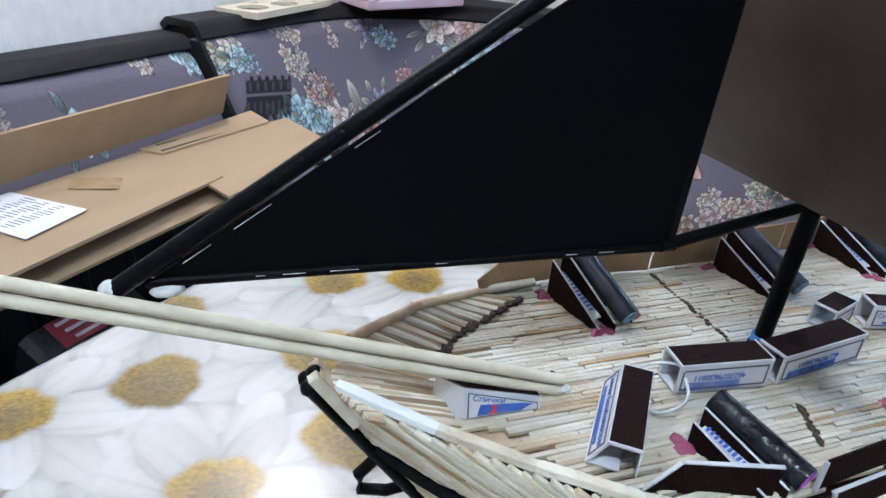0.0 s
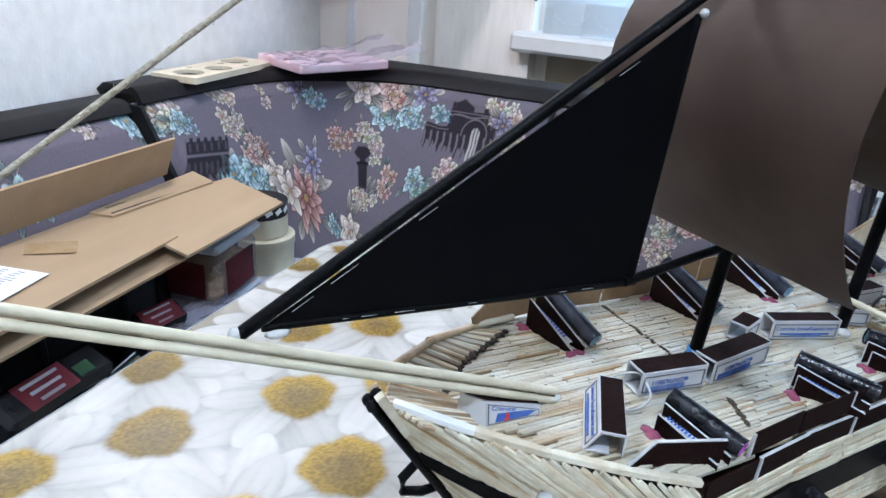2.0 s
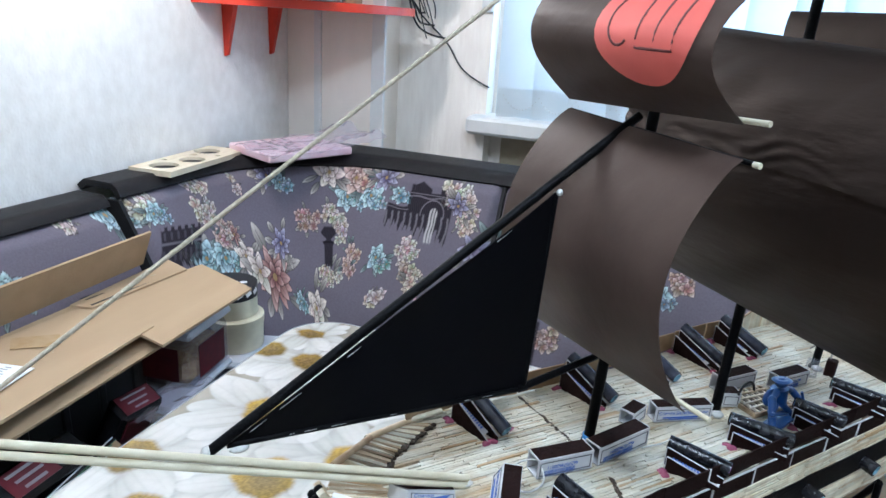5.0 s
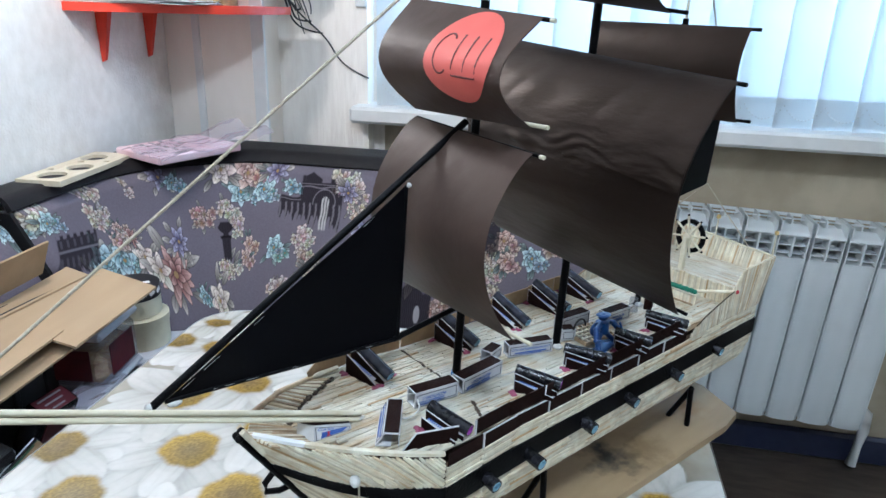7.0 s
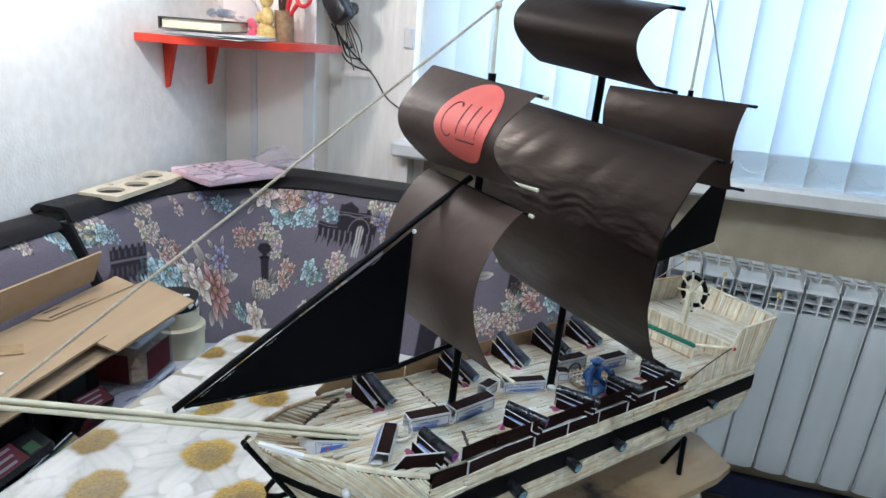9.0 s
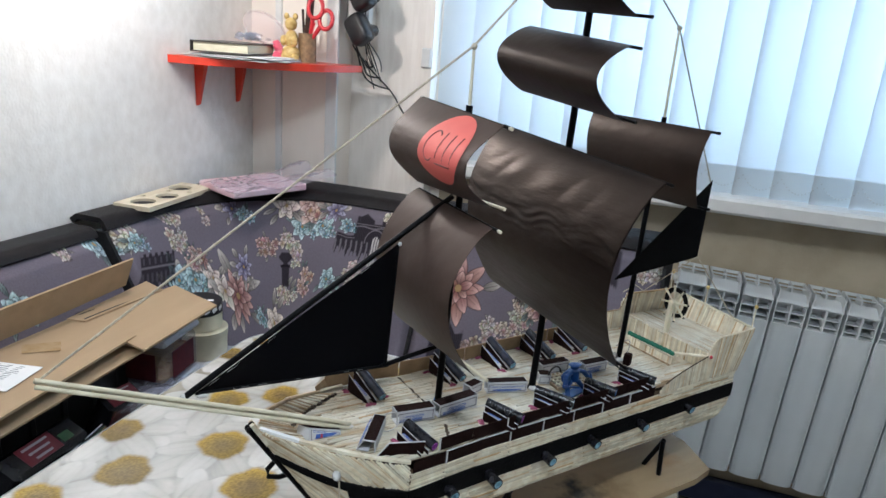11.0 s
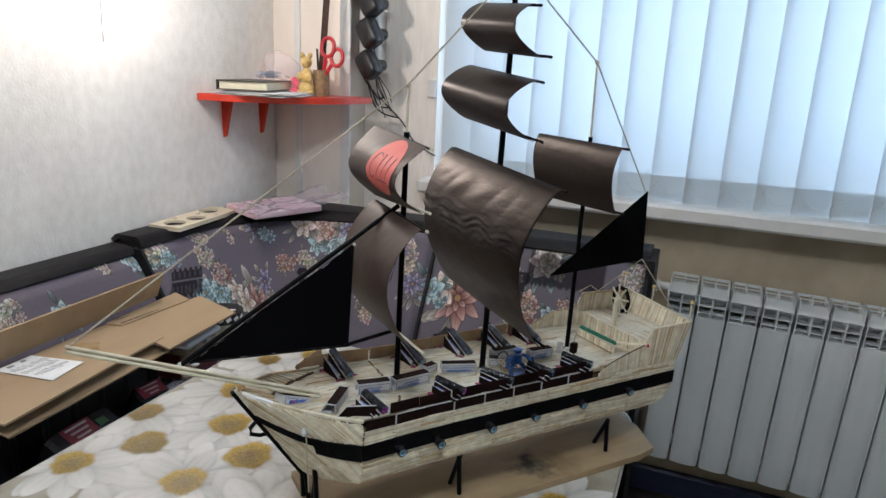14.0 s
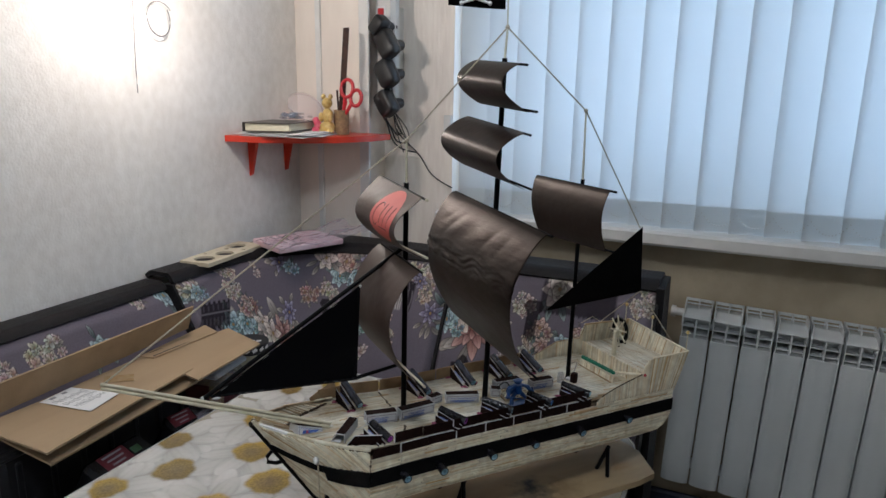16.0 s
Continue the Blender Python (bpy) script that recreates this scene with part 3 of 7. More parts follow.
class Print:
    """A printed picture on a grid of points: petals, leaves and brush strokes."""

    def __init__(self, xs, ys, ground):
        self.x, self.y = xs, ys
        self.c = np.tile(np.array(ground), (len(xs), len(ys), 1)).astype(np.float64)

    def window(self, x0, x1, y0, y1):
        return slice(*np.searchsorted(self.x, (x0, x1))), slice(*np.searchsorted(self.y, (y0, y1)))

    def petal(self, cx, cy, turn, long, wide, tint, edge, ink=(0.045, 0.03, 0.03), line=0.0012, power=0.75, vein=0.5, dark=0.55):
        a, b = self.window(cx - long * 1.05, cx + long * 1.05, cy - long * 1.05, cy + long * 1.05)
        if a.start >= a.stop or b.start >= b.stop:
            return
        dx, dy = (self.x[a] - cx)[:, None], (self.y[b] - cy)[None, :]
        ca, sa = math.cos(turn), math.sin(turn)
        u, v = (dx * ca + dy * sa) / long, (dy * ca - dx * sa) / wide
        half = np.sin(math.pi * np.clip(u, 0, 1) ** power) ** 0.7
        gap = np.minimum((half - abs(v)) * wide, (1 - u) * long)
        inside = np.clip(gap / 0.0012 + 0.5, 0, 1) * (u > 0)
        k = np.clip(u, 0, 1)[..., None]
        shade = (dark + (1.05 - dark) * np.clip(u, 0, 1) ** 0.8 - 0.16 * np.abs(v) + 0.07 * np.sin(v * 11))[..., None]
        col = (np.array(tint) * (1 - k ** 1.6) + np.array(edge) * k ** 1.6) * shade
        out = np.clip((line - gap) / (0.5 * line) + 0.5, 0, 1) + vein * np.exp(-(v * wide / 0.0009) ** 2) * (u < 0.75)
        col = col + (np.array(ink) - col) * (0.95 * np.clip(out, 0, 1))[..., None]
        self.c[a, b] += (col - self.c[a, b]) * inside[..., None]

    def daisy_petal(self, cx, cy, turn, long, wide, lit, phase):
        """A broad blunt petal with fine grey ribs, shaded along its edge, over a soft shadow."""
        a, b = self.window(cx - long * 1.1, cx + long * 1.1, cy - long * 1.1, cy + long * 1.1)
        if a.start >= a.stop or b.start >= b.stop:
            return
        dx, dy = (self.x[a] - cx)[:, None], (self.y[b] - cy)[None, :]
        ca, sa = math.cos(turn), math.sin(turn)
        u, v = (dx * ca + dy * sa) / long, (dy * ca - dx * sa) / wide
        uc = np.clip(u, 0, 1)
        half = np.sin(math.pi * uc ** 1.15) ** 0.55 * (1 - 0.05 * np.sin(v * 5 + phase))
        gap = np.minimum((half - abs(v)) * wide, (1 - u) * long)
        cast = np.clip(1 + gap / 0.009, 0, 1) * (u > 0.25)
        self.c[a, b] *= 1 - 0.09 * cast[..., None]
        inside = np.clip(gap / 0.0016 + 0.5, 0, 1) * (u > 0)
        rib = 0.5 + 0.5 * np.sin(v * 10 + phase + 0.6 * np.sin(u * 5)) * (0.6 + 0.4 * np.sin(v * 27 + phase))
        tone = lit * (0.74 + 0.30 * uc ** 0.7) - (0.03 + 0.15 * (1 - uc)) * rib ** 3 - 0.12 * np.abs(v) ** 3 - 0.03 * np.clip(1 - gap / 0.004, 0, 1)
        tone = np.clip(tone, 0.3, 1.0)[..., None]
        col = np.array((0.86, 0.845, 0.81)) * tone - (1 - tone) * np.array((0.02, 0.04, 0.10))
        self.c[a, b] += (col - self.c[a, b]) * inside[..., None]

    def dot(self, cx, cy, r, tint):
        a, b = self.window(cx - r * 1.3, cx + r * 1.3, cy - r * 1.3, cy + r * 1.3)
        d = np.hypot((self.x[a] - cx)[:, None], (self.y[b] - cy)[None, :])
        self.c[a, b] += (np.array(tint) - self.c[a, b]) * np.clip((r - d) / 0.001 + 0.5, 0, 1)[..., None]

    def bloom(self, cx, cy, size, tint, edge, rs, rings=((6, 1.0, 0.42), (5, 0.62, 0.34)), power=0.75, heart=(0.30, 0.20, 0.09), ink=(0.045, 0.03, 0.03)):
        for n, f, w in rings:
            t0 = rs.uniform(0, 6.28)
            for k in range(n):
                g = rs.uniform(0.82, 1.12)
                self.petal(cx, cy, t0 + 6.283 * k / n + rs.uniform(-0.18, 0.18), size * f * g, size * w * g, [c * rs.uniform(0.8, 1.1) for c in tint], edge, ink, 0.0010 + size * 0.012, power)
        self.dot(cx, cy, size * 0.11, heart)

    def spray(self, cx, cy, w, h, count, tint, edge, rs, size=0.0128):
        for _ in range(count):
            a, d = rs.uniform(0, 6.283), math.sqrt(rs.random())
            x, y, g = cx + w * d * math.cos(a), cy + h * d * math.sin(a), size * rs.uniform(0.7, 1.25)
            self.bloom(x, y, g, [c * rs.uniform(0.7, 1.05) for c in tint], [c * rs.uniform(0.85, 1.1) for c in edge], rs, ((rs.choice((4, 5, 5)), 1.0, 0.46),), 0.65, (0.24, 0.15, 0.09), (0.055, 0.038, 0.035))

    def leaves(self, cx, cy, size, count, tint, edge, rs):
        for _ in range(count):
            t, d = rs.uniform(0, 6.283), size * rs.uniform(0.35, 0.75)
            self.petal(cx + d * math.cos(t), cy + d * math.sin(t), t + rs.uniform(-0.5, 0.5), size * rs.uniform(0.55, 0.95), size * rs.uniform(0.13, 0.20), tint, edge, (0.04, 0.035, 0.035), 0.0011, 0.95, 0.8)


# ---- corner sofa ----
SK, SR, SCX, SCY, STOP = 0.55, 0.30, -0.53, 1.015, 0.872
ARC = SR * math.pi / 2


def sofa_face(s, z, lift=0.0):
    """The sloping front of the backrest at arc length s and height z."""
    r = SR - SK * (STOP - z) - lift
    if s <= 0:
        return (SCX - r, SCY + s, z)
    if s >= ARC:
        return (SCX + s - ARC, SCY + r, z)
    a = s / SR
    return (SCX - r * math.cos(a), SCY + r * math.sin(a), z)


WHITEF, BLUEF, REDF, PINKF, CREAMF, VIOLETF = "white", "blue", "red", "pink", "cream", "violet"
TINTS = {"white": ((0.56, 0.47, 0.39), (0.88, 0.82, 0.74)), "blue": ((0.15, 0.31, 0.36), (0.64, 0.78, 0.80)), "red": ((0.20, 0.070, 0.060), (0.66, 0.42, 0.37)), "pink": ((0.42, 0.23, 0.19), (0.82, 0.66, 0.58)),
         "cream": ((0.62, 0.50, 0.41), (0.85, 0.77, 0.68)), "violet": ((0.11, 0.095, 0.19), (0.48, 0.46, 0.58))}
SPRAYS = ((-0.025, 0.862, 0.020, 0.012, 9), (-0.03, 0.818, 0.026, 0.022, 22), (0.079, 0.853, 0.010, 0.014, 6), (-0.166, 0.853, 0.026, 0.016, 12), (0.251, 0.762, 0.034, 0.014, 16), (0.32, 0.775, 0.03, 0.012, 12),
          (0.345, 0.742, 0.014, 0.022, 10), (0.304, 0.645, 0.050, 0.014, 22), (0.535, 0.712, 0.026, 0.024, 22), (0.551, 0.672, 0.018, 0.018, 12), (0.624, 0.838, 0.040, 0.020, 20))
SPRAYS2 = ((0.491, 0.617, 0.018, 0.012, 8), (0.569, 0.657, 0.014, 0.03, 14), (1.272, 0.838, 0.035, 0.025, 24), (1.123, 0.756, 0.02, 0.018, 10), (-0.571, 0.825, 0.04, 0.022, 24), (-0.66, 0.815, 0.02, 0.015, 10),
           (0.66, 0.80, 0.02, 0.03, 14), (0.96, 0.80, 0.03, 0.026, 18), (-0.10, 0.70, 0.08, 0.012, 22), (0.99, 0.70, 0.02, 0.03, 14), (-0.303, 0.855, 0.015, 0.012, 6), (1.012, 0.735, 0.026, 0.022, 14), (1.0, 0.692, 0.016, 0.020, 9), (0.883, 0.600, 0.018, 0.024, 12), (0.93, 0.65, 0.03, 0.02, 14), (0.98, 0.655, 0.024, 0.018, 10))
BLOOMS = ((-0.152, 0.838, 0.022, 6, BLUEF), (-0.232, 0.85, 0.028, 6, BLUEF), (0.164, 0.858, 0.024, 6, VIOLETF), (0.192, 0.843, 0.018, 5, BLUEF), (0.359, 0.812, 0.032, 6, BLUEF), (0.42, 0.818, 0.030, 6, BLUEF), (0.489, 0.83, 0.018, 5, BLUEF),
          (0.377, 0.852, 0.034, 7, PINKF), (0.312, 0.860, 0.030, 7, CREAMF), (0.45, 0.858, 0.026, 6, VIOLETF), (0.634, 0.822, 0.024, 6, VIOLETF), (-0.082, 0.739, 0.036, 7, BLUEF), (-0.035, 0.727, 0.034, 7, BLUEF))
BLOOMS2 = ((0.026, 0.716, 0.034, 6, CREAMF), (0.104, 0.662, 0.055, 9, REDF), (0.161, 0.722, 0.030, 7, VIOLETF), (-0.022, 0.765, 0.018, 6, PINKF), (0.0, 0.782, 0.016, 6, PINKF), (0.02, 0.76, 0.016, 6, REDF), (0.384, 0.70, 0.02, 6, PINKF), (0.372, 0.672, 0.018, 6, PINKF),
           (0.471, 0.695, 0.028, 6, BLUEF), (0.256, 0.585, 0.036, 8, CREAMF), (0.19, 0.603, 0.022, 6, BLUEF), (0.825, 0.728, 0.056, 11, REDF), (0.739, 0.735, 0.040, 7, BLUEF), (1.047, 0.85, 0.045, 7, WHITEF), (0.689, 0.745, 0.03, 6, VIOLETF), (-0.45, 0.79, 0.03, 6, BLUEF), (1.078, 0.723, 0.026, 6, BLUEF), (1.012, 0.752, 0.024, 6, PINKF), (1.02, 0.712, 0.022, 6, PINKF))


def sofa_print(ss, zs):
    pr, rs = Print(ss, zs, (0.146, 0.129, 0.156)), random.Random(31)
    for k, (a, c, w, h, count) in enumerate(SPRAYS + SPRAYS2):
        tint = ("white", "white", "cream", "white", "pink")[k % 5]
        pr.leaves(a, c, max(w, h) * 0.9, 4, (0.20, 0.20, 0.19), (0.40, 0.37, 0.33), rs)
        pr.spray(a, c, w * 1.1, h * 1.15, int(count * 1.0), *TINTS[tint], rs)
    for k, (a, c, size, n, tint) in enumerate(BLOOMS + BLOOMS2):
        pale = tint in ("red", "cream", "violet")
        pr.leaves(a, c, size * (1.5 if pale else 1.25), 7 if pale else 5, (0.26, 0.24, 0.22) if pale else (0.12, 0.17, 0.17), (0.56, 0.50, 0.44) if pale else (0.30, 0.36, 0.35), rs)
        if tint == "red":
            pr.bloom(a, c, size * 1.35, *TINTS["red"], rs, ((8, 1.0, 0.20), (7, 0.78, 0.19), (6, 0.5, 0.16)), 0.95)
            pr.bloom(a - size * 0.9, c + size * 0.35, size * 0.85, *TINTS["cream"], rs, ((5, 1.0, 0.30), (4, 0.7, 0.26)), 0.9)
        elif tint == "violet":
            pr.bloom(a, c, size * 1.15, *TINTS["violet"], rs, ((7, 1.0, 0.26), (6, 0.66, 0.24)), 0.85)
        elif tint == "cream":
            pr.bloom(a, c, size * 1.2, *TINTS["cream"], rs, ((6, 1.0, 0.34), (5, 0.7, 0.30), (4, 0.4, 0.22)), 0.8)
        else:
            pr.bloom(a, c, size * 1.1, *TINTS[tint], rs, ((7, 1.0, 0.40), (6, 0.72, 0.36), (5, 0.42, 0.26)), 0.65)
            pr.spray(a + size * 0.9, c - size * 0.5, size * 0.5, size * 0.4, 4, *TINTS[tint], rs)
    s, z = (g.ravel() for g in np.meshgrid(ss, zs, indexing="ij"))
    cols = pr.c.reshape(-1, 3)
    wob = 0.006 * np.sin(s * 97) + 0.004 * np.sin(z * 230 + s * 41)
    ink = (0.010, 0.007, 0.011)
    # arch, little fort and urn in black brush strokes
    ragged = 0.006 * np.sin(s * 420 + 3 * np.sin(s * 61)) + 0.004 * np.sin(s * 1130 + 1)
    streak = 0.93 + 0.07 * np.sin(s * 1300 + 2 * np.sin(z * 210))
    drip = 0.014 * np.clip(np.sin(s * 260 + 2 * np.sin(s * 90)), 0, 1) + 0.008 * np.clip(np.sin(s * 610), 0, 1)
    def slab(s0, s1, z0, z1):
        return soft(s - s0, 0.003) * soft(s1 - s, 0.003) * soft(z - z0, 0.004) * soft(z1 - z, 0.003)

    arch = np.maximum(slab(0.469, 0.520, 0.776 - drip, 0.808 + 0.4 * wob), slab(0.516, 0.602, 0.768 - 1.3 * drip, 0.840 + 0.3 * wob))
    arch = np.maximum(arch, slab(0.598, 0.622, 0.752 - drip, 0.818 + 0.4 * wob))
    arch = np.maximum(arch, slab(0.524, 0.566, 0.835, 0.861 - 0.55 * abs(s - 0.541)))
    arch = np.maximum(arch, np.maximum(slab(0.517, 0.525, 0.83, 0.853), slab(0.588, 0.598, 0.83, 0.850)))
    bow_r = np.hypot(s - 0.577, (z - 0.796) * 0.95)
    hole = np.maximum(soft(1 - ((s - 0.580) / 0.010) ** 2 - ((z - 0.796) / 0.014) ** 2, 0.3), slab(0.571, 0.589, 0.740, 0.798))
    lay(cols, arch * streak, ink, 0.95)
    lay(cols, hole * soft(0.55 + np.sin(s * 900 + 0.7 * np.sin(z * 160)), 0.8), (0.46, 0.44, 0.42), 0.9)
    pale = soft(0.0012 - abs(bow_r - 0.0275), 0.001) * (z > 0.79) + soft(0.0012 - abs(z - 0.829 - 0.3 * wob), 0.001) * (s > 0.516) + soft(0.001 - abs(z - 0.835), 0.001) * (s > 0.516) * (s < 0.60) + soft(0.001 - abs(z - 0.801 - 0.3 * wob), 0.001) * (s < 0.52)
    lay(cols, arch * np.clip(pale, 0, 1), (0.20, 0.18, 0.20), 0.75)
    bars = soft(np.sin(s * 430 + 0.6 * np.sin(z * 120)) - 0.55, 0.3) * soft(0.794 - z, 0.004) * (abs(s - 0.580) > 0.013)
    lay(cols, arch * bars, (0.19, 0.175, 0.19), 0.7)
    sf, zf = s - 0.7 * (z - 0.775), z + 0.15 * (s + 0.125)
    fort = soft(0.056 - abs(sf + 0.125), 0.004) * soft(0.806 - zf + 0.003 * np.sign(np.sin(sf * 330)), 0.003) * soft(zf - 0.742 - ragged, 0.006)
    lay(cols, fort * streak, ink, 0.95)
    lay(cols, fort * soft(0.002 - abs(zf - 0.781), 0.002), (0.17, 0.16, 0.18), 0.8)
    lay(cols, fort * soft(np.sin(sf * 420) - 0.2, 0.5) * soft(0.770 - zf, 0.004) * soft(zf - 0.752, 0.004), (0.12, 0.11, 0.13), 0.35)
    lay(cols, fort * soft(np.sin(sf * 330 + 1.5) - 0.5, 0.4) * soft(0.800 - zf, 0.003) * soft(zf - 0.787, 0.003), (0.15, 0.14, 0.17), 0.3)
    urn = soft(0.0135 + 0.009 * np.exp(-((z - 0.736) / 0.007) ** 2) - 0.006 * np.exp(-((z - 0.722) / 0.004) ** 2) + 0.003 * np.exp(-((z - 0.714) / 0.003) ** 2) - abs(s - 0.31), 0.003) * soft(0.748 - z, 0.004) * soft(z - 0.668 - ragged * 0.5, 0.004)
    lay(cols, urn * streak, ink, 0.95)
    lay(cols, soft(0.018 - abs(s - 0.31), 0.003) * soft(0.0022 - abs(z - 0.716), 0.002), ink, 0.9)
    gate = soft(0.10 - abs(s - 1.10), 0.006) * soft(0.862 - z + wob, 0.006) * soft(z - 0.79 - ragged * 0.4, 0.006)
    lay(cols, gate, ink, 0.8)
    urn2 = soft(0.016 + 0.012 * np.exp(-((z - 0.80) / 0.012) ** 2) - abs(s - 0.985), 0.003) * soft(0.815 - z, 0.004) * soft(z - 0.72 - ragged, 0.004)
    lay(cols, urn2, ink, 0.85)
    keep = soft(0.040 - abs(s - 0.822), 0.004) * soft(0.632 - z + wob, 0.004) * soft(z - 0.555 - ragged * 0.4, 0.005)
    keep = np.maximum(keep, soft(0.026 - abs(s - 0.815) - (z - 0.632) * 0.8, 0.004) * soft(0.658 - z + wob, 0.004) * soft(z - 0.625, 0.004))
    lay(cols, keep * streak, ink, 0.95)
    lay(cols, soft(1 - ((s - 0.832) / 0.007) ** 2 - ((z - 0.588) / 0.018) ** 2, 0.3), (0.40, 0.38, 0.38), 0.8)
    return cols


def sofa_cushion(name, s0, s1, drop, parent, back=0.0, step=0.0015):
    """One padded backrest panel with its print."""
    ns, nz = int((s1 - s0) / step), int(0.40 / step)
    ss, zs = np.linspace(s0, s1, ns + 1), np.linspace(0.46, STOP - drop, nz + 1)
    mb = MB()
    vs = []
    for s in ss:
        edge = min(s - s0, s1 - s)
        for z in zs:
            round_in = -0.020 * max(0, 1 - edge / 0.022) ** 2 - 0.018 * max(0, 1 - (STOP - drop - z) / 0.02) ** 2
            puff = 0.003 * math.sin(s * 19) + 0.002 * math.sin(z * 37 + s * 11)
            vs.append(sofa_face(s, z, round_in + puff - back))
    w = nz + 1
    mb.add(vs, [(i * w + j, (i + 1) * w + j, (i + 1) * w + j + 1, i * w + j + 1) for i in range(ns) for j in range(nz)], True)
    ob = part(name, mb, FABRIC, parent)
    tinted(ob, sofa_print(ss, zs))
    return ob


def ledge(parent, name, inner, outer, z0, z1):
    """Leatherette top of the backrest: a rounded strip between two plan curves."""
    n = len(inner) - 1

    def f(a, b):
        i = min(int(a * n), n - 1)
        k = a * n - i
        p = [inner[i][q] * (1 - k) + inner[i + 1][q] * k for q in (0, 1)]
        o = [outer[i][q] * (1 - k) + outer[i + 1][q] * k for q in (0, 1)]
        return (p[0] * (1 - b) + o[0] * b, p[1] * (1 - b) + o[1] * b, z0 + (z1 - z0) * math.sin(min(1, b * 6) * 1.5708) - 0.012 * max(0, b * 6 - 5))

    return part(name, MB().sheet(f, n * 3, 12, 0.012), LEATHER, parent)


sofa = thing("corner_sofa", "grey floral corner sofa with black leatherette top edge", "sofa")
sofa_cushion("corner_backrest", -0.198, 0.722, 0.0, sofa)
sofa_cushion("right_backrest", 0.730, 1.298, 0.004, sofa, 0.004)
sofa_cushion("left_backrest", -1.30, -0.207, 0.014, sofa, 0.022, 0.0019)
inn, out = [], []
for k in range(25):
    s = -0.20 + k * (1.50 / 24)
    p = sofa_face(s, STOP, -0.014)
    inn.append((p[0], p[1]))
    if s <= 0:
        out.append((LX + 0.004, SCY + s))
    elif s >= ARC:
        out.append((p[0], 1.462))
    else:
        a = s / SR
        r = min(0.404 / max(math.cos(a), 1e-3), 0.447 / max(math.sin(a), 1e-3), 0.52)
        out.append((SCX - r * math.cos(a), SCY + r * math.sin(a)))
ledge(sofa, "corner_ledge", inn, out, 0.872, 0.893)
inn2 = [(sofa_face(s, STOP - 0.014, -0.034)[0], SCY + s) for s in (-1.3, -1.0, -0.7, -0.4, -0.212)]
ledge(sofa, "left_ledge", inn2, [(LX + 0.004, y) for _, y in inn2], 0.858, 0.874)
for s in (-0.2025, 0.726, 1.30):
    part("gusset", MB().sheet(lambda a, c, s=s: tuple(Vector(sofa_face(s, 0.46 + a * 0.41, -0.010)) * (1 - c) + Vector(sofa_face(s, 0.46 + a * 0.41, -0.10)) * c), 10, 2, 0.008), LEATHER, sofa)
part("end_panel", MB().sheet(lambda a, b: (0.305, 1.16 + 0.15 * b + (1 - b) * 0.15 * b + a * (1.455 - 1.16 - 0.15 * b), 0.05 + b * 0.835), 6, 10, 0.02), LEATHER, sofa)
seat = MB().box((-0.60, 0.45, 0.41), (0.62, 2.1, 0.10), bevel=0.03).box((0.0, 1.16, 0.41), (0.58, 0.40, 0.10), bevel=0.03)
seat.box((-0.62, 0.45, 0.18), (0.58, 2.05, 0.34), bevel=0.01).box((0.0, 1.20, 0.18), (0.56, 0.40, 0.34), bevel=0.01)
part("seat", seat, LEATHER, sofa)

# ---- table with printed oilcloth ----
TX0, TX1, TY0, TY1, TR = -0.436, 0.341, -0.42, 0.785, 0.075


def round_rect(x0, x1, y0, y1, r, n=8):
    pts = []
    for cx, cy, a0 in ((x1 - r, y1 - r, 0), (x0 + r, y1 - r, 90), (x0 + r, y0 + r, 180), (x1 - r, y0 + r, 270)):
        for k in range(n + 1):
            a = radians(a0 + 90 * k / n)
            pts.append((cx + r * math.cos(a), cy + r * math.sin(a)))
    return pts


table = thing("kitchen_table", "kitchen table under a white daisy oilcloth", "table")
part("tabletop", MB().plate(round_rect(TX0, TX1, TY0, TY1, TR), TZ - 0.03, TZ - 0.002), PLYWOOD, table)
for x in (TX0 + 0.08, TX1 - 0.08):
    for y in (TY0 + 0.08, TY1 - 0.08):
        part("leg", MB().rod((x, y, 0), (x, y, TZ - 0.03), 0.022, 0.026, 14), DARKMETAL, table)
DAISY = ((-0.345, 0.320, 0.030), (-0.183, 0.360, 0.032), (-0.268, 0.422, 0.030), (-0.419, 0.392, 0.026), (-0.335, 0.525, 0.028), (-0.203, 0.482, 0.024), (-0.425, 0.661, 0.020), (-0.268, 0.574, 0.026), (-0.224, 0.268, 0.028), (-0.36, 0.655, 0.02),
         (-0.40, 0.235, 0.026), (-0.30, 0.715, 0.018), (-0.13, 0.60, 0.026), (0.27, 0.44, 0.026), (-0.08, 0.25, 0.03), (-0.405, 0.735, 0.018), (-0.215, 0.745, 0.022), (-0.12, 0.725, 0.022), (-0.04, 0.68, 0.022))
rs = random.Random(5)
MORE = [(rs.uniform(-0.4, 0.32), rs.uniform(-0.4, 0.2), rs.uniform(0.02, 0.03)) for _ in range(14)] + [(rs.uniform(-0.05, 0.32), rs.uniform(0.3, 0.75), rs.uniform(0.02, 0.03)) for _ in range(7)]


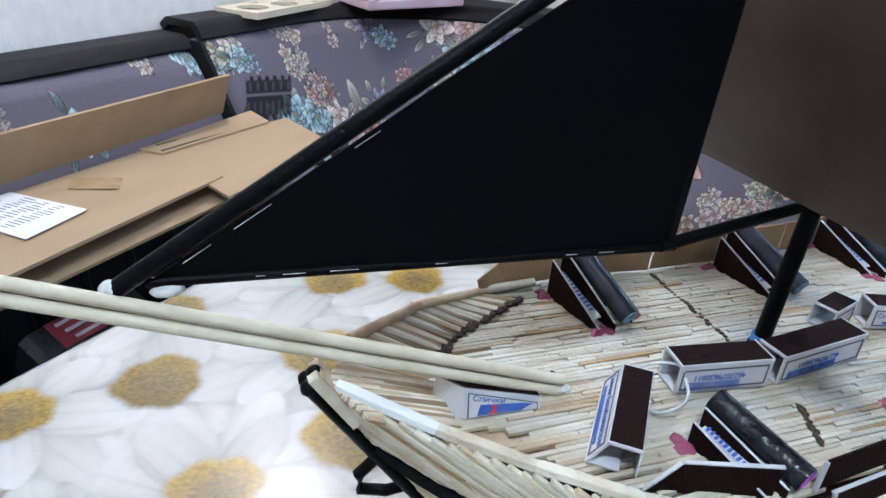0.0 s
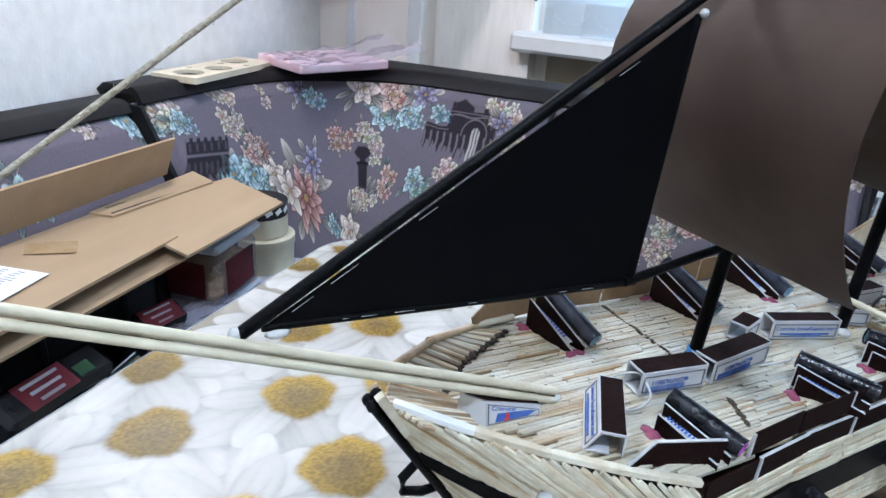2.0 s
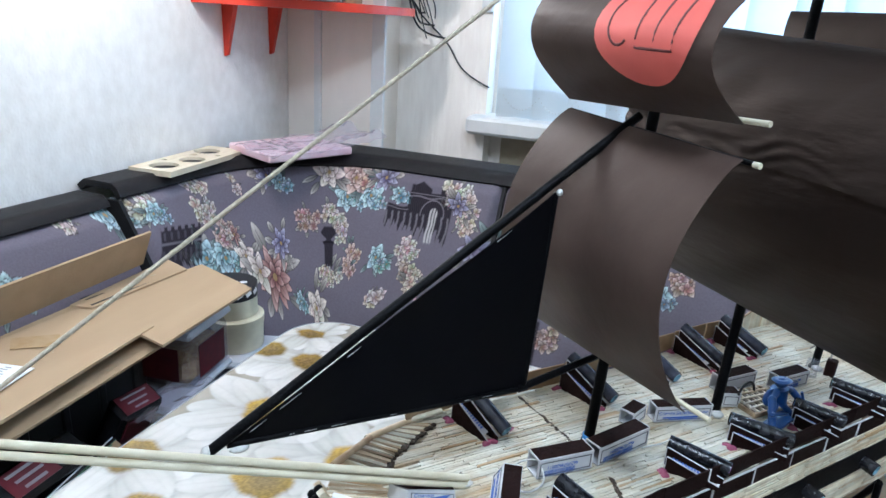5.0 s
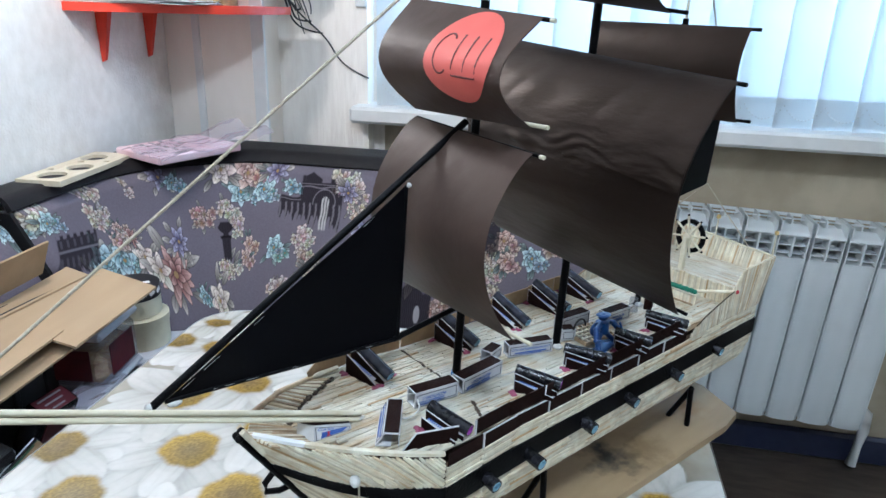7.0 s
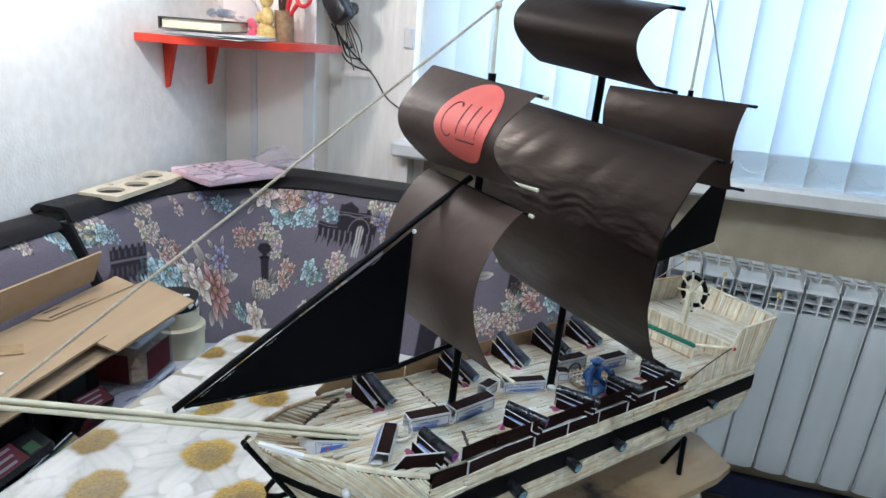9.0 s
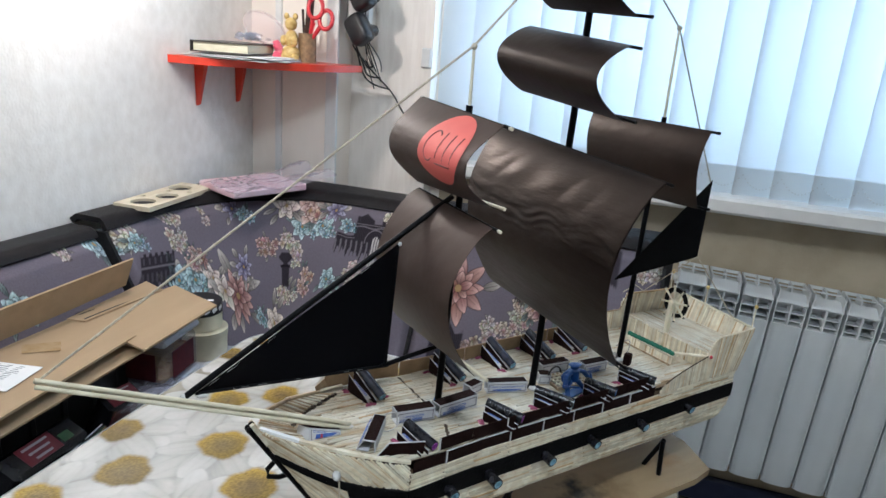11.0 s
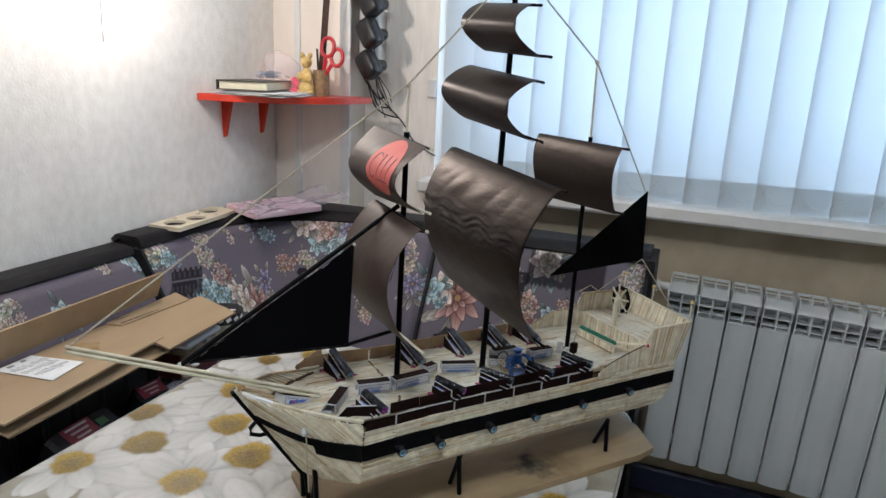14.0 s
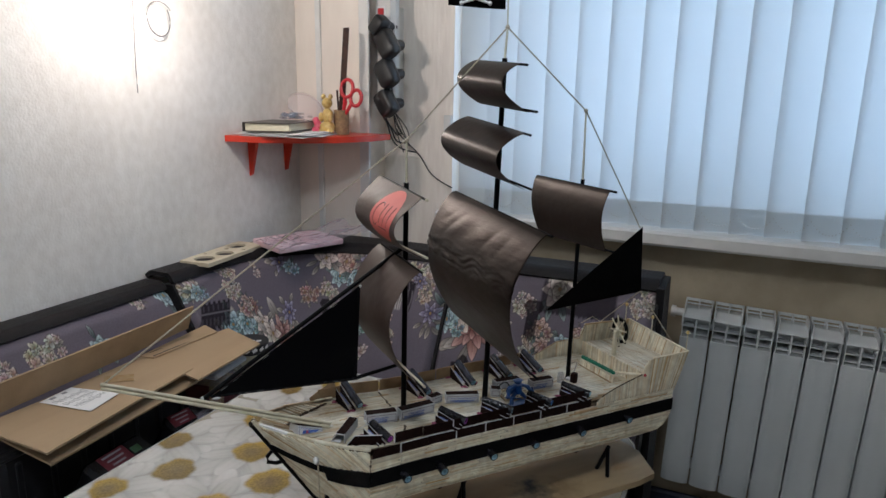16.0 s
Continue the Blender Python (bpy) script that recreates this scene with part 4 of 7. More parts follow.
def cloth_print(xs, ys):
    pr = Print(xs, ys, (0.50, 0.465, 0.385))
    x, y = np.meshgrid(xs, ys, indexing="ij")
    n1 = np.sin(x * 31 + np.sin(y * 23) * 2) * np.sin(y * 37 + np.sin(x * 29) * 1.5)
    pr.c += (np.array((0.30, 0.26, 0.19)) - pr.c) * (0.6 * soft(n1 - 0.1, 0.8))[..., None]
    flowers = tuple(MORE) + DAISY
    for k, (cx, cy, r0) in enumerate(flowers):
        q = random.Random(k)
        for ring in (0, 1):
            n = q.choice((8, 9, 9)) if ring == 0 else q.choice((5, 6))
            order = list(range(n))
            q.shuffle(order)
            for i in order:
                long = r0 * q.uniform(3.2, 4.4) * (1 - 0.12 * ring)
                pr.daisy_petal(cx, cy, 6.283 * (i + 0.5 * ring) / n + q.uniform(-0.16, 0.16), long, long * q.uniform(0.19, 0.25), q.uniform(0.80, 1.0), q.uniform(0, 6.28))
    for k, (cx, cy, r0) in enumerate(flowers):
        a, c = pr.window(cx - r0 * 1.4, cx + r0 * 1.4, cy - r0 * 1.4, cy + r0 * 1.4)
        dx, dy = (xs[a] - cx)[:, None], (ys[c] - cy)[None, :]
        r, th = np.hypot(dx, dy), np.arctan2(dy, dx)
        pr.c[a, c] *= 1 - 0.22 * np.exp(-(r / (1.2 * r0)) ** 4)[..., None]
        rag = r0 * (1.10 + 0.07 * np.sin(th * 3 + k) + 0.05 * np.sin(th * 7 + 2 * k) + 0.015 * np.sin(th * 29 + k))
        eye = soft(rag - r, 0.007)[..., None]
        speck = np.random.RandomState(k).uniform(0.62, 1.18, r.shape)[..., None]
        rim = np.array((0.49, 0.32, 0.055)) if k % 3 else np.array((0.34, 0.225, 0.05))
        disc = np.array((0.30, 0.215, 0.085)) if k % 2 else np.array((0.28, 0.19, 0.07))
        t = np.clip(r / r0, 0, 1)[..., None]
        core = (disc * (1 - t ** 1.6) + rim * t ** 1.6) * speck * (1.0 + 0.30 * np.sin(th - 0.8) * (r / r0))[..., None]
        pr.c[a, c] += (core - pr.c[a, c]) * eye
    return pr.c.reshape(-1, 3)


# cloth: a fine grid clipped to the rounded outline, with a short turned-down rim
CS = 0.0019
gx, gy = int((TX1 - TX0) / CS), int((TY1 - TY0) / CS)
xs, ys = np.linspace(TX0, TX1, gx + 1), np.linspace(TY0, TY1, gy + 1)
cv = []
for x in xs:
    for y in ys:
        px, py = x, y
        cx = min(max(x, TX0 + TR), TX1 - TR)
        cy = min(max(y, TY0 + TR), TY1 - TR)
        ex, ey = abs(x - cx), abs(y - cy)
        if ex > 0 and ey > 0:
            d, m = math.hypot(ex, ey), max(ex, ey)
            px, py = cx + (x - cx) * m / d, cy + (y - cy) * m / d
        cv.append((px, py, TZ))
w = gy + 1
cb = MB().add(cv, [(i * w + j, (i + 1) * w + j, (i + 1) * w + j + 1, i * w + j + 1) for i in range(gx) for j in range(gy)], True)
cloth = tagged(part("tablecloth", cb, CLOTH), "white oilcloth printed with large yellow-centred daisies on the table", "tablecloth")
tinted(cloth, cloth_print(xs, ys))
rimpts = round_rect(TX0 - 0.0015, TX1 + 0.0015, TY0 - 0.0015, TY1 + 0.0015, TR)
rim = MB()
nr = len(rimpts)
rim.add([(x, y, z) for z in (TZ + 0.0004, TZ - 0.035) for x, y in rimpts], [(i, (i + 1) % nr, nr + (i + 1) % nr, nr + i) for i in range(nr)], True)
part("hem", rim, PAPER, cloth, "turned-down white edge")

# ---- the model ship (u towards the stern, v to the far side, w up from the deck) ----
SHIP = pose(0.054, 0.366, 0.915, 0, 0, 50)
# the hull sits slightly down by the stern
TILT = Matrix.Translation((-0.05, 0, 0)) @ pose(0, 0, 0, 0, 1.2, 0) @ Matrix.Translation((0.05, 0, 0))
ship = thing("model_ship", "three-masted model sailing ship built of matchsticks with black paper sails", "model ship", SHIP)
VC = 0.004


def side(u, w):
    """Half breadth of the hull at u and height w, and the side lines."""
    top = 0.0785 - 0.0085 * min(1, max(0, (u + 0.073) / 0.10)) - max(0, (u - 0.05) / 0.42) * 0.0165
    k = 1.0 if w > -0.074 else max(0.0, 1 - ((-0.074 - w) / 0.030) ** 2.0)
    return top * (0.40 + 0.60 * k)


def stem_u(w):
    return -0.188 - w * 0.66


CORNER = -0.073


def stern_u(w):
    """Aft end of the hull at height w: upright, then sweeping forward under the band."""
    return 0.472 if w > -0.052 else 0.472 - 24 * (-0.052 - w) ** 2


def bow_bulge(a):
    """How far the bow side swells out of its flat facet, a from the stem to the corner."""
    return 0.0068 * math.sin(math.pi * min(1, max(0, a)) ** 0.8)


def hull_ring(w):
    """Outline of the hull at height w: stem, near corner, near quarter, far quarter, far corner."""
    b0, bm, b1 = side(CORNER, w), side(0.03, w), side(0.47, w)
    back = stern_u(w)
    return [(stem_u(w), VC), (CORNER, VC - b0), (0.03, VC - bm), (back, VC - b1), (back, VC + b1 + 0.014), (0.20, VC + b0 + 0.014), (CORNER - 0.03, VC + b0)]


hb = MB()
levels = (-0.008, -0.031, -0.054, -0.066, -0.078, -0.088, -0.096)
rings = [[(u, v, w) for u, v in hull_ring(w)] for w in levels]
n = len(rings[0])
hb.add([p for r in rings for p in r], [(i * n + k, (i + 1) * n + k, (i + 1) * n + (k + 1) % n, i * n + (k + 1) % n) for i in range(len(rings) - 1) for k in range(n)])
hb.add(rings[-1], [tuple(range(n))])
hull = part("hull", hb, MATCHGAP, ship, "matchstick hull with a broad black band")

# one matchstick, shared by all single pieces
ml = MB()
ml.box((0, 0, 0), (1, 1, 1), bevel=0.12)
match_mesh = bpy.data.meshes.new("matchstick")
match_mesh.from_pydata(ml.v, [], ml.f)
match_mesh.materials.append(MATCH)
deck_mesh = match_mesh.copy()
deck_mesh.materials.clear()
deck_mesh.materials.append(MATCHDECK)
burnt_mesh = match_mesh.copy()
burnt_mesh.materials.clear()
burnt_mesh.materials.append(MATCHBURNT)


def stick_matrix(p0, p1, normal, width, thick):
    p0, p1, nn = Vector(p0), Vector(p1), Vector(normal).normalized()
    x = p1 - p0
    y = nn.cross(x).normalized()
    z = x.normalized().cross(y).normalized()
    m = Matrix((x, y * width, z * thick)).transposed().to_4x4()
    m.translation = (p0 + p1) / 2
    return m


def stick(p0, p1, normal, parent, mesh=None, width=0.00212, thick=0.0022):
    ob = new("matchstick", mesh or match_mesh)
    ob.parent = parent
    ob.matrix_basis = stick_matrix(p0, p1, normal, width, thick)
    return ob


def sticks_joined(mb, p0, p1, normal, width=0.00212, thick=0.0022):
    m = stick_matrix(p0, p1, normal, width, thick)
    return mb.box((0, 0, 0), (1, 1, 1), m=m)


def wobble(p, k=0.0005):
    return (p[0] + rnd(-k, k), p[1] + rnd(-k, k), p[2] + rnd(-k, k))


# near side: long rows of matches above and under the black band
def near_v(u, w):
    return VC - side(u, w)


def far_v(u, w):
    return VC + side(0.0, w) + 0.016


under = MB()
lowside = MB()
for row in range(8):
    w = -0.0143 - row * 0.00235
    u = CORNER + rnd(0.0, 0.002)
    while u < 0.468:
        e = min(u + rnd(0.036, 0.046), 0.472)
        stick(wobble((u, near_v(u, w) - 0.001, w), 0.0004), wobble((e - rnd(0.0003, 0.0014), near_v(e, w) - 0.001, w), 0.0004), (0, -1, 0), hull, width=rnd(0.0017, 0.0022), thick=rnd(0.0019, 0.0027))
        sticks_joined(under, (u, far_v(u, w) + 0.001, w), (e, far_v(e, w) + 0.001, w), (0, 1, 0))
        u = e
for row in range(19):
    w = -0.0532 - row * 0.0023
    u = CORNER
    stop = stern_u(w)
    while u < stop - 0.004:
        e = min(u + rnd(0.036, 0.046), stop)
        v0, v1 = near_v(u, w), near_v(e, w)
        slope = (near_v(0.1, w - 0.002) - near_v(0.1, w)) / 0.002 if w < -0.076 else 0.0
        sticks_joined(lowside, wobble((u, v0 - 0.0008, w)), wobble((e - rnd(0.0002, 0.0012), v1 - 0.0008, w)), (0, -1, -slope), 0.0024 * math.hypot(1, slope) - rnd(0.0001, 0.0006))
        sticks_joined(under, (u, far_v(u, w), w), (e, far_v(e, w), w), (0, 1, 0), 0.0026)
        u = e
tagged(part("lower_planking", lowside, MATCH, ship, "pale matchstick planking under the band"), kind="stuff")
tagged(part("far_planking", under, MATCH, ship), kind="stuff")

# bow: two flat facets of slanting matches on each side
def facet(a, b, w):
    """Point at share a along a bow facet (0 stem, 1 corner) and height w; b = -1 near, 1 far."""
    s, c = Vector((stem_u(w), VC)), Vector((CORNER - (0.03 if b > 0 else 0), VC + b * side(CORNER, w)))
    p = s.lerp(c, a) + Vector((-0.57, b * 0.82)) * bow_bulge(a)
    return Vector((p[0], p[1], w))


def rail_w(a):
    return 0.027 * (1 - a) ** 1.5 - 0.002


def band_w(a):
    return 0.026 * (1 - a) ** 3


def clipped(c, lo, hi, slope=0.130):
    """The stretch of the slanting line w = c - slope * a that lies between two heights."""
    ok = [a for a in np.linspace(0, 1, 81) if lo(a) <= c - slope * a <= hi(a)]
    return (ok[0], ok[-1]) if len(ok) > 2 else None


for b in (-1, 1):
    nrm = (-0.53, b * 0.85, -0.15)
    shift = Vector(nrm).normalized() * 0.0010
    lo = MB()
    for k in range(43):
        c = 0.130 - k * 0.0034
        run = clipped(c, lambda a: -0.031 + band_w(a), rail_w)
        if run:
            a0 = run[0]
            while a0 < run[1] - 0.01:
                a1 = min(run[1], a0 + rnd(0.20, 0.27))
                p0, p1 = (facet(a, b, c - 0.130 * a) for a in (a0, a1))
                stick(Vector(wobble(p0)) + shift, Vector(wobble(p1)) + shift, nrm, hull, width=0.00218)
                a0 = a1
    for k in range(56):
        c = 0.080 - k * 0.0034
        run = clipped(c, lambda a: -0.096, lambda a: (-0.051 if a > 0.49 else -0.0405) + band_w(a))
        if run:
            a0 = run[0]
            while a0 < run[1] - 0.01:
                a1 = min(run[1], a0 + rnd(0.20, 0.27))
                p0, p1 = (facet(a, b, c - 0.130 * a) for a in (a0, a1))
                sticks_joined(lo, Vector(wobble(p0)) + shift, Vector(wobble(p1)) + shift, nrm, 0.0022)
                a0 = a1
    tagged(part("bow_underplanking", lo, MATCH, ship), kind="stuff")

# lining of the bow: matches from the rail down to the charred edge of the deck
RAILP = ((-0.190, -0.014, 0.021), (-0.201, VC, 0.025), (-0.187, 0.027, 0.023), (-0.152, 0.055, 0.016), (-0.108, 0.081, 0.003))
SEAMP = ((-0.152, -0.010, 0.001), (-0.154, 0.012, 0.001), (-0.157, 0.030, 0.001), (-0.128, 0.054, 0.001), (-0.090, 0.0735, 0.001))


def along(pts, t):
    k = min(int(t * (len(pts) - 1)), len(pts) - 2)
    return Vector(pts[k]).lerp(Vector(pts[k + 1]), t * (len(pts) - 1) - k)


for k in range(72):
    t = k / 71
    p0, p1 = along(RAILP, t), along(SEAMP, t)
    stick(wobble(p0 + Vector((0, 0, -0.001)), 0.0003), wobble(p1 + Vector((0, 0, 0.0008)), 0.0008), (0.4, -0.4, 0.8), hull, match_mesh if k % 3 else burnt_mesh, 0.0021)

# black band round the hull
bd = MB()
for row, w in enumerate(np.arange(-0.0320, -0.0515, -0.0023)):
    u = CORNER
    for a, bb in ((CORNER, 0.05), (0.05, 0.20), (0.20, 0.34), (0.34, 0.472)):
        sticks_joined(bd, (a, near_v(a, w) - 0.0016, w), (bb, near_v(bb, w) - 0.0016, w), (0, -1, 0), 0.0027, 0.003)
        sticks_joined(bd, (a, far_v(a, w) + 0.0016, w), (bb, far_v(bb, w) + 0.0016, w), (0, 1, 0), 0.0027, 0.003)
    for b in (-1, 1):
        p = [facet(a, b, w + band_w(a)) + Vector((-0.0014, b * 0.0022, 0)) for a in (0.02, 0.10, 0.20, 0.35, 0.5, 0.65, 0.82, 1.0)]
        for q in range(0 if row < 4 else 4, 7):
            sticks_joined(bd, p[q], p[q + 1], (-0.53, b * 0.85, 0), 0.0030, 0.003)
part("black_band", bd, BLACKWOOD, ship, "matt black painted band")

# cutwater: doubled black beams down the stem, with a hooked bobstay
cw = MB()
for v in (VC - 0.0026, VC + 0.0026):
    cw.pipe([(stem_u(w_) - 0.0035, v, w_) for w_ in (0.024, 0.010, -0.02, -0.05, -0.08, -0.100)], 0.0025, 7)
for v in (VC - 0.0026, VC + 0.0026):
    cw.ball((stem_u(0.0245) - 0.0038, v, 0.0248), 0.0032, 7)
cw.pipe([(stem_u(w_) - 0.0005, VC, w_ + 0.003) for w_ in (0.025, 0.010, -0.02)], 0.0024, 7).ball((stem_u(0.025) - 0.0008, VC, 0.0290), 0.0032, 7)
part("cutwater", cw, BLACKWOOD, ship)
part("hook", MB().pipe([(-0.180, VC, -0.016), (-0.189, VC, -0.025), (-0.188, VC, -0.033), (-0.177, VC, -0.037), (-0.162, VC, -0.036)], 0.0026, 6), BLACKWOOD, ship)
part("keel", MB().box((0.13, VC, -0.0985), (0.50, 0.010, 0.007), bevel=0.002), BLACKWOOD, ship)
part("stem_post", MB().box((0, 0, 0), (0.004, 0.012, 0.024), m=pose(-0.1985, VC, 0.020, 0, -32, 0)).box((0, 0, 0), (0.004, 0.004, 0.030), m=pose(-0.199, VC - 0.006, 0.020, 0, -32, 4)), MATCH, ship)

# bow rails: matches laid along the top edge
for a0, a1 in ((0.04, 0.27), (0.27, 0.50), (0.50, 0.76), (0.76, 1.0)):
    up_ = Vector((0.001, 0.0015, 0.0012))
    part("rail", MB().box((0, 0, 0), (1, 1, 1), m=stick_matrix(facet(a0, -1, rail_w(a0)) + up_, facet(a1, -1, rail_w(a1)) + up_, (0, 0, 1), 0.0045, 0.0035), bevel=0.1), PAPER if a0 < 0.1 else MATCH, ship)
for p0, p1 in zip(RAILP[2:] , RAILP[3:] + ((-0.078, 0.085, 0.002),)):
    part("rail", MB().rod(Vector(p0) + Vector((-0.001, 0.001, 0.0012)), Vector(p1) + Vector((0.002, 0.001, 0.0012)), 0.0024, 0.0022, 7), MATCHBURNT if p0[0] < -0.16 else MATCH, ship)

# deck: matches laid fore and aft in short rows
def deck_edge(u):
    """Near and far edge of the deck at u."""
    if u < CORNER:
        k = (u - stem_u(0)) / (CORNER - stem_u(0))
        near = VC - max(0, k) * 0.0755 - 0.8 * bow_bulge(k)
    else:
        near = near_v(u, 0) + 0.002
    kf = min(1.0, (u - stem_u(0)) / (CORNER - 0.03 - stem_u(0)))
    return near, VC + kf * 0.083 if u < 0 else 0.087 + min(1, u / 0.25) * 0.018


part("deck", MB().plate([(stem_u(0) + 0.01, VC), (CORNER, near_v(0, 0) + 0.003), (0.20, near_v(0.2, 0) + 0.003), (0.412, near_v(0.412, 0) + 0.003), (0.412, 0.098), (0.36, 0.102), (0.25, 0.102), (0.0, 0.085), (CORNER - 0.03, 0.083)], -0.006, -0.0020), MATCHBURNT, ship)
deck_part = part("deck_planking", MB().box((-0.05, VC, -0.002), (0.004, 0.004, 0.002)), MATCHDECK, ship, "glossy pale matchstick deck")
rest = MB()
v, made = -0.078, 0
while v < 0.108:
    u = -0.185 + rnd(0, 0.03)
    while u < 0.400:
        e = min(u + rnd(0.030, 0.045), 0.405)
        mid = (u + e) / 2
        n0, f0 = deck_edge(u + 0.004)
        if n0 + 0.001 < v < f0:
            p0, p1 = (u, v, rnd(-0.0006, 0.0006)), (e - 0.0005, v + rnd(-0.0005, 0.0005), rnd(-0.0006, 0.0006))
            if made < 280 and u < 0.02 and v < 0.06:
                stick(p0, p1, (0, 0, 1), deck_part, deck_mesh, 0.00225, 0.0024)
                made += 1
            else:
                sticks_joined(rest, p0, p1, (0, 0, 1), 0.00225, 0.0024)
        u = e
    v += 0.00228
tagged(part("deck_filling", rest, MATCHDECK, ship), kind="stuff")
for a, b in (((-0.004, 0.083), (-0.003, 0.012)), ((-0.006, -0.030), (-0.016, -0.052))):
    sm = MB()
    for k in range(26):
        t = k / 25
        sm.ball((a[0] + (b[0] - a[0]) * t + rnd(-0.001, 0.001), a[1] + (b[1] - a[1]) * t, 0.0012), rnd(0.0010, 0.0022), 5, (1, 1, 0.35))
    part("burnt_joint", sm, SEAM, ship)
sm = MB()
for k in range(70):
    t = 0.46 + 0.54 * k / 69
    p = along(SEAMP, t)
    sm.ball((p[0] + rnd(-0.002, 0.002), p[1] + rnd(-0.002, 0.002), 0.002), rnd(0.0010, 0.0026) * (1.4 - 0.7 * abs(t - 0.6)), 5, (1, 1, 0.5))
part("charred_seam", sm, SEAM, ship)

# far bulwark of cardboard strips, and two loose strips by the far bow
for u0, u1, v0, v1 in ((-0.098, -0.052, 0.088, 0.094), (-0.052, 0.0, 0.094, 0.090), (0.0, 0.05, 0.090, 0.092), (0.05, 0.10, 0.092, 0.096), (0.10, 0.15, 0.096, 0.100), (0.15, 0.20, 0.100, 0.104), (0.20, 0.25, 0.104, 0.107), (0.25, 0.29, 0.107, 0.108)):
    part("bulwark_strip", MB().box((0, 0, 0), (1, 1, 1), m=stick_matrix((u0 + 0.001, v0, 0.0095), (u1 - 0.001, v1, 0.0095 + rnd(-0.001, 0.001)), (0, -1, 0), 0.018, 0.0012)), CARDEDGE, ship)
part("loose_strip", MB().box((0, 0, 0), (1, 1, 1), m=stick_matrix((-0.110, 0.079, 0.006), (-0.066, 0.106, 0.016), (0.5, -1, 0.2), 0.013, 0.001)), CARDEDGE, ship)

# near bulwark: two rows of brown striker strips edged in white
LOWROW = (-0.0700, -0.0300, 0.0125, 0.0550, 0.1025, 0.1500, 0.1980, 0.2470, 0.2950)
TOPROW = (-0.0385, 0.0050, 0.0510, 0.0985, 0.1460, 0.1940, 0.2420, 0.2900)
for marks, w, off, whites in ((LOWROW, -0.0068, -0.0006, (1, 3, 4, 5, 6, 7)), (TOPROW, 0.0081, 0.0022, (0, 2, 4))):
    for k, (u, e) in enumerate(zip(marks, marks[1:])):
        v0, v1 = near_v(u, 0) + off + rnd(-0.0004, 0.0004), near_v(e, 0) + off + rnd(-0.0004, 0.0004)
        dip = -0.0010 if marks is LOWROW and k == 0 else rnd(-0.0005, 0.0005)
        sp = part("striker_strip", MB().box((0, 0, 0), (1, 1, 1), m=stick_matrix((u + 0.0005, v0, w + dip), (e - 0.0003, v1, w + dip), (0, -1, 0), 0.0138, 0.0010)), STRIKER, ship)
        eg = MB()
        if k in whites:
            eg.box((u + 0.0008, v0 - 0.0003, w + dip), (0.0014, 0.0014, 0.0138))
        if marks is LOWROW and k:
            eg.box((0, 0, 0), (1, 1, 1), m=stick_matrix((u, v0 + 0.0002, w + dip + 0.0070), (e, v1 + 0.0002, w + dip + 0.0070), (0, -1, 0), 0.0004, 0.0016))
        if eg.v:
            part("white_edge", eg, BOXWHITE, sp)
# slanting end panel towards the bow
ep = Matrix.Translation((-0.0980, -0.0520, 0.0)) @ pose(0, 0, 0, 90, 0, -19.5)
part("striker_strip", MB().plate([(0, 0), (0.0455, 0), (0.0465, 0.0145), (0.0110, 0.0140)], -0.0006, 0.0006, ep), STRIKER, ship)
part("white_edge", MB().plate([(0.0110, 0.0140), (0.0465, 0.0145), (0.0465, 0.0151), (0.0110, 0.0146)], -0.0008, 0.0008, ep).plate([(0, 0), (0.0110, 0.0140), (0.0104, 0.0144), (-0.0008, 0)], -0.0008, 0.0008, ep), BOXWHITE, ship)

# ---- poop ----
PU1, PD = 0.474, 0.0245


def poop_u(v):
    """Front edge of the stern deck at v."""
    return 0.401 - (v + 0.053) * 0.03


poop = part("poop", MB().plate([(poop_u(-0.050), -0.050), (PU1, -0.044), (PU1, 0.092), (poop_u(0.100), 0.100)], -0.004, PD - 0.0025), MATCH, ship, "raised matchstick stern deck")
pl = MB()
u = 0.393
while u < PU1 + 0.010:
    v = -0.050 + rnd(0, 0.0008)
    while v < 0.096:
        e = min(v + rnd(0.034, 0.044), 0.097)
        if u > poop_u(e) - 0.001:
            sticks_joined(pl, (u, v, PD + rnd(-0.0006, 0.0004)), (u + rnd(-0.0004, 0.0004), e - 0.0006, PD + rnd(-0.0006, 0.0004)), (0, 0, 1))
        v = e
    u += 0.0023
tagged(part("poop_planking", pl, MATCHDECK, ship), kind="stuff")
v = -0.050
while v < 0.100:
    u = poop_u(v)
    stick(wobble((u - 0.001, v, 0.0), 0.0003), wobble((u - 0.001, v, PD + 0.001 + rnd(-0.001, 0.001)), 0.0003), (-1, 0.12, 0), poop)
    v += 0.0022


def near_rail(u):
    """Height of the near quarter: a low curve, then a step up to the stern."""
    if u < 0.398:
        return -0.008 + 0.0305 * min(1, max(0, (u - 0.308) / 0.090)) ** 0.62
    k = min(1, (u - 0.398) / 0.018)
    return 0.0225 + 0.0250 * (1 - (1 - k) ** 2) ** 0.5


def lean(u, w):
    """The quarter leans aft towards the stern."""
    return u + 0.022 * max(0, (u - 0.400) / 0.074) * max(0, (w + 0.012) / 0.059)


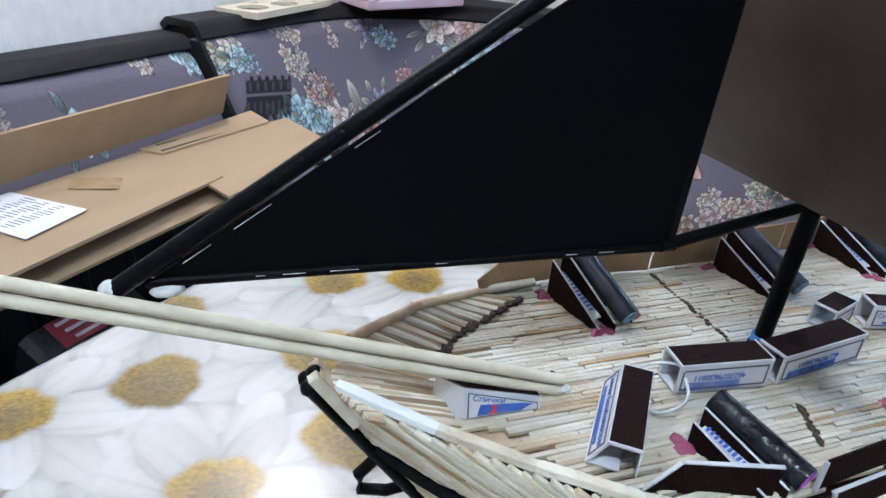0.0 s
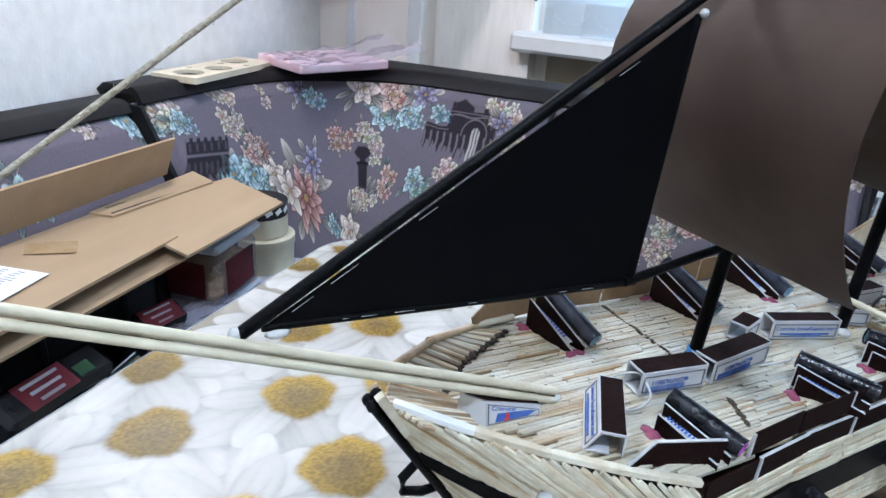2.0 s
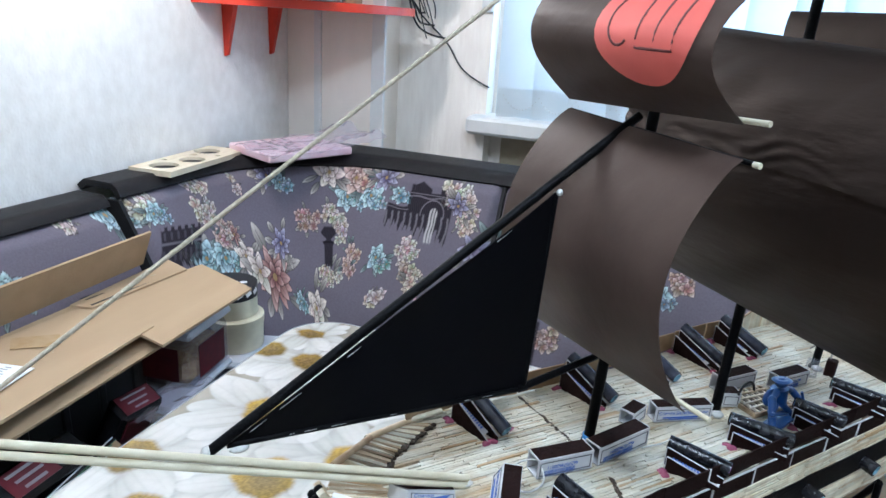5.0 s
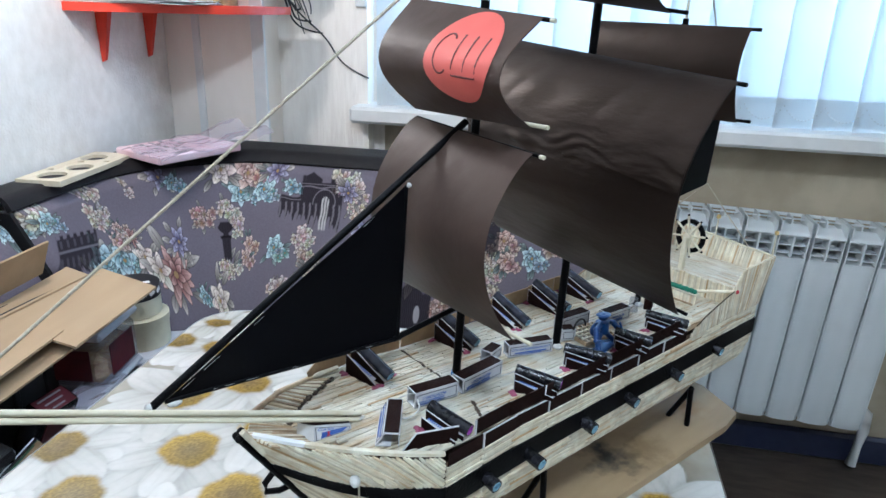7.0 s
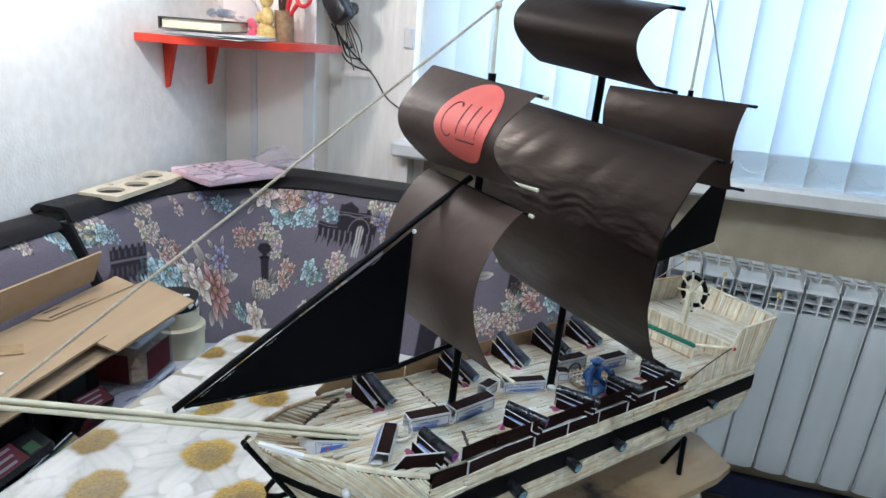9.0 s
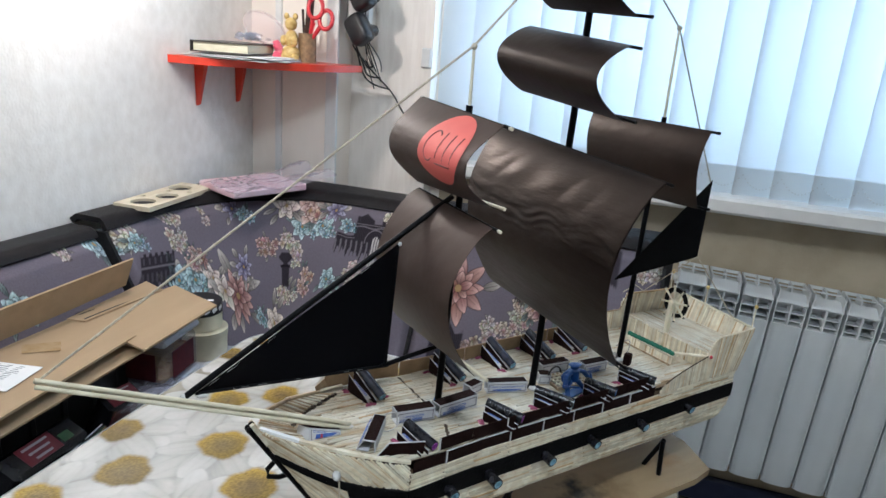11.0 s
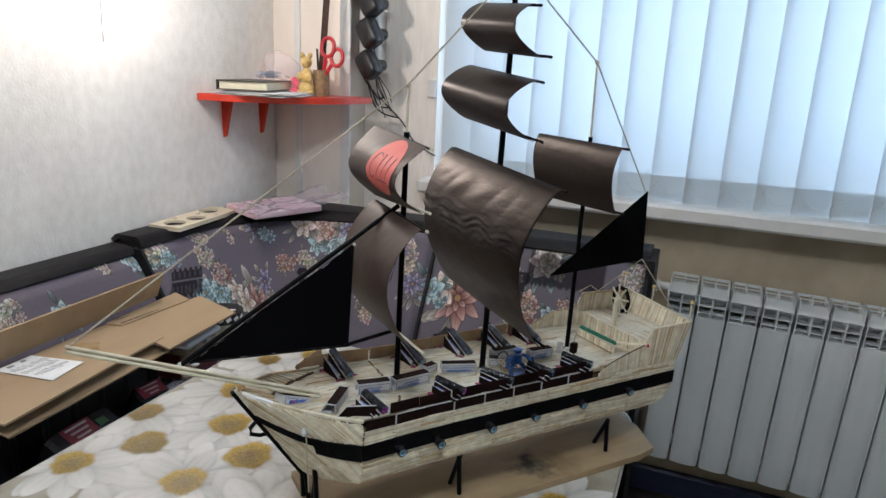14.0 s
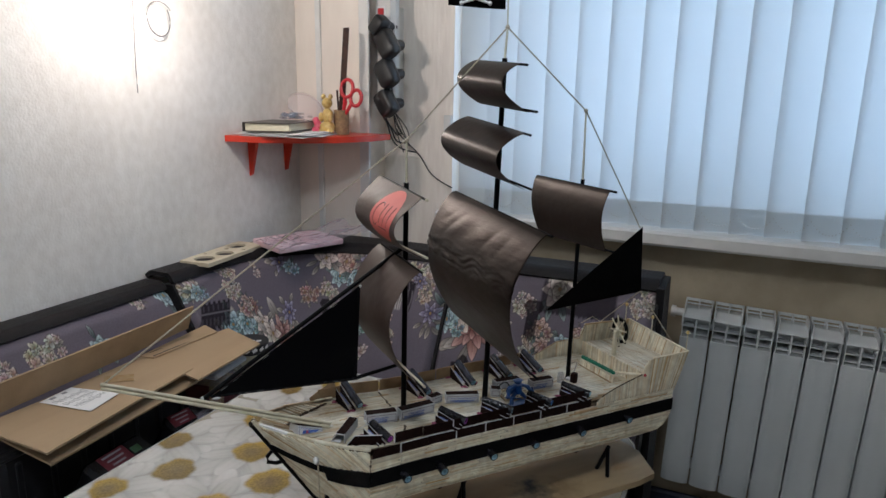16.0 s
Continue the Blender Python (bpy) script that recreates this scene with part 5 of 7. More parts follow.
u = 0.308
while u < 0.475:
    vv, top = near_v(u, 0) - 0.0012, near_rail(u)
    stick(wobble((u, vv, -0.0125), 0.0003), wobble((lean(u, top), vv, top), 0.0005), (0, -1, 0), poop)
    u += 0.0024
fr = MB()
u = 0.300
while u < 0.476:
    vv = 0.110 - max(0, (u - 0.40)) * 0.16
    top = 0.008 + 0.0195 * min(1, max(0, (u - 0.30) / 0.045)) if u < 0.396 else 0.0530 + 0.003 * (u - 0.396) / 0.08
    if 0.396 < u < 0.410:
        top = 0.0275 + 0.0255 * (1 - (1 - (u - 0.396) / 0.014) ** 2) ** 0.5
    sticks_joined(fr, (u, vv, -0.010), (lean(u, top), vv, top + rnd(-0.0006, 0.0006)), (0, -1, 0))
    u += 0.0024
tagged(part("far_side_planking", fr, MATCH, ship), kind="stuff")
v = near_v(0.47, 0) + 0.002
while v < 0.098:
    top = 0.0465 + 0.0085 * max(0, (v + 0.045) / 0.143)
    stick(wobble((0.475, v, -0.02), 0.0003), wobble((lean(0.4745, top), v, top), 0.0005), (1, 0, 0), poop)
    v += 0.0024
part("stern_rail", MB().rod((0.4975, near_v(0.47, 0), 0.0475), (0.4990, 0.098, 0.0565), 0.0016, n=6), WOODSTICK, ship)
part("quarter_rail", MB().rod((0.418, near_v(0.41, 0) - 0.0012, 0.0480), (0.497, near_v(0.47, 0), 0.0475), 0.0014, n=6), MATCH, ship)
part("quarter_rail", MB().pipe([(u_, near_v(u_, 0) - 0.0012, near_rail(u_) + 0.0006) for u_ in (0.316, 0.330, 0.345, 0.360, 0.380, 0.397)], 0.0009, 6), SEAM, ship)
part("far_rail", MB().rod((0.404, 0.109, 0.0540), (0.499, 0.098, 0.0565), 0.0016, n=6), MATCH, ship)
part("far_rail", MB().pipe([(0.300, 0.110, 0.009), (0.322, 0.110, 0.0180), (0.345, 0.110, 0.0280), (0.396, 0.110, 0.0285), (0.400, 0.1095, 0.040), (0.406, 0.109, 0.0530)], 0.0012, 6), MATCHBURNT, ship)
part("transom", MB().box((0.473, 0.020, -0.028), (0.004, 0.128, 0.050)), MATCHBURNT, ship)

# steering wheel on a post
wheel = part("steering_wheel", MB().hollow((0.4108, 0.0250, 0.0700), (0.4138, 0.0246, 0.0700), 0.0222, 0.0165, 28), BLACKWOOD, ship, "black rim steering wheel with pale spokes")
c, ax = Vector((0.4092, 0.0252, 0.0700)), Vector((0.990, -0.139, 0)).normalized()
e1, e2 = ax.cross(Vector((0, 0, 1))).normalized(), Vector((0, 0, 1))
for k in range(8):
    a = k * math.pi / 4 + 0.2
    d = e1 * math.cos(a) + e2 * math.sin(a)
    part("spoke", MB().rod(c + d * 0.002, c + d * 0.0265, 0.0015, 0.0015, 6), WOODSTICK, wheel)
    part("spoke_tip", MB().ball(c + d * 0.0270, 0.0017, 5), BLACKWOOD, wheel)
part("hub", MB().rod(c - ax * 0.006, c + ax * 0.004, 0.0044, n=12), WOODSTICK, wheel)
part("wheel_post", MB().box((0.4040, 0.0259, 0.0470), (0.0066, 0.0066, 0.046), bevel=0.001), WOODSTICK, ship)
for uu, vv, hh in ((0.491, 0.0325, 0.048), (0.494, -0.047, 0.046), (0.484, 0.093, 0.054)):
    lan = part("stern_lantern", MB().rod((uu, vv, 0.034), (uu, vv, 0.034 + hh - 0.004), 0.0010, n=6), WOODSTICK, ship)
    part("lantern_head", MB().box((uu, vv, 0.034 + hh), (0.005, 0.005, 0.0062), bevel=0.0015), GOLD, lan)
part("rail_stick", MB().rod((0.3690, -0.0170, 0.0170), (0.4010, -0.0535, 0.0215), 0.0022, 0.0022, 8), MATCH, ship, "white stick with a red head")
part("red_head", MB().ball((0.4018, -0.0545, 0.0216), 0.0028, 7), REDINK, ship)
gb = MB()
for k in range(27):
    t = k / 26
    gb.ball((0.3630 + 0.0055 * t, 0.056 - t * 0.075, 0.0165 + 0.0006 * math.sin(k * 2.4)), 0.0036, 6, (1, 0.62, 1))
part("thread_winding", gb, GREEN, ship, "bright green thread wound round a rail")
# low slatted step box in front of the stern deck
sb = MB()
for k in range(34):
    t = k / 33
    sticks_joined(sb, (0.3605 + 0.003 * t, 0.058 - t * 0.080, 0.0), (0.3610 + 0.004 * t, 0.058 - t * 0.080, 0.0145), (-1, 0, 0))
tagged(part("steps", sb, MATCH, ship), kind="stuff")
part("step_board", MB().box((0, 0, 0), (1, 1, 1), m=stick_matrix((0.3665, 0.058, 0.0138), (0.3680, -0.022, 0.0138), (0, 0, 1), 0.012, 0.0016)), MATCHDECK, ship)
part("step_sill", MB().rod((0.3588, 0.058, 0.0022), (0.3610, -0.022, 0.0022), 0.0013, n=6), MATCHBURNT, ship)

# ---- masts, yards and sails ----
def mast(name, foot, top, r, tip=None):
    foot = (foot[0], foot[1], -0.021 * (foot[0] + 0.05))
    ob = part(name, MB().rod(foot, top, r, r * 0.85, 12).rod(foot, (foot[0], foot[1], foot[2] + 0.004), r * 1.5, r * 1.3, 12), BLACKWOOD, ship, "black painted mast")
    if tip:
        part("topmast", MB().rod(top, tip, 0.0017, 0.0014, 8), WOODSTICK, ob, "thin bare wooden topmast")
        part("knot", MB().ball(tip, 0.0032, 7), STRING, ob)
    return ob


fore = mast("foremast", (0.008, 0.010, 0), (0.001, -0.014, 0.336), 0.0040, (0.002, -0.012, 0.390))
main = mast("mainmast", (0.137, 0.0, 0), (0.146, -0.008, 0.497), 0.0042, (0.150, -0.006, 0.537))
mizz = mast("mizzenmast", (0.305, 0.019, 0), (0.298, 0.004, 0.326), 0.0036, (0.292, -0.001, 0.428))
for m_, foot in ((fore, (0.008, 0.010)), (main, (0.137, 0.0)), (mizz, (0.305, 0.019))):
    part("glue_blob", MB().ball((foot[0] - 0.002, foot[1] - 0.004, 0.003 - 0.021 * (foot[0] + 0.05)), 0.0055, 7, (1, 1, 0.6)), GLUE, m_)


part("tape_ring", MB().rod((0.008, 0.010, 0.001), (0.0079, 0.0098, 0.007), 0.0048, n=14), RINGBLUE, fore, "blue tape round the mast foot")


def sail(name, u0, tl, tr, bl, br, depth, material, label, parent, crease=0.0, low=BLACKWOOD, over=0.008, swell=(0.9, 0.85)):
    """A square sail: curved paper sheet between two yards; corners are (v, w)."""
    TL, TR, BL, BR = (Vector((0, *p)) for p in (tl, tr, bl, br))

    def f(a, b):
        p = TL.lerp(TR, a).lerp(BL.lerp(BR, a), b)
        bow = math.sin(math.pi * b ** swell[0]) ** swell[1]
        seam = b - 0.36 - 0.03 * math.sin(a * 5)
        bend = seam * 20 + 1.0 * noise.noise(Vector((a * 6.0, b * 3, 9.0)))
        ridge = 0.55 - 2.0 * abs(noise.noise(Vector((a * 4.5, bend * 0.8, 3.1)))) + 0.5 * (0.5 - 2.0 * abs(noise.noise(Vector((a * 9, bend * 2.6, 7.7)))))
        folds = (0.4 - 1.6 * abs(noise.noise(Vector((a * 7 + 5 * b, b * 2.5, 4.4))))) * math.exp(-((b - 0.15) / 0.10) ** 2)
        wrinkle = crease * ((0.22 + 0.7 * abs(noise.noise(Vector((a * 4.0, 5.0, b * 4))))) * ridge * math.exp(-(seam / 0.075) ** 2) + 0.34 * folds + 0.07 * noise.noise(Vector((a * 7, b * 14, 2.0))) + 0.4 * noise.noise(Vector((a * 3, b * 3, 1.0)))) * min(1, 6 * b)
        return (u0 - depth * bow + wrinkle - 0.004, p[1] + 0.3 * wrinkle, p[2])

    ob = part(name, MB().sheet(f, 72, 90, 0.0006) if crease > 0.002 else MB().sheet(f, 36, 40, 0.0006), material, parent, label)
    for p0, p1, o, mt in ((TL, TR, over * 0.35, BLACKWOOD), (BL, BR, over, low)):
        d, o0 = (p1 - p0).normalized(), Vector((u0 + 0.0002, 0, -0.0016 if p0 is TL else 0.0016))
        y = part("yard", MB().rod(o0 + p0 - d * 0.003, o0 + p1 + d * o, 0.0016, n=8), mt, ob)
        part("yard_tip", MB().rod(o0 + p1 + d * o, o0 + p1 + d * (o + 0.004), 0.0017, n=8), low, y)
    return ob, f


sail("fore_course", -0.006, (0.056, 0.241), (-0.084, 0.234), (0.074, 0.082), (-0.080, 0.083), 0.040, BROWNPAPER, "dark brown paper lower sail", fore, 0.0015, WOODSTICK, 0.010)
up, upf = sail("fore_topsail", -0.003, (0.066, 0.336), (-0.082, 0.326), (0.060, 0.247), (-0.078, 0.251), 0.036, BROWNPAPER, "dark brown paper sail with a red paper disc", fore, 0.0014, WOODSTICK, swell=(1.05, 1.0))
course, cf = sail("main_course", 0.132, (0.098, 0.303), (-0.154, 0.285), (0.090, 0.108), (-0.137, 0.090), 0.044, BLACKPAPER, "large creased black paper mainsail", main, 0.0044, BLACKWOOD, 0.001)
sail("main_topsail", 0.140, (0.077, 0.417), (-0.082, 0.402), (0.078, 0.345), (-0.084, 0.331), 0.042, SMOOTHBLACK, "curled black paper topsail", main, 0.0006)
sail("main_topgallant", 0.147, (0.066, 0.497), (-0.056, 0.489), (0.050, 0.436), (-0.078, 0.428), 0.034, SMOOTHBLACK, "small curled black paper sail", main, 0.0004)
sail("mizzen_topsail", 0.292, (0.113, 0.320), (-0.074, 0.320), (0.096, 0.226), (-0.074, 0.231), 0.013, SMOOTHBLACK, "flat black paper mizzen sail", mizz, 0.0010)
# overlapping paper band on the mainsail
part("paper_band", MB().sheet(lambda a, b: tuple(Vector(cf(a, 0.0 + b * (0.41 + 0.012 * math.sin(a * 7)))) + Vector((-0.0016 - 0.0012 * b, 0, 0.0))), 72, 44, 0.0005), BLACKPAPER, course)

# red disc with two dark letters on the upper sail
def onsail(v, w, lift):
    a = (0.066 - v) / 0.148
    b = (0.331 - w) / 0.084
    p = Vector(upf(min(max(a, 0), 1), min(max(b, 0), 1)))
    return p + Vector((-lift, 0, 0))


DV, DB = -0.0335, 0.41
disc = MB()
dv = [onsail(DV, 0.331 - 0.084 * DB, 0.0014)]
N = 40
for ring in range(1, 9):
    for k in range(N):
        a = 6.28319 * k / N
        dv.append(onsail(DV + 0.0375 * ring / 8 * math.cos(a), 0.331 - 0.084 * (DB + 0.395 * ring / 8 * math.sin(a)), 0.0014))
disc.add(dv, [(0, 1 + (k + 1) % N, 1 + k) for k in range(N)] + [(1 + r * N + k, 1 + r * N + (k + 1) % N, 1 + (r + 1) * N + (k + 1) % N, 1 + (r + 1) * N + k) for r in range(7) for k in range(N)], True)
discob = part("red_disc", disc, REDPAPER, up, "round red paper badge")


def stroke(pts, name="letter_stroke"):
    g = MB()
    pv = [onsail(DV - x * 0.0375, 0.331 - 0.084 * (DB - y * 0.395), 0.0007) for x, y in pts]
    g.pipe(pv, 0.0011, 6)
    return g


def dense(pts, k=6):
    o = []
    for (x0, y0), (x1, y1) in zip(pts, pts[1:]):
        o += [(x0 + (x1 - x0) * i / k, y0 + (y1 - y0) * i / k) for i in range(k)]
    return o + [pts[-1]]


part("letter_c", stroke([(-0.45 + 0.26 * math.cos(a), 0.05 + 0.42 * math.sin(a)) for a in np.linspace(0.9, 5.4, 18)]), LETTERINK, discob)
sh = MB()
for poly in ([(-0.08, 0.48), (-0.08, -0.38), (0.62, -0.38), (0.62, 0.48)], [(0.27, 0.48), (0.27, -0.38)]):
    q = stroke(dense(poly))
    sh.add(q.v, q.f, True)
part("letter_sh", sh, LETTERINK, discob)

# jib with its black spars
TACK, HEAD, CLEW = Vector((-0.254, 0.006, 0.0755)), Vector((-0.061, -0.002, 0.200)), Vector((-0.066, 0.002, 0.067))
jib = part("jib", MB().sheet(lambda a, b: TACK.lerp(CLEW.lerp(HEAD, a), 0.015 + 0.985 * b) + Vector((0, 0.0015 * math.sin(b * 9 + a * 4) * b, 0)), 24, 30, 0.0007), JIB, ship, "triangular black paper jib")
part("jib_stay", MB().rod((-0.264, 0.006, 0.0735), (0.000, 0.001, 0.2440), 0.0030, 0.0030, 10), BLACKWOOD, ship, "thick black spar carrying the jib")
part("jib_foot_spar", MB().rod(TACK, CLEW + Vector((0.003, 0, 0)), 0.0017, n=8), BLACKWOOD, jib)
part("jib_leech_spar", MB().rod(CLEW, HEAD, 0.0017, n=8), BLACKWOOD, jib)
part("jib_boom", MB().rod(CLEW + Vector((-0.004, 0, 0.001)), (0.004, 0.006, 0.0765), 0.0026, n=8), BLACKWOOD, ship)
# thin pale rods imitate glints on the jib spars; the balls are dried glue
gl = MB()
for k in range(5):
    t = rnd(0, 1)
    p = TACK.lerp(HEAD, t) + Vector((0, -0.0025, -0.0006))
    gl.rod(p, p + (HEAD - TACK).normalized() * rnd(0.002, 0.014), 0.00016, 0.0001, 5)
for k in range(6):
    p = TACK.lerp(CLEW, rnd(0, 1))
    gl.rod(p + Vector((0, -0.002, 0.0008)), p + Vector((0, -0.002, 0.0008)) + (CLEW - TACK).normalized() * rnd(0.002, 0.010), 0.00016, 0.0001, 5)
gl.ball(TACK + Vector((0.006, -0.001, -0.003)), 0.0030, 8, (1.8, 1, 0.7)).ball(TACK + Vector((-0.010, 0, -0.0012)), 0.0034, 8)
gl.ball(HEAD + Vector((0.001, -0.002, 0.0005)), 0.0022, 6)
tagged(part("glint_and_glue", gl, GLUE, jib, "pale streaks for glints along the spars, and dried glue beads"), kind="stuff")

# bowsprit of three pale sticks
for dv_, dw in ((-0.0008, 0.0030), (0.0030, 0.0002), (-0.0014, -0.0026)):
    part("bowsprit_stick", MB().rod((-0.374, 0.003 + dv_, 0.1135 + dw), (-0.100 + rnd(-0.004, 0.002), 0.004 + dv_, 0.0050 + dw), 0.0020, 0.0024, 8), WOODSTICK, ship, "long pale wooden bowsprit")
part("sprit_glue", MB().ball((-0.103, 0.003, 0.003), 0.0035, 8, (1.3, 1, 0.25)), GLUE, ship)
part("wedge", MB().box((-0.105, 0.0075, 0.0055), (0.0025, 0.0035, 0.004), 20), STRIKER, ship)

# rigging cords
def cord(name, pts, r, sag=0.0, mt=STRING):
    pv = []
    for p, q in zip(pts, pts[1:]):
        p, q = Vector(p), Vector(q)
        for k in range(16):
            t = k / 16
            pv.append(p.lerp(q, t) + Vector((0, 0, -sag * 4 * t * (1 - t))))
    pv.append(Vector(pts[-1]))
    return part(name, MB().pipe(pv, r, 6), mt, ship)


cord("fore_stay", [(-0.370, 0.003, 0.116), (0.002, -0.012, 0.391), (0.150, -0.006, 0.537)], 0.0011)
fz = MB()
rs = random.Random(21)
for q in range(90):
    t = rs.random() ** 0.8
    p = Vector((-0.370, 0.003, 0.116)).lerp(Vector((0.002, -0.012, 0.391)), t)
    d = Vector((rs.gauss(0, 1), rs.gauss(0, 1), rs.gauss(0, 1))).normalized() + Vector((0.8, 0, 0.6)) * rs.choice((-1, 1))
    e = p + d * rs.uniform(0.0010, 0.0030)
    fz.pipe([p, p.lerp(e, 0.5) + Vector((0, 0, rs.uniform(-0.001, 0.001))), e], 0.00013, 3)
tagged(part("loose_fibre", fz, STRING, ship, "hairy loose fibres of the jute stay"), kind="stuff")
cord("main_stay", [(0.150, -0.006, 0.537), (0.292, -0.001, 0.428), (0.440, 0.026, 0.236)], 0.0010)
cord("back_stay", [(0.470, 0.045, 0.118), (0.497, -0.013, 0.040)], 0.0008)
cord("back_stay", [(0.470, 0.046, 0.117), (0.436, 0.104, 0.047), (0.424, 0.112, 0.056), (0.398, 0.110, 0.048)], 0.0008)
cord("bow_line", [(-0.1335, -0.0440, -0.0215), (-0.1320, -0.0450, -0.060), (-0.1290, -0.0430, -0.100)], 0.0009)
part("button", MB().ball((-0.1353, -0.0414, -0.0183), 0.0052, 9, (0.8, 1, 1)), GLUE, ship, "white bead at the bow")
part("spanker", MB().sheet(lambda a, b: Vector((0.222, -0.026, 0.136)).lerp(Vector((0.447, 0.028, 0.237)).lerp(Vector((0.476, 0.050, 0.115)), a), 0.01 + 0.99 * b), 10, 14, 0.0007), SPANKER, ship, "triangular matt black paper spanker")
flag = part("flag", MB().sheet(lambda a, b: (0.149 - 0.070 * a, 0.034 * a + 0.003 * math.sin(a * 5), 0.560 + b * 0.055 + 0.004 * a), 12, 4, 0.0006), SPANKER, ship, "black pirate flag with crossed white bones")
part("flagstaff", MB().rod((0.150, -0.006, 0.530), (0.150, -0.003, 0.622), 0.0011, n=6), WOODSTICK, ship)
for s_ in (-1, 1):
    part("flag_bone", MB().rod((0.1290, 0.0070, 0.573 - s_ * 0.006), (0.0950, 0.0235, 0.573 + s_ * 0.006), 0.0019, n=6).ball((0.1290, 0.0070, 0.573 - s_ * 0.006), 0.0032, 6).ball((0.0950, 0.0235, 0.573 + s_ * 0.006), 0.0032, 6), PAPER, flag)
part("flag_skull", MB().ball((0.1120, 0.0152, 0.594), 0.010, 8, (0.9, 0.5, 1)), PAPER, flag)

# ---- guns ----
def deck_gun(rear, muzzle, mt, lining, name="cannon", stains=((0.05, 0.0175), (0.90, 0.0130), (0.80, -0.0095))):
    """A tube on a carriage of two wedge-shaped brown card cheeks in a pink glue stain."""
    rear, muzzle = Vector(rear), Vector(muzzle)
    g = part(name, MB().hollow(rear, muzzle, 0.0054, 0.0041, 16), [mt], ship, "rolled black paper cannon on brown card wedges")
    lin = MB().hollow(rear + (muzzle - rear) * 0.02, muzzle + (muzzle - rear).normalized() * 0.0002, 0.0042, 0.0033, 16)
    part("lining", lin, lining, g)
    ax = (muzzle - rear)
    flat = Vector((ax[0], ax[1], 0)).normalized()
    across = Vector((-flat[1], flat[0], 0))
    mid = (rear + muzzle) / 2
    hi, lo = (rear, muzzle) if rear[2] > muzzle[2] else (muzzle, rear)
    if across[0] > 0:
        across = -across
    ht = max(hi[2], 0.012)
    foot = lambda k, o: Vector((hi[0], hi[1], 0)).lerp(Vector((lo[0], lo[1], 0)), k) + across * o
    for o, k0, k1, tall, end in ((0.0066, 0.02, 0.95, ht * 0.95, 0.005), (0.0150, 0.06, 0.90, ht * 0.80, 0.003), (-0.0066, 0.10, 0.92, ht * 0.55, 0.003)):
        vs = [foot(k0, o), foot(k1, o), foot(k1, o) + Vector((0, 0, end)), foot(k0, o) + Vector((0, 0, tall))]
        th = across * 0.0006
        cheek = part("cheek", MB().add([p - th for p in vs] + [p + th for p in vs], [(0, 1, 2, 3), (7, 6, 5, 4), (0, 4, 5, 1), (1, 5, 6, 2), (2, 6, 7, 3), (3, 7, 4, 0)]), STRIKER, g)
        part("white_edge", MB().rod(vs[3], vs[2], 0.0006, n=5).rod(vs[0], vs[3], 0.0006, n=5), BOXWHITE, cheek)
    slot = MB().add([foot(0.08, 0.0074) + Vector((0, 0, ht * 0.5)), foot(0.76, 0.0074) + Vector((0, 0, 0.0042)), foot(0.76, 0.0142) + Vector((0, 0, 0.0036)), foot(0.08, 0.0142) + Vector((0, 0, ht * 0.45))], [(0, 1, 2, 3)])
    part("label_floor", slot, BOXWHITE, g)
    bars = MB()
    for q in range(11):
        k = 0.14 + q * 0.05
        bars.add([foot(k, 0.0090) + Vector((0, 0, 0.0008 + ht * 0.49 * (0.90 - k) / 0.82 + 0.0022)), foot(k + 0.03, 0.0090) + Vector((0, 0, 0.0008 + ht * 0.49 * (0.87 - k) / 0.82 + 0.0022)), foot(k + 0.03, 0.0118) + Vector((0, 0, 0.0008 + ht * 0.47 * (0.87 - k) / 0.82 + 0.0022)), foot(k, 0.0118) + Vector((0, 0, 0.0008 + ht * 0.47 * (0.90 - k) / 0.82 + 0.0022))], [(0, 1, 2, 3)])
    part("blue_lettering", bars, BLUEINK, g)
    for k, o in stains:
        c0, n0, ph = foot(k, o), 22, rnd(0, 6.28)
        rim_ = []
        for q in range(n0):
            t = 6.28319 * q / n0
            r = 0.0046 * (1 + 0.30 * math.sin(2 * t + ph) + 0.20 * math.sin(3 * t - 2 * ph) + 0.12 * math.sin(7 * t + ph))
            rim_.append((c0[0] + 1.15 * r * math.cos(t), c0[1] + r * math.sin(t)))
        st = MB().add([(c0[0], c0[1], 0.0034)] + [(c0[0] + (x - c0[0]) * 0.6, c0[1] + (y - c0[1]) * 0.6, 0.0028) for x, y in rim_] + [(x, y, 0.0012) for x, y in rim_],
                      [(0, 1 + q, 1 + (q + 1) % n0) for q in range(n0)] + [(1 + q, 1 + n0 + q, 1 + n0 + (q + 1) % n0, 1 + (q + 1) % n0) for q in range(n0)], True)
        part("glue_stain", st, GLUEPINK, g)
    return g


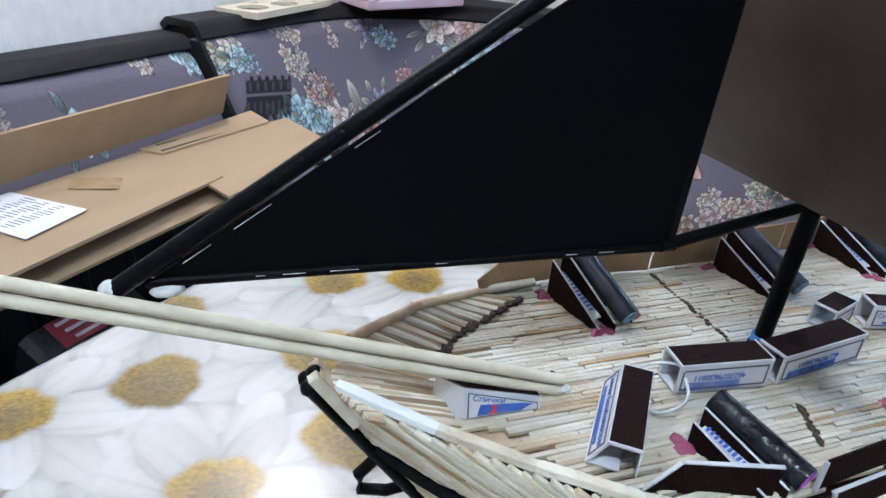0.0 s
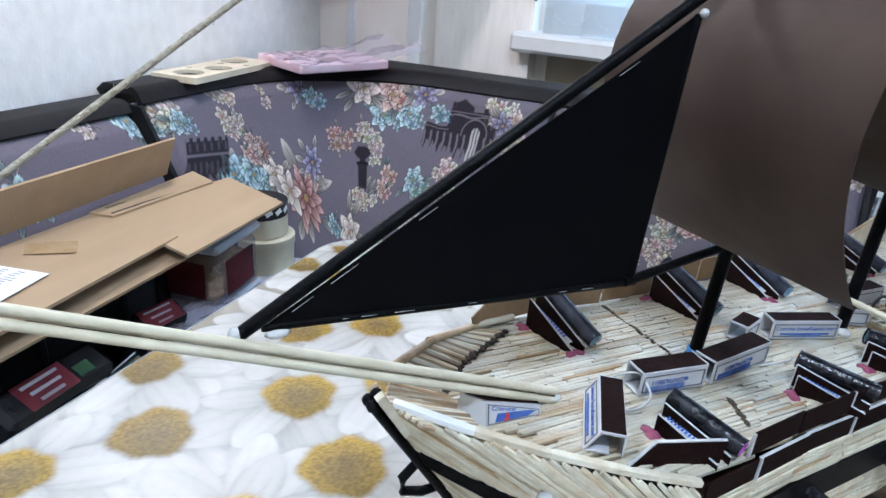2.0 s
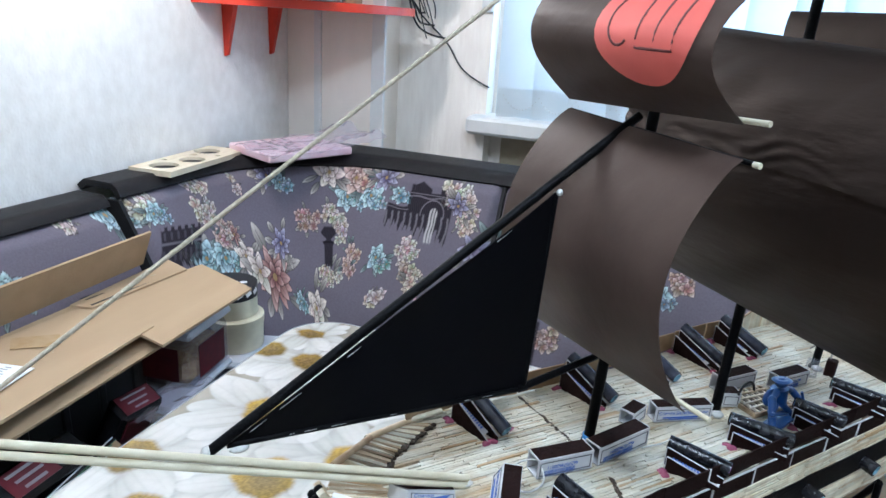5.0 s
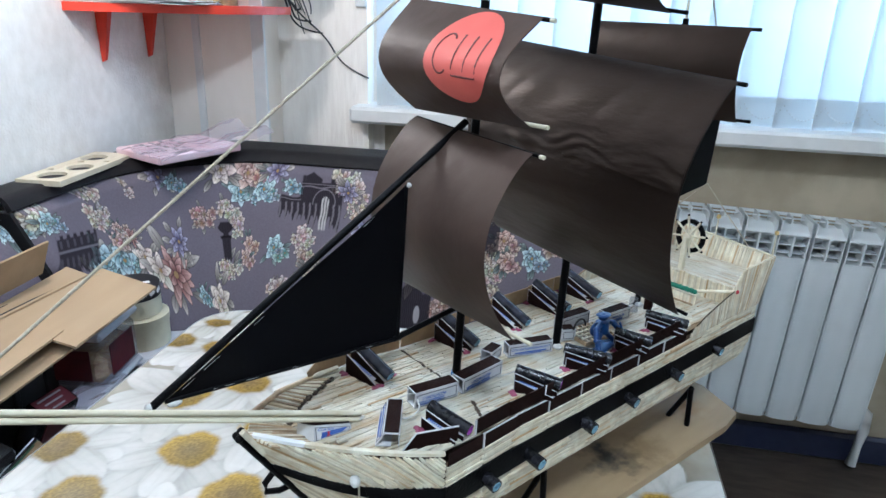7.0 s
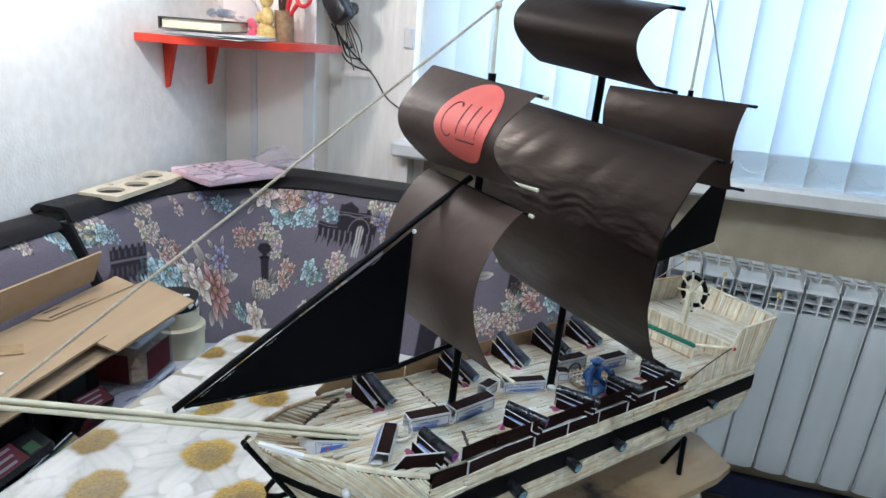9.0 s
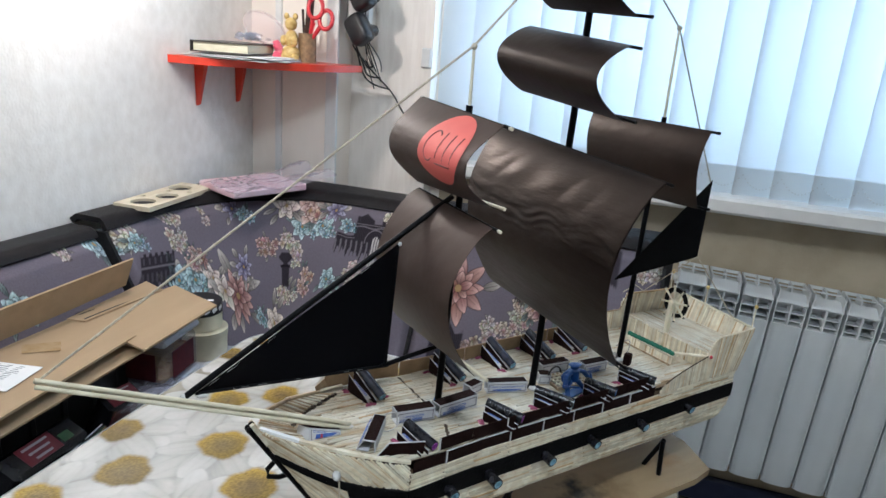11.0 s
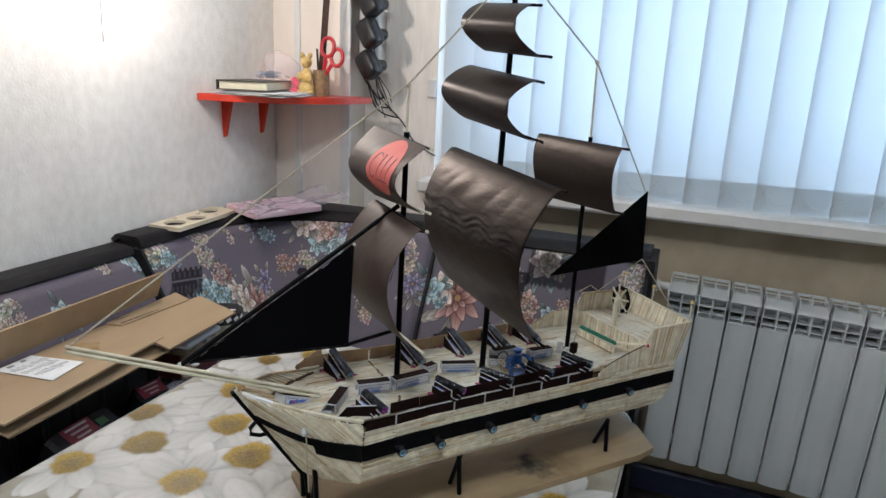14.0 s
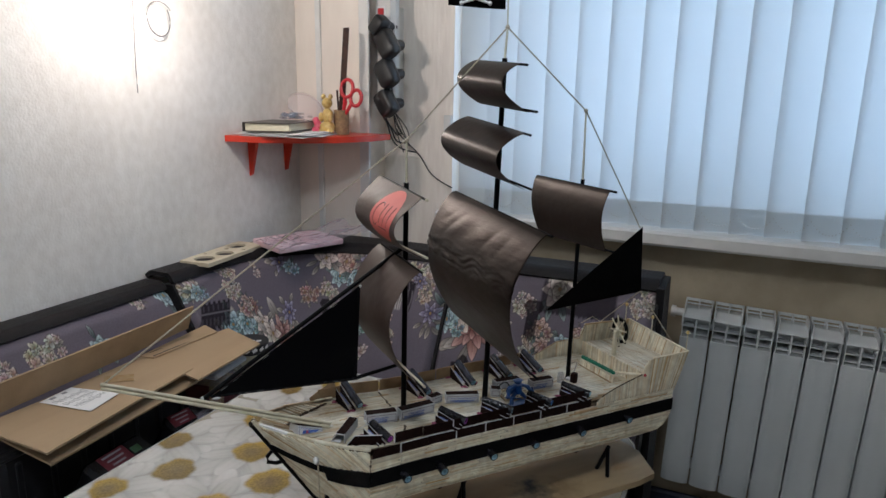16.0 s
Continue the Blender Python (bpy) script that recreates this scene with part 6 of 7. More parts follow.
for rear, muz, lin in (((-0.0550, -0.0310, 0.0150), (-0.0440, -0.0700, 0.0080), RINGPURPLE), ((0.0475, -0.0295, 0.0160), (0.0703, -0.0660, 0.0100), RINGPURPLE), ((0.1190, -0.0260, 0.0160), (0.1490, -0.0615, 0.0100), RING),
                       ((0.1950, -0.0300, 0.0150), (0.2164, -0.0622, 0.0100), RINGBLUE), ((0.2640, -0.0205, 0.0145), (0.2895, -0.0594, 0.0095), RING)):
    deck_gun(rear, muz, TUBE, lin, stains=((0.05, 0.0175), (0.25, -0.0095)))
for near, far in (((-0.0485, 0.0370, 0.0080), (-0.0590, 0.0810, 0.0275)), ((0.0625, 0.0415, 0.0080), (0.0530, 0.0880, 0.0260)), ((0.1430, 0.0470, 0.0080), (0.1400, 0.0970, 0.0240)), ((0.2115, 0.0482, 0.0080), (0.2090, 0.1010, 0.0230)), ((0.2735, 0.0528, 0.0080), (0.2706, 0.1030, 0.0230))):
    deck_gun(far, near, TUBEBLUE, RING)
for u, v in ((-0.0240, -0.0860), (0.0290, -0.0880), (0.1110, -0.0805), (0.1850, -0.0760), (0.2730, -0.0720), (0.3700, -0.0655)):
    p1 = Vector((u, v, -0.0465))
    p0 = Vector((u - 0.001, near_v(u, -0.05) + 0.006, -0.0430))
    hg = part("hull_cannon", MB().hollow(p0, p1, 0.0062, 0.0046, 14), TUBE, ship, "short black cannon through the hull")
    part("lining", MB().hollow(p0, p1 + Vector((0, -0.0003, 0)), 0.0047, 0.0036, 14), RING, hg)


# ---- matchbox crates on the deck ----
def crate(p0, p1, width=0.0155, height=0.016, label="empty matchbox sleeve with brown striker top", text=True, slant=0.0):
    """An open matchbox sleeve lying from p0 to p1 (front lower edge), its depth to the left of that line."""
    a, b = Vector((*p0, 0.002)), Vector((*p1, 0.002))
    d = (b - a).normalized()
    back = Vector((-d[1], d[0], 0))
    length = (b - a).length
    m = Matrix((d, back, Vector((0, 0, 1)))).transposed().to_4x4()
    m.translation = a
    t = 0.0008
    face = m @ pose(0, 0, 0, -math.degrees(math.atan2(slant, height)), 0, 0)
    tall = math.hypot(slant, height)
    g = part("matchbox_sleeve", MB().box((length / 2, width / 2, t / 2), (length, width, t)).box((length / 2, t / 2, tall / 2), (length, t, tall), m=pose(0, 0, 0, -math.degrees(math.atan2(slant, height)), 0, 0) @ Matrix.Translation((length / 2, t / 2, tall / 2))).box((length / 2, width + slant - t / 2, height / 2), (length, t, height)), BOXWHITE, ship, label, m)
    mid = width / 2 + slant
    part("striker_top", MB().box((length / 2, mid, height + 0.0004), (length - 0.001, width - 0.0008, 0.0010)), STRIKER, g)
    part("white_edge", MB().box((length / 2, slant + 0.0003, height), (length, 0.0010, 0.0014)).box((0.0004, mid, height + 0.0004), (0.0008, width, 0.0012)).box((length - 0.0004, mid, height + 0.0004), (0.0008, width, 0.0012)), BOXWHITE, g)
    tilt_m = pose(0, 0, 0, -math.degrees(math.atan2(slant, height)), 0, 0)
    height = tall
    fr = MB()
    for x0, z0, x1, z1 in ((0.002, 0.0022, length - 0.002, 0.0022), (0.002, height - 0.0022, length - 0.002, height - 0.0022), (0.002, 0.0022, 0.002, height - 0.0022), (length - 0.002, 0.0022, length - 0.002, height - 0.0022)):
        fr.box(((x0 + x1) / 2, -0.0002, (z0 + z1) / 2), (abs(x1 - x0) + 0.0006, 0.0003, abs(z1 - z0) + 0.0006))
    part("printed_border", fr, INK, g, loc=tilt_m)
    pb = MB()
    if text == "bars":
        for k in range(int(length * 0.60 / 0.0011)):
            pb.box((length * 0.10 + k * 0.0011, -0.0002, height * 0.24), (rnd(0.0003, 0.0007), 0.0003, height * 0.30))
        letters("4627079630011", height * 0.30, tilt_m @ pose(length * 0.44, -0.0003, height * 0.56, 90, 0, 0) @ pose(0, 0, 0, 0, 0, 180), BLUEINK, g, "printed_digits", min(1.0, length * 0.66 / (height * 0.30 * 7.6)))
    elif text:
        pb.box((length / 2, -0.0002, height * 0.30), (length * 0.72, 0.0003, height * 0.10)).box((length / 2, -0.0002, height * 0.18), (length * 0.5, 0.0003, height * 0.06))
        letters("Спички Балабановские", height * 0.30, tilt_m @ pose(length / 2, -0.0003, height * 0.60, 90, 0, 0), BLUEINK, g, "label_text", min(1.0, length * 0.84 / (height * 0.30 * 10.4)))
    if pb.v:
        part("printed_line", pb, BLUEINK, g, loc=tilt_m)
    return g


crate((-0.0565, -0.0115), (-0.0123, -0.0168), 0.0140, 0.0140, text="bars")
crate((-0.0068, -0.0172), (0.0475, -0.0112), 0.0140, 0.0140, text="bars")
crate((0.0530, 0.0100), (0.0735, 0.0165), 0.012, 0.011, text=False)
crate((0.0755, 0.0085), (0.1235, -0.0068), 0.0120, 0.0130)
crate((-0.0825, 0.0030), (-0.1138, -0.0362), 0.0125, 0.0115, slant=0.0065)
crate((0.1680, 0.0190), (0.2115, 0.0172), 0.013, 0.014, text=False)
crate((0.222, 0.0000), (0.262, -0.0010), 0.013, 0.014, text="bars")
crate((0.1500, 0.004), (0.1640, -0.003), 0.013, 0.012, text=False)

# wedge-cut matchbox in the bow with a blue and red label
wm = Matrix.Translation((-0.1490, -0.0030, 0.001)) @ pose(0, 0, 0, 0, 0, -3) @ Matrix.Diagonal((1, 1.15, 0.74, 1))
wedge = part("wedge_cut_box", MB().add([(0, 0, 0), (0.033, 0, 0), (0.033, 0.008, 0), (-0.010, 0.011, 0), (0.0005, 0.003, 0.0165), (0.033, 0.0018, 0.0060), (0.033, 0.008, 0.0060), (-0.008, 0.012, 0.0165)],
             [(3, 2, 1, 0), (0, 1, 5, 4), (1, 2, 6, 5), (2, 3, 7, 6), (3, 0, 4, 7), (4, 5, 6, 7)]), BOXWHITE, ship, "matchbox cut to a wedge with a blue and red label", wm)
lm = Matrix.Translation((0.0, -0.0005, 0.0)) @ pose(0, 0, 0, 79, 0, 0)
part("printed_border", MB().plate([(0.0015, 0.0010), (0.0315, 0.0010), (0.0315, 0.0046), (0.0020, 0.0150)], 0, 0.0002, lm), INK, wedge)
part("label_ground", MB().plate([(0.0020, 0.0014), (0.0310, 0.0014), (0.0310, 0.0043), (0.0025, 0.0143)], 0.0002, 0.0004, lm), BOXWHITE, wedge)
part("blue_panel", MB().plate([(0.0055, 0.0020), (0.0240, 0.0020), (0.0290, 0.0048), (0.0250, 0.0058), (0.0070, 0.0078)], 0.0004, 0.0006, lm), BLUEINK, wedge)
part("red_figure", MB().plate([(0.0100, 0.0022), (0.0140, 0.0022), (0.0128, 0.0044), (0.0140, 0.0062), (0.0112, 0.0072), (0.0118, 0.0046)], 0.0006, 0.0008, lm), REDINK, wedge)
letters("Спички", 0.0042, lm @ pose(0.0105, 0.0100, 0.0005, 0, 0, -16), BLUEINK, wedge, "label_text", 0.95)
part("brown_top", MB().add([(0.0012, 0.0036, 0.0169), (0.033, 0.0022, 0.0064), (0.033, 0.0078, 0.0064), (-0.007, 0.0116, 0.0169)], [(0, 1, 2, 3)]), STRIKER, wedge)
part("brown_back", MB().add([(0.006, 0.0088, 0.004), (0.034, 0.0070, 0.003), (0.034, 0.0082, 0.0150), (0.006, 0.0100, 0.0195), (0.006, 0.0098, 0.004), (0.034, 0.0080, 0.003), (0.034, 0.0092, 0.0150), (0.006, 0.0110, 0.0195)], [(0, 1, 2, 3), (7, 6, 5, 4), (3, 2, 6, 7), (1, 5, 6, 2), (0, 3, 7, 4)]), STRIKER, wedge)
# loops of clear line by the crates
part("wire_loop", MB().pipe([(-0.070 + 0.011 * math.cos(a) * (1 + 0.2 * math.sin(3 * a)) + 0.004, -0.012 + 0.013 * math.sin(a), 0.002 + 0.006 * (1 + math.cos(a))) for a in np.linspace(0, 6.0, 28)], 0.0007, 5), GLUE, ship)
part("wire_loop", MB().pipe([(0.040 + 0.03 * t, -0.013 - 0.006 * math.sin(t * 3.1), 0.002 + 0.004 * math.sin(t * 3.1)) for t in np.linspace(0, 1, 12)], 0.0007, 5), GLUE, ship)
# open hatch grating of pale sticks
gm = Matrix.Translation((0.186, -0.004, 0.002)) @ pose(0, 0, 0, 0, 0, -4)
grate = part("hatch_grating", MB().box((0, -0.0165, 0.002), (0.046, 0.002, 0.004)).box((0, 0.0165, 0.002), (0.046, 0.002, 0.004)).box((-0.022, 0, 0.002), (0.002, 0.031, 0.004)).box((0.022, 0, 0.002), (0.002, 0.031, 0.004)), MATCHBURNT, ship, "wooden lattice hatch grating", gm)
for k in range(6):
    part("bar", MB().box((-0.0165 + k * 0.0066, 0, 0.0035), (0.0018, 0.032, 0.0018)), MATCH, grate)
for k in range(4):
    part("bar", MB().box((0, -0.010 + k * 0.0066, 0.0048), (0.042, 0.0018, 0.0016)), MATCH, grate)
# dark plate on the deck imitates the shaded opening under the bars
part("hatch_shade_plate", MB().box((0, 0, 0.0012), (0.042, 0.030, 0.0008)), SEAM, grate)
part("chest", MB().box((0.306, 0.004, 0.0085), (0.010, 0.009, 0.017), 20, bevel=0.001), STRIKER, ship, "small brown card chest by the mizzenmast")
part("chest_handle", MB().pipe([(0.306 + 0.012 * math.sin(t), 0.006 + 0.022 * t / 3.1, 0.017 + 0.012 * math.sin(t)) for t in np.linspace(0, 3.1, 14)], 0.0008, 5), WIRE, ship)
part("clear_cap", MB().rod((0.284, 0.010, 0.002), (0.284, 0.010, 0.018), 0.006, 0.005, 12), CLEAR, ship)

# stand legs in splayed pairs
for u, s_ in ((0.341, -1), (0.341, 1), (0.077, -1), (0.077, 1), (-0.118, -1), (-0.118, 1)):
    v0 = VC + s_ * (0.054 if u > 0 else 0.030)
    top = (-0.104 if u > 0.2 else -0.097) if u > 0 else -0.080
    for dv2 in (0.001, -0.026):
        part("stand_leg", MB().rod((u + 0.002 * (dv2 < 0), v0, top), (u + 0.003, v0 + s_ * dv2, -0.1575), 0.0034, n=8), BLACKWOOD, ship)

# plywood base board and the toy figure on deck
board = thing("base_board", "stained plywood board with clipped corners under the ship", "board", SHIP)
part("panel", MB().plate([(-0.115, -0.080), (0.385, -0.082), (0.4230, -0.075), (0.4480, -0.010), (0.4400, 0.060), (0.405, 0.100), (-0.115, 0.095)], -0.1675, -0.1575), BOARD, board)
fig = MB()
B = Vector((0, 0, 0))
TOYRODS = (((-0.017, -0.004, 0.0), (-0.012, 0.0, 0.012)), ((-0.012, 0.0, 0.012), (-0.003, 0.0, 0.020)), ((0.014, -0.006, 0.0), (0.010, 0.0, 0.010)), ((0.010, 0.0, 0.010), (0.003, 0.0, 0.020)),
         ((-0.004, 0.0, 0.032), (-0.018, -0.002, 0.030)), ((-0.018, -0.002, 0.030), (-0.025, -0.006, 0.018)), ((0.005, 0.0, 0.032), (0.016, -0.003, 0.026)), ((0.016, -0.003, 0.026), (0.020, -0.010, 0.014)))
for p, q in TOYRODS:
    fig.rod(B + Vector(p), B + Vector(q), 0.0034, 0.0030, 9).ball(B + Vector(q), 0.0034, 7)
fig.rod(B + Vector((0, 0, 0.017)), B + Vector((-0.001, 0, 0.034)), 0.0062, 0.0076, 10).ball(B + Vector((0, -0.001, 0.040)), 0.0056, 9, (1.1, 1, 1)).rod(B + Vector((0, -0.001, 0.043)), B + Vector((0, -0.001, 0.0445)), 0.0085, 0.0060, 10)
fig.ball(B + Vector((-0.010, 0.003, 0.026)), 0.0100, 8, (1.1, 0.45, 0.9)).rod(B + Vector((-0.030, -0.008, 0.021)), B + Vector((-0.004, -0.010, 0.010)), 0.0018, 0.0014, 6).rod(B + Vector((0.018, -0.011, 0.026)), B + Vector((0.024, -0.013, 0.001)), 0.0013, 0.0013, 6)
fig.box(B + Vector((-0.002, -0.003, -0.0008)), (0.040, 0.016, 0.002), bevel=0.0005)
tagged(part("toy_figure", fig, BLUETOY, loc=SHIP @ TILT @ Matrix.Translation((0.180, -0.028, 0.0030)) @ pose(0, 0, 0, -8, 0, 12) @ Matrix.Diagonal((1.05, 0.95, 0.78, 1))), "dark blue plastic toy figure standing on the ship deck", "toy figure")
part("black_hoop", MB().pipe([(0.168 + 0.010 * math.cos(a), -0.004, 0.014 + 0.012 * math.sin(a)) for a in np.linspace(0.2, 3.0, 14)], 0.0011, 6), BLACKPLASTIC, ship)

RIGGING = ("foremast", "mainmast", "mizzenmast", "jib", "jib_stay", "jib_boom", "fore_stay", "loose_fibre", "main_stay", "back_stay", "spanker", "flag", "flagstaff", "stand_leg", "bowsprit_stick")
for ob in ship.children:
    if ob.name.split(".")[0] not in RIGGING:
        ob.matrix_basis = TILT @ ob.matrix_basis

# ---- sofa clutter ----
# added black ribbed box: stands in for the deep shade under the carton flaps
gap_box = thing("gap_filler_box", "ribbed black box added to fill the shaded gap under the carton", "crate")
part("wall", MB().box((-0.76, 0.45, 0.60), (0.20, 0.44, 0.27), bevel=0.01), BLACKPLASTIC, gap_box)
part("rim", MB().box((-0.76, 0.45, 0.727), (0.212, 0.452, 0.014), bevel=0.005), BLACKPLASTIC, gap_box)
for q in range(7):
    part("rib", MB().box((-0.659, 0.26 + q * 0.063, 0.60), (0.006, 0.012, 0.22), bevel=0.002), BLACKPLASTIC, gap_box)
CRIMSON = mat("crimson_label", (0.12, 0.012, 0.019), 0.35, (0.08, 0.009, 0.014), 60)
carton = thing("cardboard_carton", "opened brown cardboard carton with raised flaps on the sofa", "carton")


def panel(name, corners, thick, material, parent, nu=6, sagging=0.0):
    a, b, c, d = (Vector(p) for p in corners)
    return part(name, MB().sheet(lambda s, t: a.lerp(b, s).lerp(d.lerp(c, s), t) + Vector((0, 0, -sagging * 4 * s * (1 - s))), nu, 8, thick), material, parent)


panel("inner_flap", [(-0.553, 0.250, 0.738), (-0.570, 0.605, 0.742), (-0.70, 0.605, 0.756), (-0.70, 0.250, 0.756)], 0.004, CARDIN, carton)
panel("top_flap", [(-0.548, 0.242, 0.765), (-0.588, 0.612, 0.766), (-0.722, 0.612, 0.768), (-0.735, 0.242, 0.768)], 0.004, CARD, carton)
panel("far_flap", [(-0.540, 0.577, 0.7625), (-0.553, 0.795, 0.7655), (-0.690, 0.838, 0.7685), (-0.722, 0.6125, 0.768)], 0.004, CARD, carton)
panel("tuck_flap", [(-0.700, 0.610, 0.771), (-0.690, 0.800, 0.772), (-0.745, 0.815, 0.775), (-0.732, 0.600, 0.773)], 0.0035, CARD, carton)
# the raised flap's shade is put into its darker cardboard colour
panel("raised_flap", [(-0.742, 0.200, 0.772), (-0.748, 0.760, 0.786), (-0.722, 0.758, 0.848), (-0.722, 0.200, 0.838)], 0.004, CARDIN, carton)
panel("back_flap", [(-0.746, 0.200, 0.758), (-0.752, 0.765, 0.762), (-0.690, 0.800, 0.760), (-0.700, 0.230, 0.757)], 0.004, CARDIN, carton)
# nothing is cut: dark strips on the flap imitate shade inside its slots
part("slot", MB().box((-0.7035, 0.690, 0.7732), (0.0035, 0.150, 0.0010), -3).box((-0.731, 0.640, 0.7742), (0.012, 0.034, 0.0010), -4), DARKGAP, carton, "dark strips for the shade inside the cut slots")
part("tape", MB().plate([(-0.690, 0.470), (-0.645, 0.505), (-0.672, 0.530), (-0.716, 0.492)], 0.7705, 0.7712), TAPE, carton, "strip of brown packing tape")
label = part("paper_label", MB().plate([(-0.724, 0.354), (-0.730, 0.426), (-0.622, 0.450), (-0.606, 0.372)], 0.7705, 0.7712), PAPER, carton, "white printed paper label")
lb = MB()
rs = random.Random(3)
for k in range(13):
    y = 0.380 + k * 0.0052
    for x in (-0.700, -0.678, -0.656):
        lb.box((x + 0.006 + rs.uniform(-0.003, 0.003), y - 0.010 + (x + 0.678) * 0.2, 0.7714), (rs.uniform(0.008, 0.019), 0.0012, 0.0004), 11)
lb.box((-0.716, 0.376, 0.7714), (0.008, 0.012, 0.0004)).box((-0.718, 0.402, 0.7714), (0.008, 0.010, 0.0004))
tagged(part("label_print", lb, PALEINK, label), kind="stuff")


def tub(at, size, turn, label, lid=True, fill=STRAW):
    t = thing("plastic_tub", label, "tub", pose(*at, 0, 0, turn))
    w, d, h = size
    part("wall", MB().box((0, 0, h / 2), (w, d, h), bevel=0.012), CLEAR, t)
    part("contents", MB().box((0, 0, h * 0.36), (w * 0.92, d * 0.92, h * 0.64), bevel=0.015), fill, t)
    part("sticker", MB().box((0, -d / 2 - 0.001, h * 0.5), (w * 0.62, 0.001, h * 0.62)).box((w / 2 + 0.001, 0, h * 0.5), (0.001, d * 0.62, h * 0.62)), LABELRED, t)
    if lid:
        part("lid", MB().box((0, 0, h + 0.006), (w * 1.06, d * 1.06, 0.014), bevel=0.005), GREYBOX, t)
    return t


tub((-0.655, 0.700, 0.462), (0.13, 0.17, 0.152), 8, "clear plastic tub with a bluish lid under another tub")
tub((-0.640, 0.720, 0.6285), (0.110, 0.120, 0.090), 8, "clear plastic tub of brown shavings under the carton flap")
tub((-0.655, 0.905, 0.462), (0.13, 0.12, 0.106), 22, "lidded clear tub of shavings under round boxes")
reel = thing("cardboard_reel", "stack of two round cream cardboard boxes on a tub", "round box")
part("lower_box", MB().rod((-0.682, 0.915, 0.5825), (-0.682, 0.915, 0.645), 0.052, 0.053, 32).rod((-0.682, 0.915, 0.631), (-0.682, 0.915, 0.646), 0.0545, 0.0545, 32), CREAM, reel)
part("upper_box", MB().rod((-0.692, 0.918, 0.6465), (-0.694, 0.918, 0.705), 0.049, 0.050, 32), CREAM, reel)
part("printed_lid", MB().rod((-0.694, 0.918, 0.684), (-0.694, 0.918, 0.7075), 0.0518, 0.0512, 32), BLACKPLASTIC, reel, "black lid with white capsules")
for k in range(4):
    part("white_mark", MB().box((-0.718 + 0.016 * k, 0.905 + 0.008 * k, 0.7080), (0.013, 0.010, 0.0010), 40, bevel=0.0004), PAPER, reel)
for k in range(6):
    a = math.radians(-100 + 22 * k)
    part("white_mark", MB().box((0, 0, 0), (0.0016, 0.013, 0.009), m=pose(-0.694 + 0.0514 * math.cos(a), 0.918 + 0.0514 * math.sin(a), 0.6965, 0, 0, math.degrees(a)) @ pose(0, 0, 0, 28, 0, 0), bevel=0.0006), PAPER, reel)
pk = thing("wrapped_packet", "black packet with red and green print in the dark gap", "packet", pose(-0.615, 0.400, 0.600, 0, 28, 4))
part("body", MB().box((0, 0, 0), (0.05, 0.14, 0.16), bevel=0.008), DARKPACK, pk)
part("red_print", MB().box((0.0256, 0.0, 0.01), (0.001, 0.085, 0.07)).box((0, -0.012, 0.0806), (0.036, 0.062, 0.001)), CRIMSON, pk)
part("green_patch", MB().box((0.006, 0.034, 0.0807), (0.016, 0.020, 0.001)), GREENINK, pk)
for q in range(3):
    part("pale_bar", MB().box((-0.011 + q * 0.011, -0.012, 0.0814), (0.004, 0.046 - 0.008 * q, 0.0006)), PALEINK, pk)
part("green_print", MB().box((0.0257, 0.052, -0.005), (0.001, 0.018, 0.04)), GREENINK, pk)
pbm = MB()
for k in range(3):
    for q in range(4):
        pbm.box((0.0266, -0.028 + q * 0.017, 0.030 - k * 0.017), (0.0008, 0.012, 0.009))
part("pale_print", pbm, PAPER, pk)
pk2 = thing("wrapped_packet", "black packet with a red label leaning by the tubs", "packet", pose(-0.632, 0.580, 0.600, 0, 30, -6))
part("body", MB().box((0, 0, 0), (0.04, 0.07, 0.15), bevel=0.006), DARKPACK, pk2)
part("red_print", MB().box((0.0206, 0, 0.03), (0.001, 0.05, 0.06)).box((0, 0, 0.0756), (0.032, 0.056, 0.001)), CRIMSON, pk2)
for q in range(3):
    part("pale_bar", MB().box((-0.010 + q * 0.010, 0, 0.0763), (0.003, 0.042 - 0.01 * q, 0.0006)), PALEINK, pk2)
tagged(part("cardboard_offcut", MB().box((0, 0, 0), (0.150, 0.20, 0.006), m=pose(-0.500, 0.425, 0.600, 0, 32, 8), bevel=0.002), CARDEDGE), "brown cardboard offcut leaning against the table", "offcut")
pk3 = thing("flat_box", "flat black box with green and white edges in the gap", "box", pose(-0.585, 0.405, 0.590, 0, 30, 12))
part("body", MB().box((0, 0, 0), (0.012, 0.22, 0.12), bevel=0.002), DARKPACK, pk3)
part("green_edge", MB().box((0.0035, 0, 0.0604), (0.003, 0.21, 0.0012)), GREENINK, pk3)
part("white_edge", MB().box((-0.003, 0, 0.0604), (0.0016, 0.21, 0.0012)), BOXWHITE, pk3)
tagged(part("pale_storage_box", MB().box((-0.56, 0.10, 0.58), (0.22, 0.20, 0.22), 6, bevel=0.012), GREYBOX), "pale grey plastic storage box on the sofa seat", "storage box")
film = MB().sheet(lambda a, b: (-0.53 - a * 0.10, 0.56 + b * 0.13, 0.648 + 0.018 * noise.noise(Vector((a * 5, b * 5, 2))) - 0.05 * (a - 0.3) ** 2), 26, 26, 0.0005)
tagged(part("plastic_bag", film, FILM), "crumpled clear plastic bag on the tubs", "plastic bag")

# board with round holes on the sofa ledge
hb = thing("holed_board", "pale plywood strip with round holes on the sofa ledge", "board", pose(-0.877, 1.045, 0.8945, 0, 0, 5))
BW, BL = 0.094, 0.262
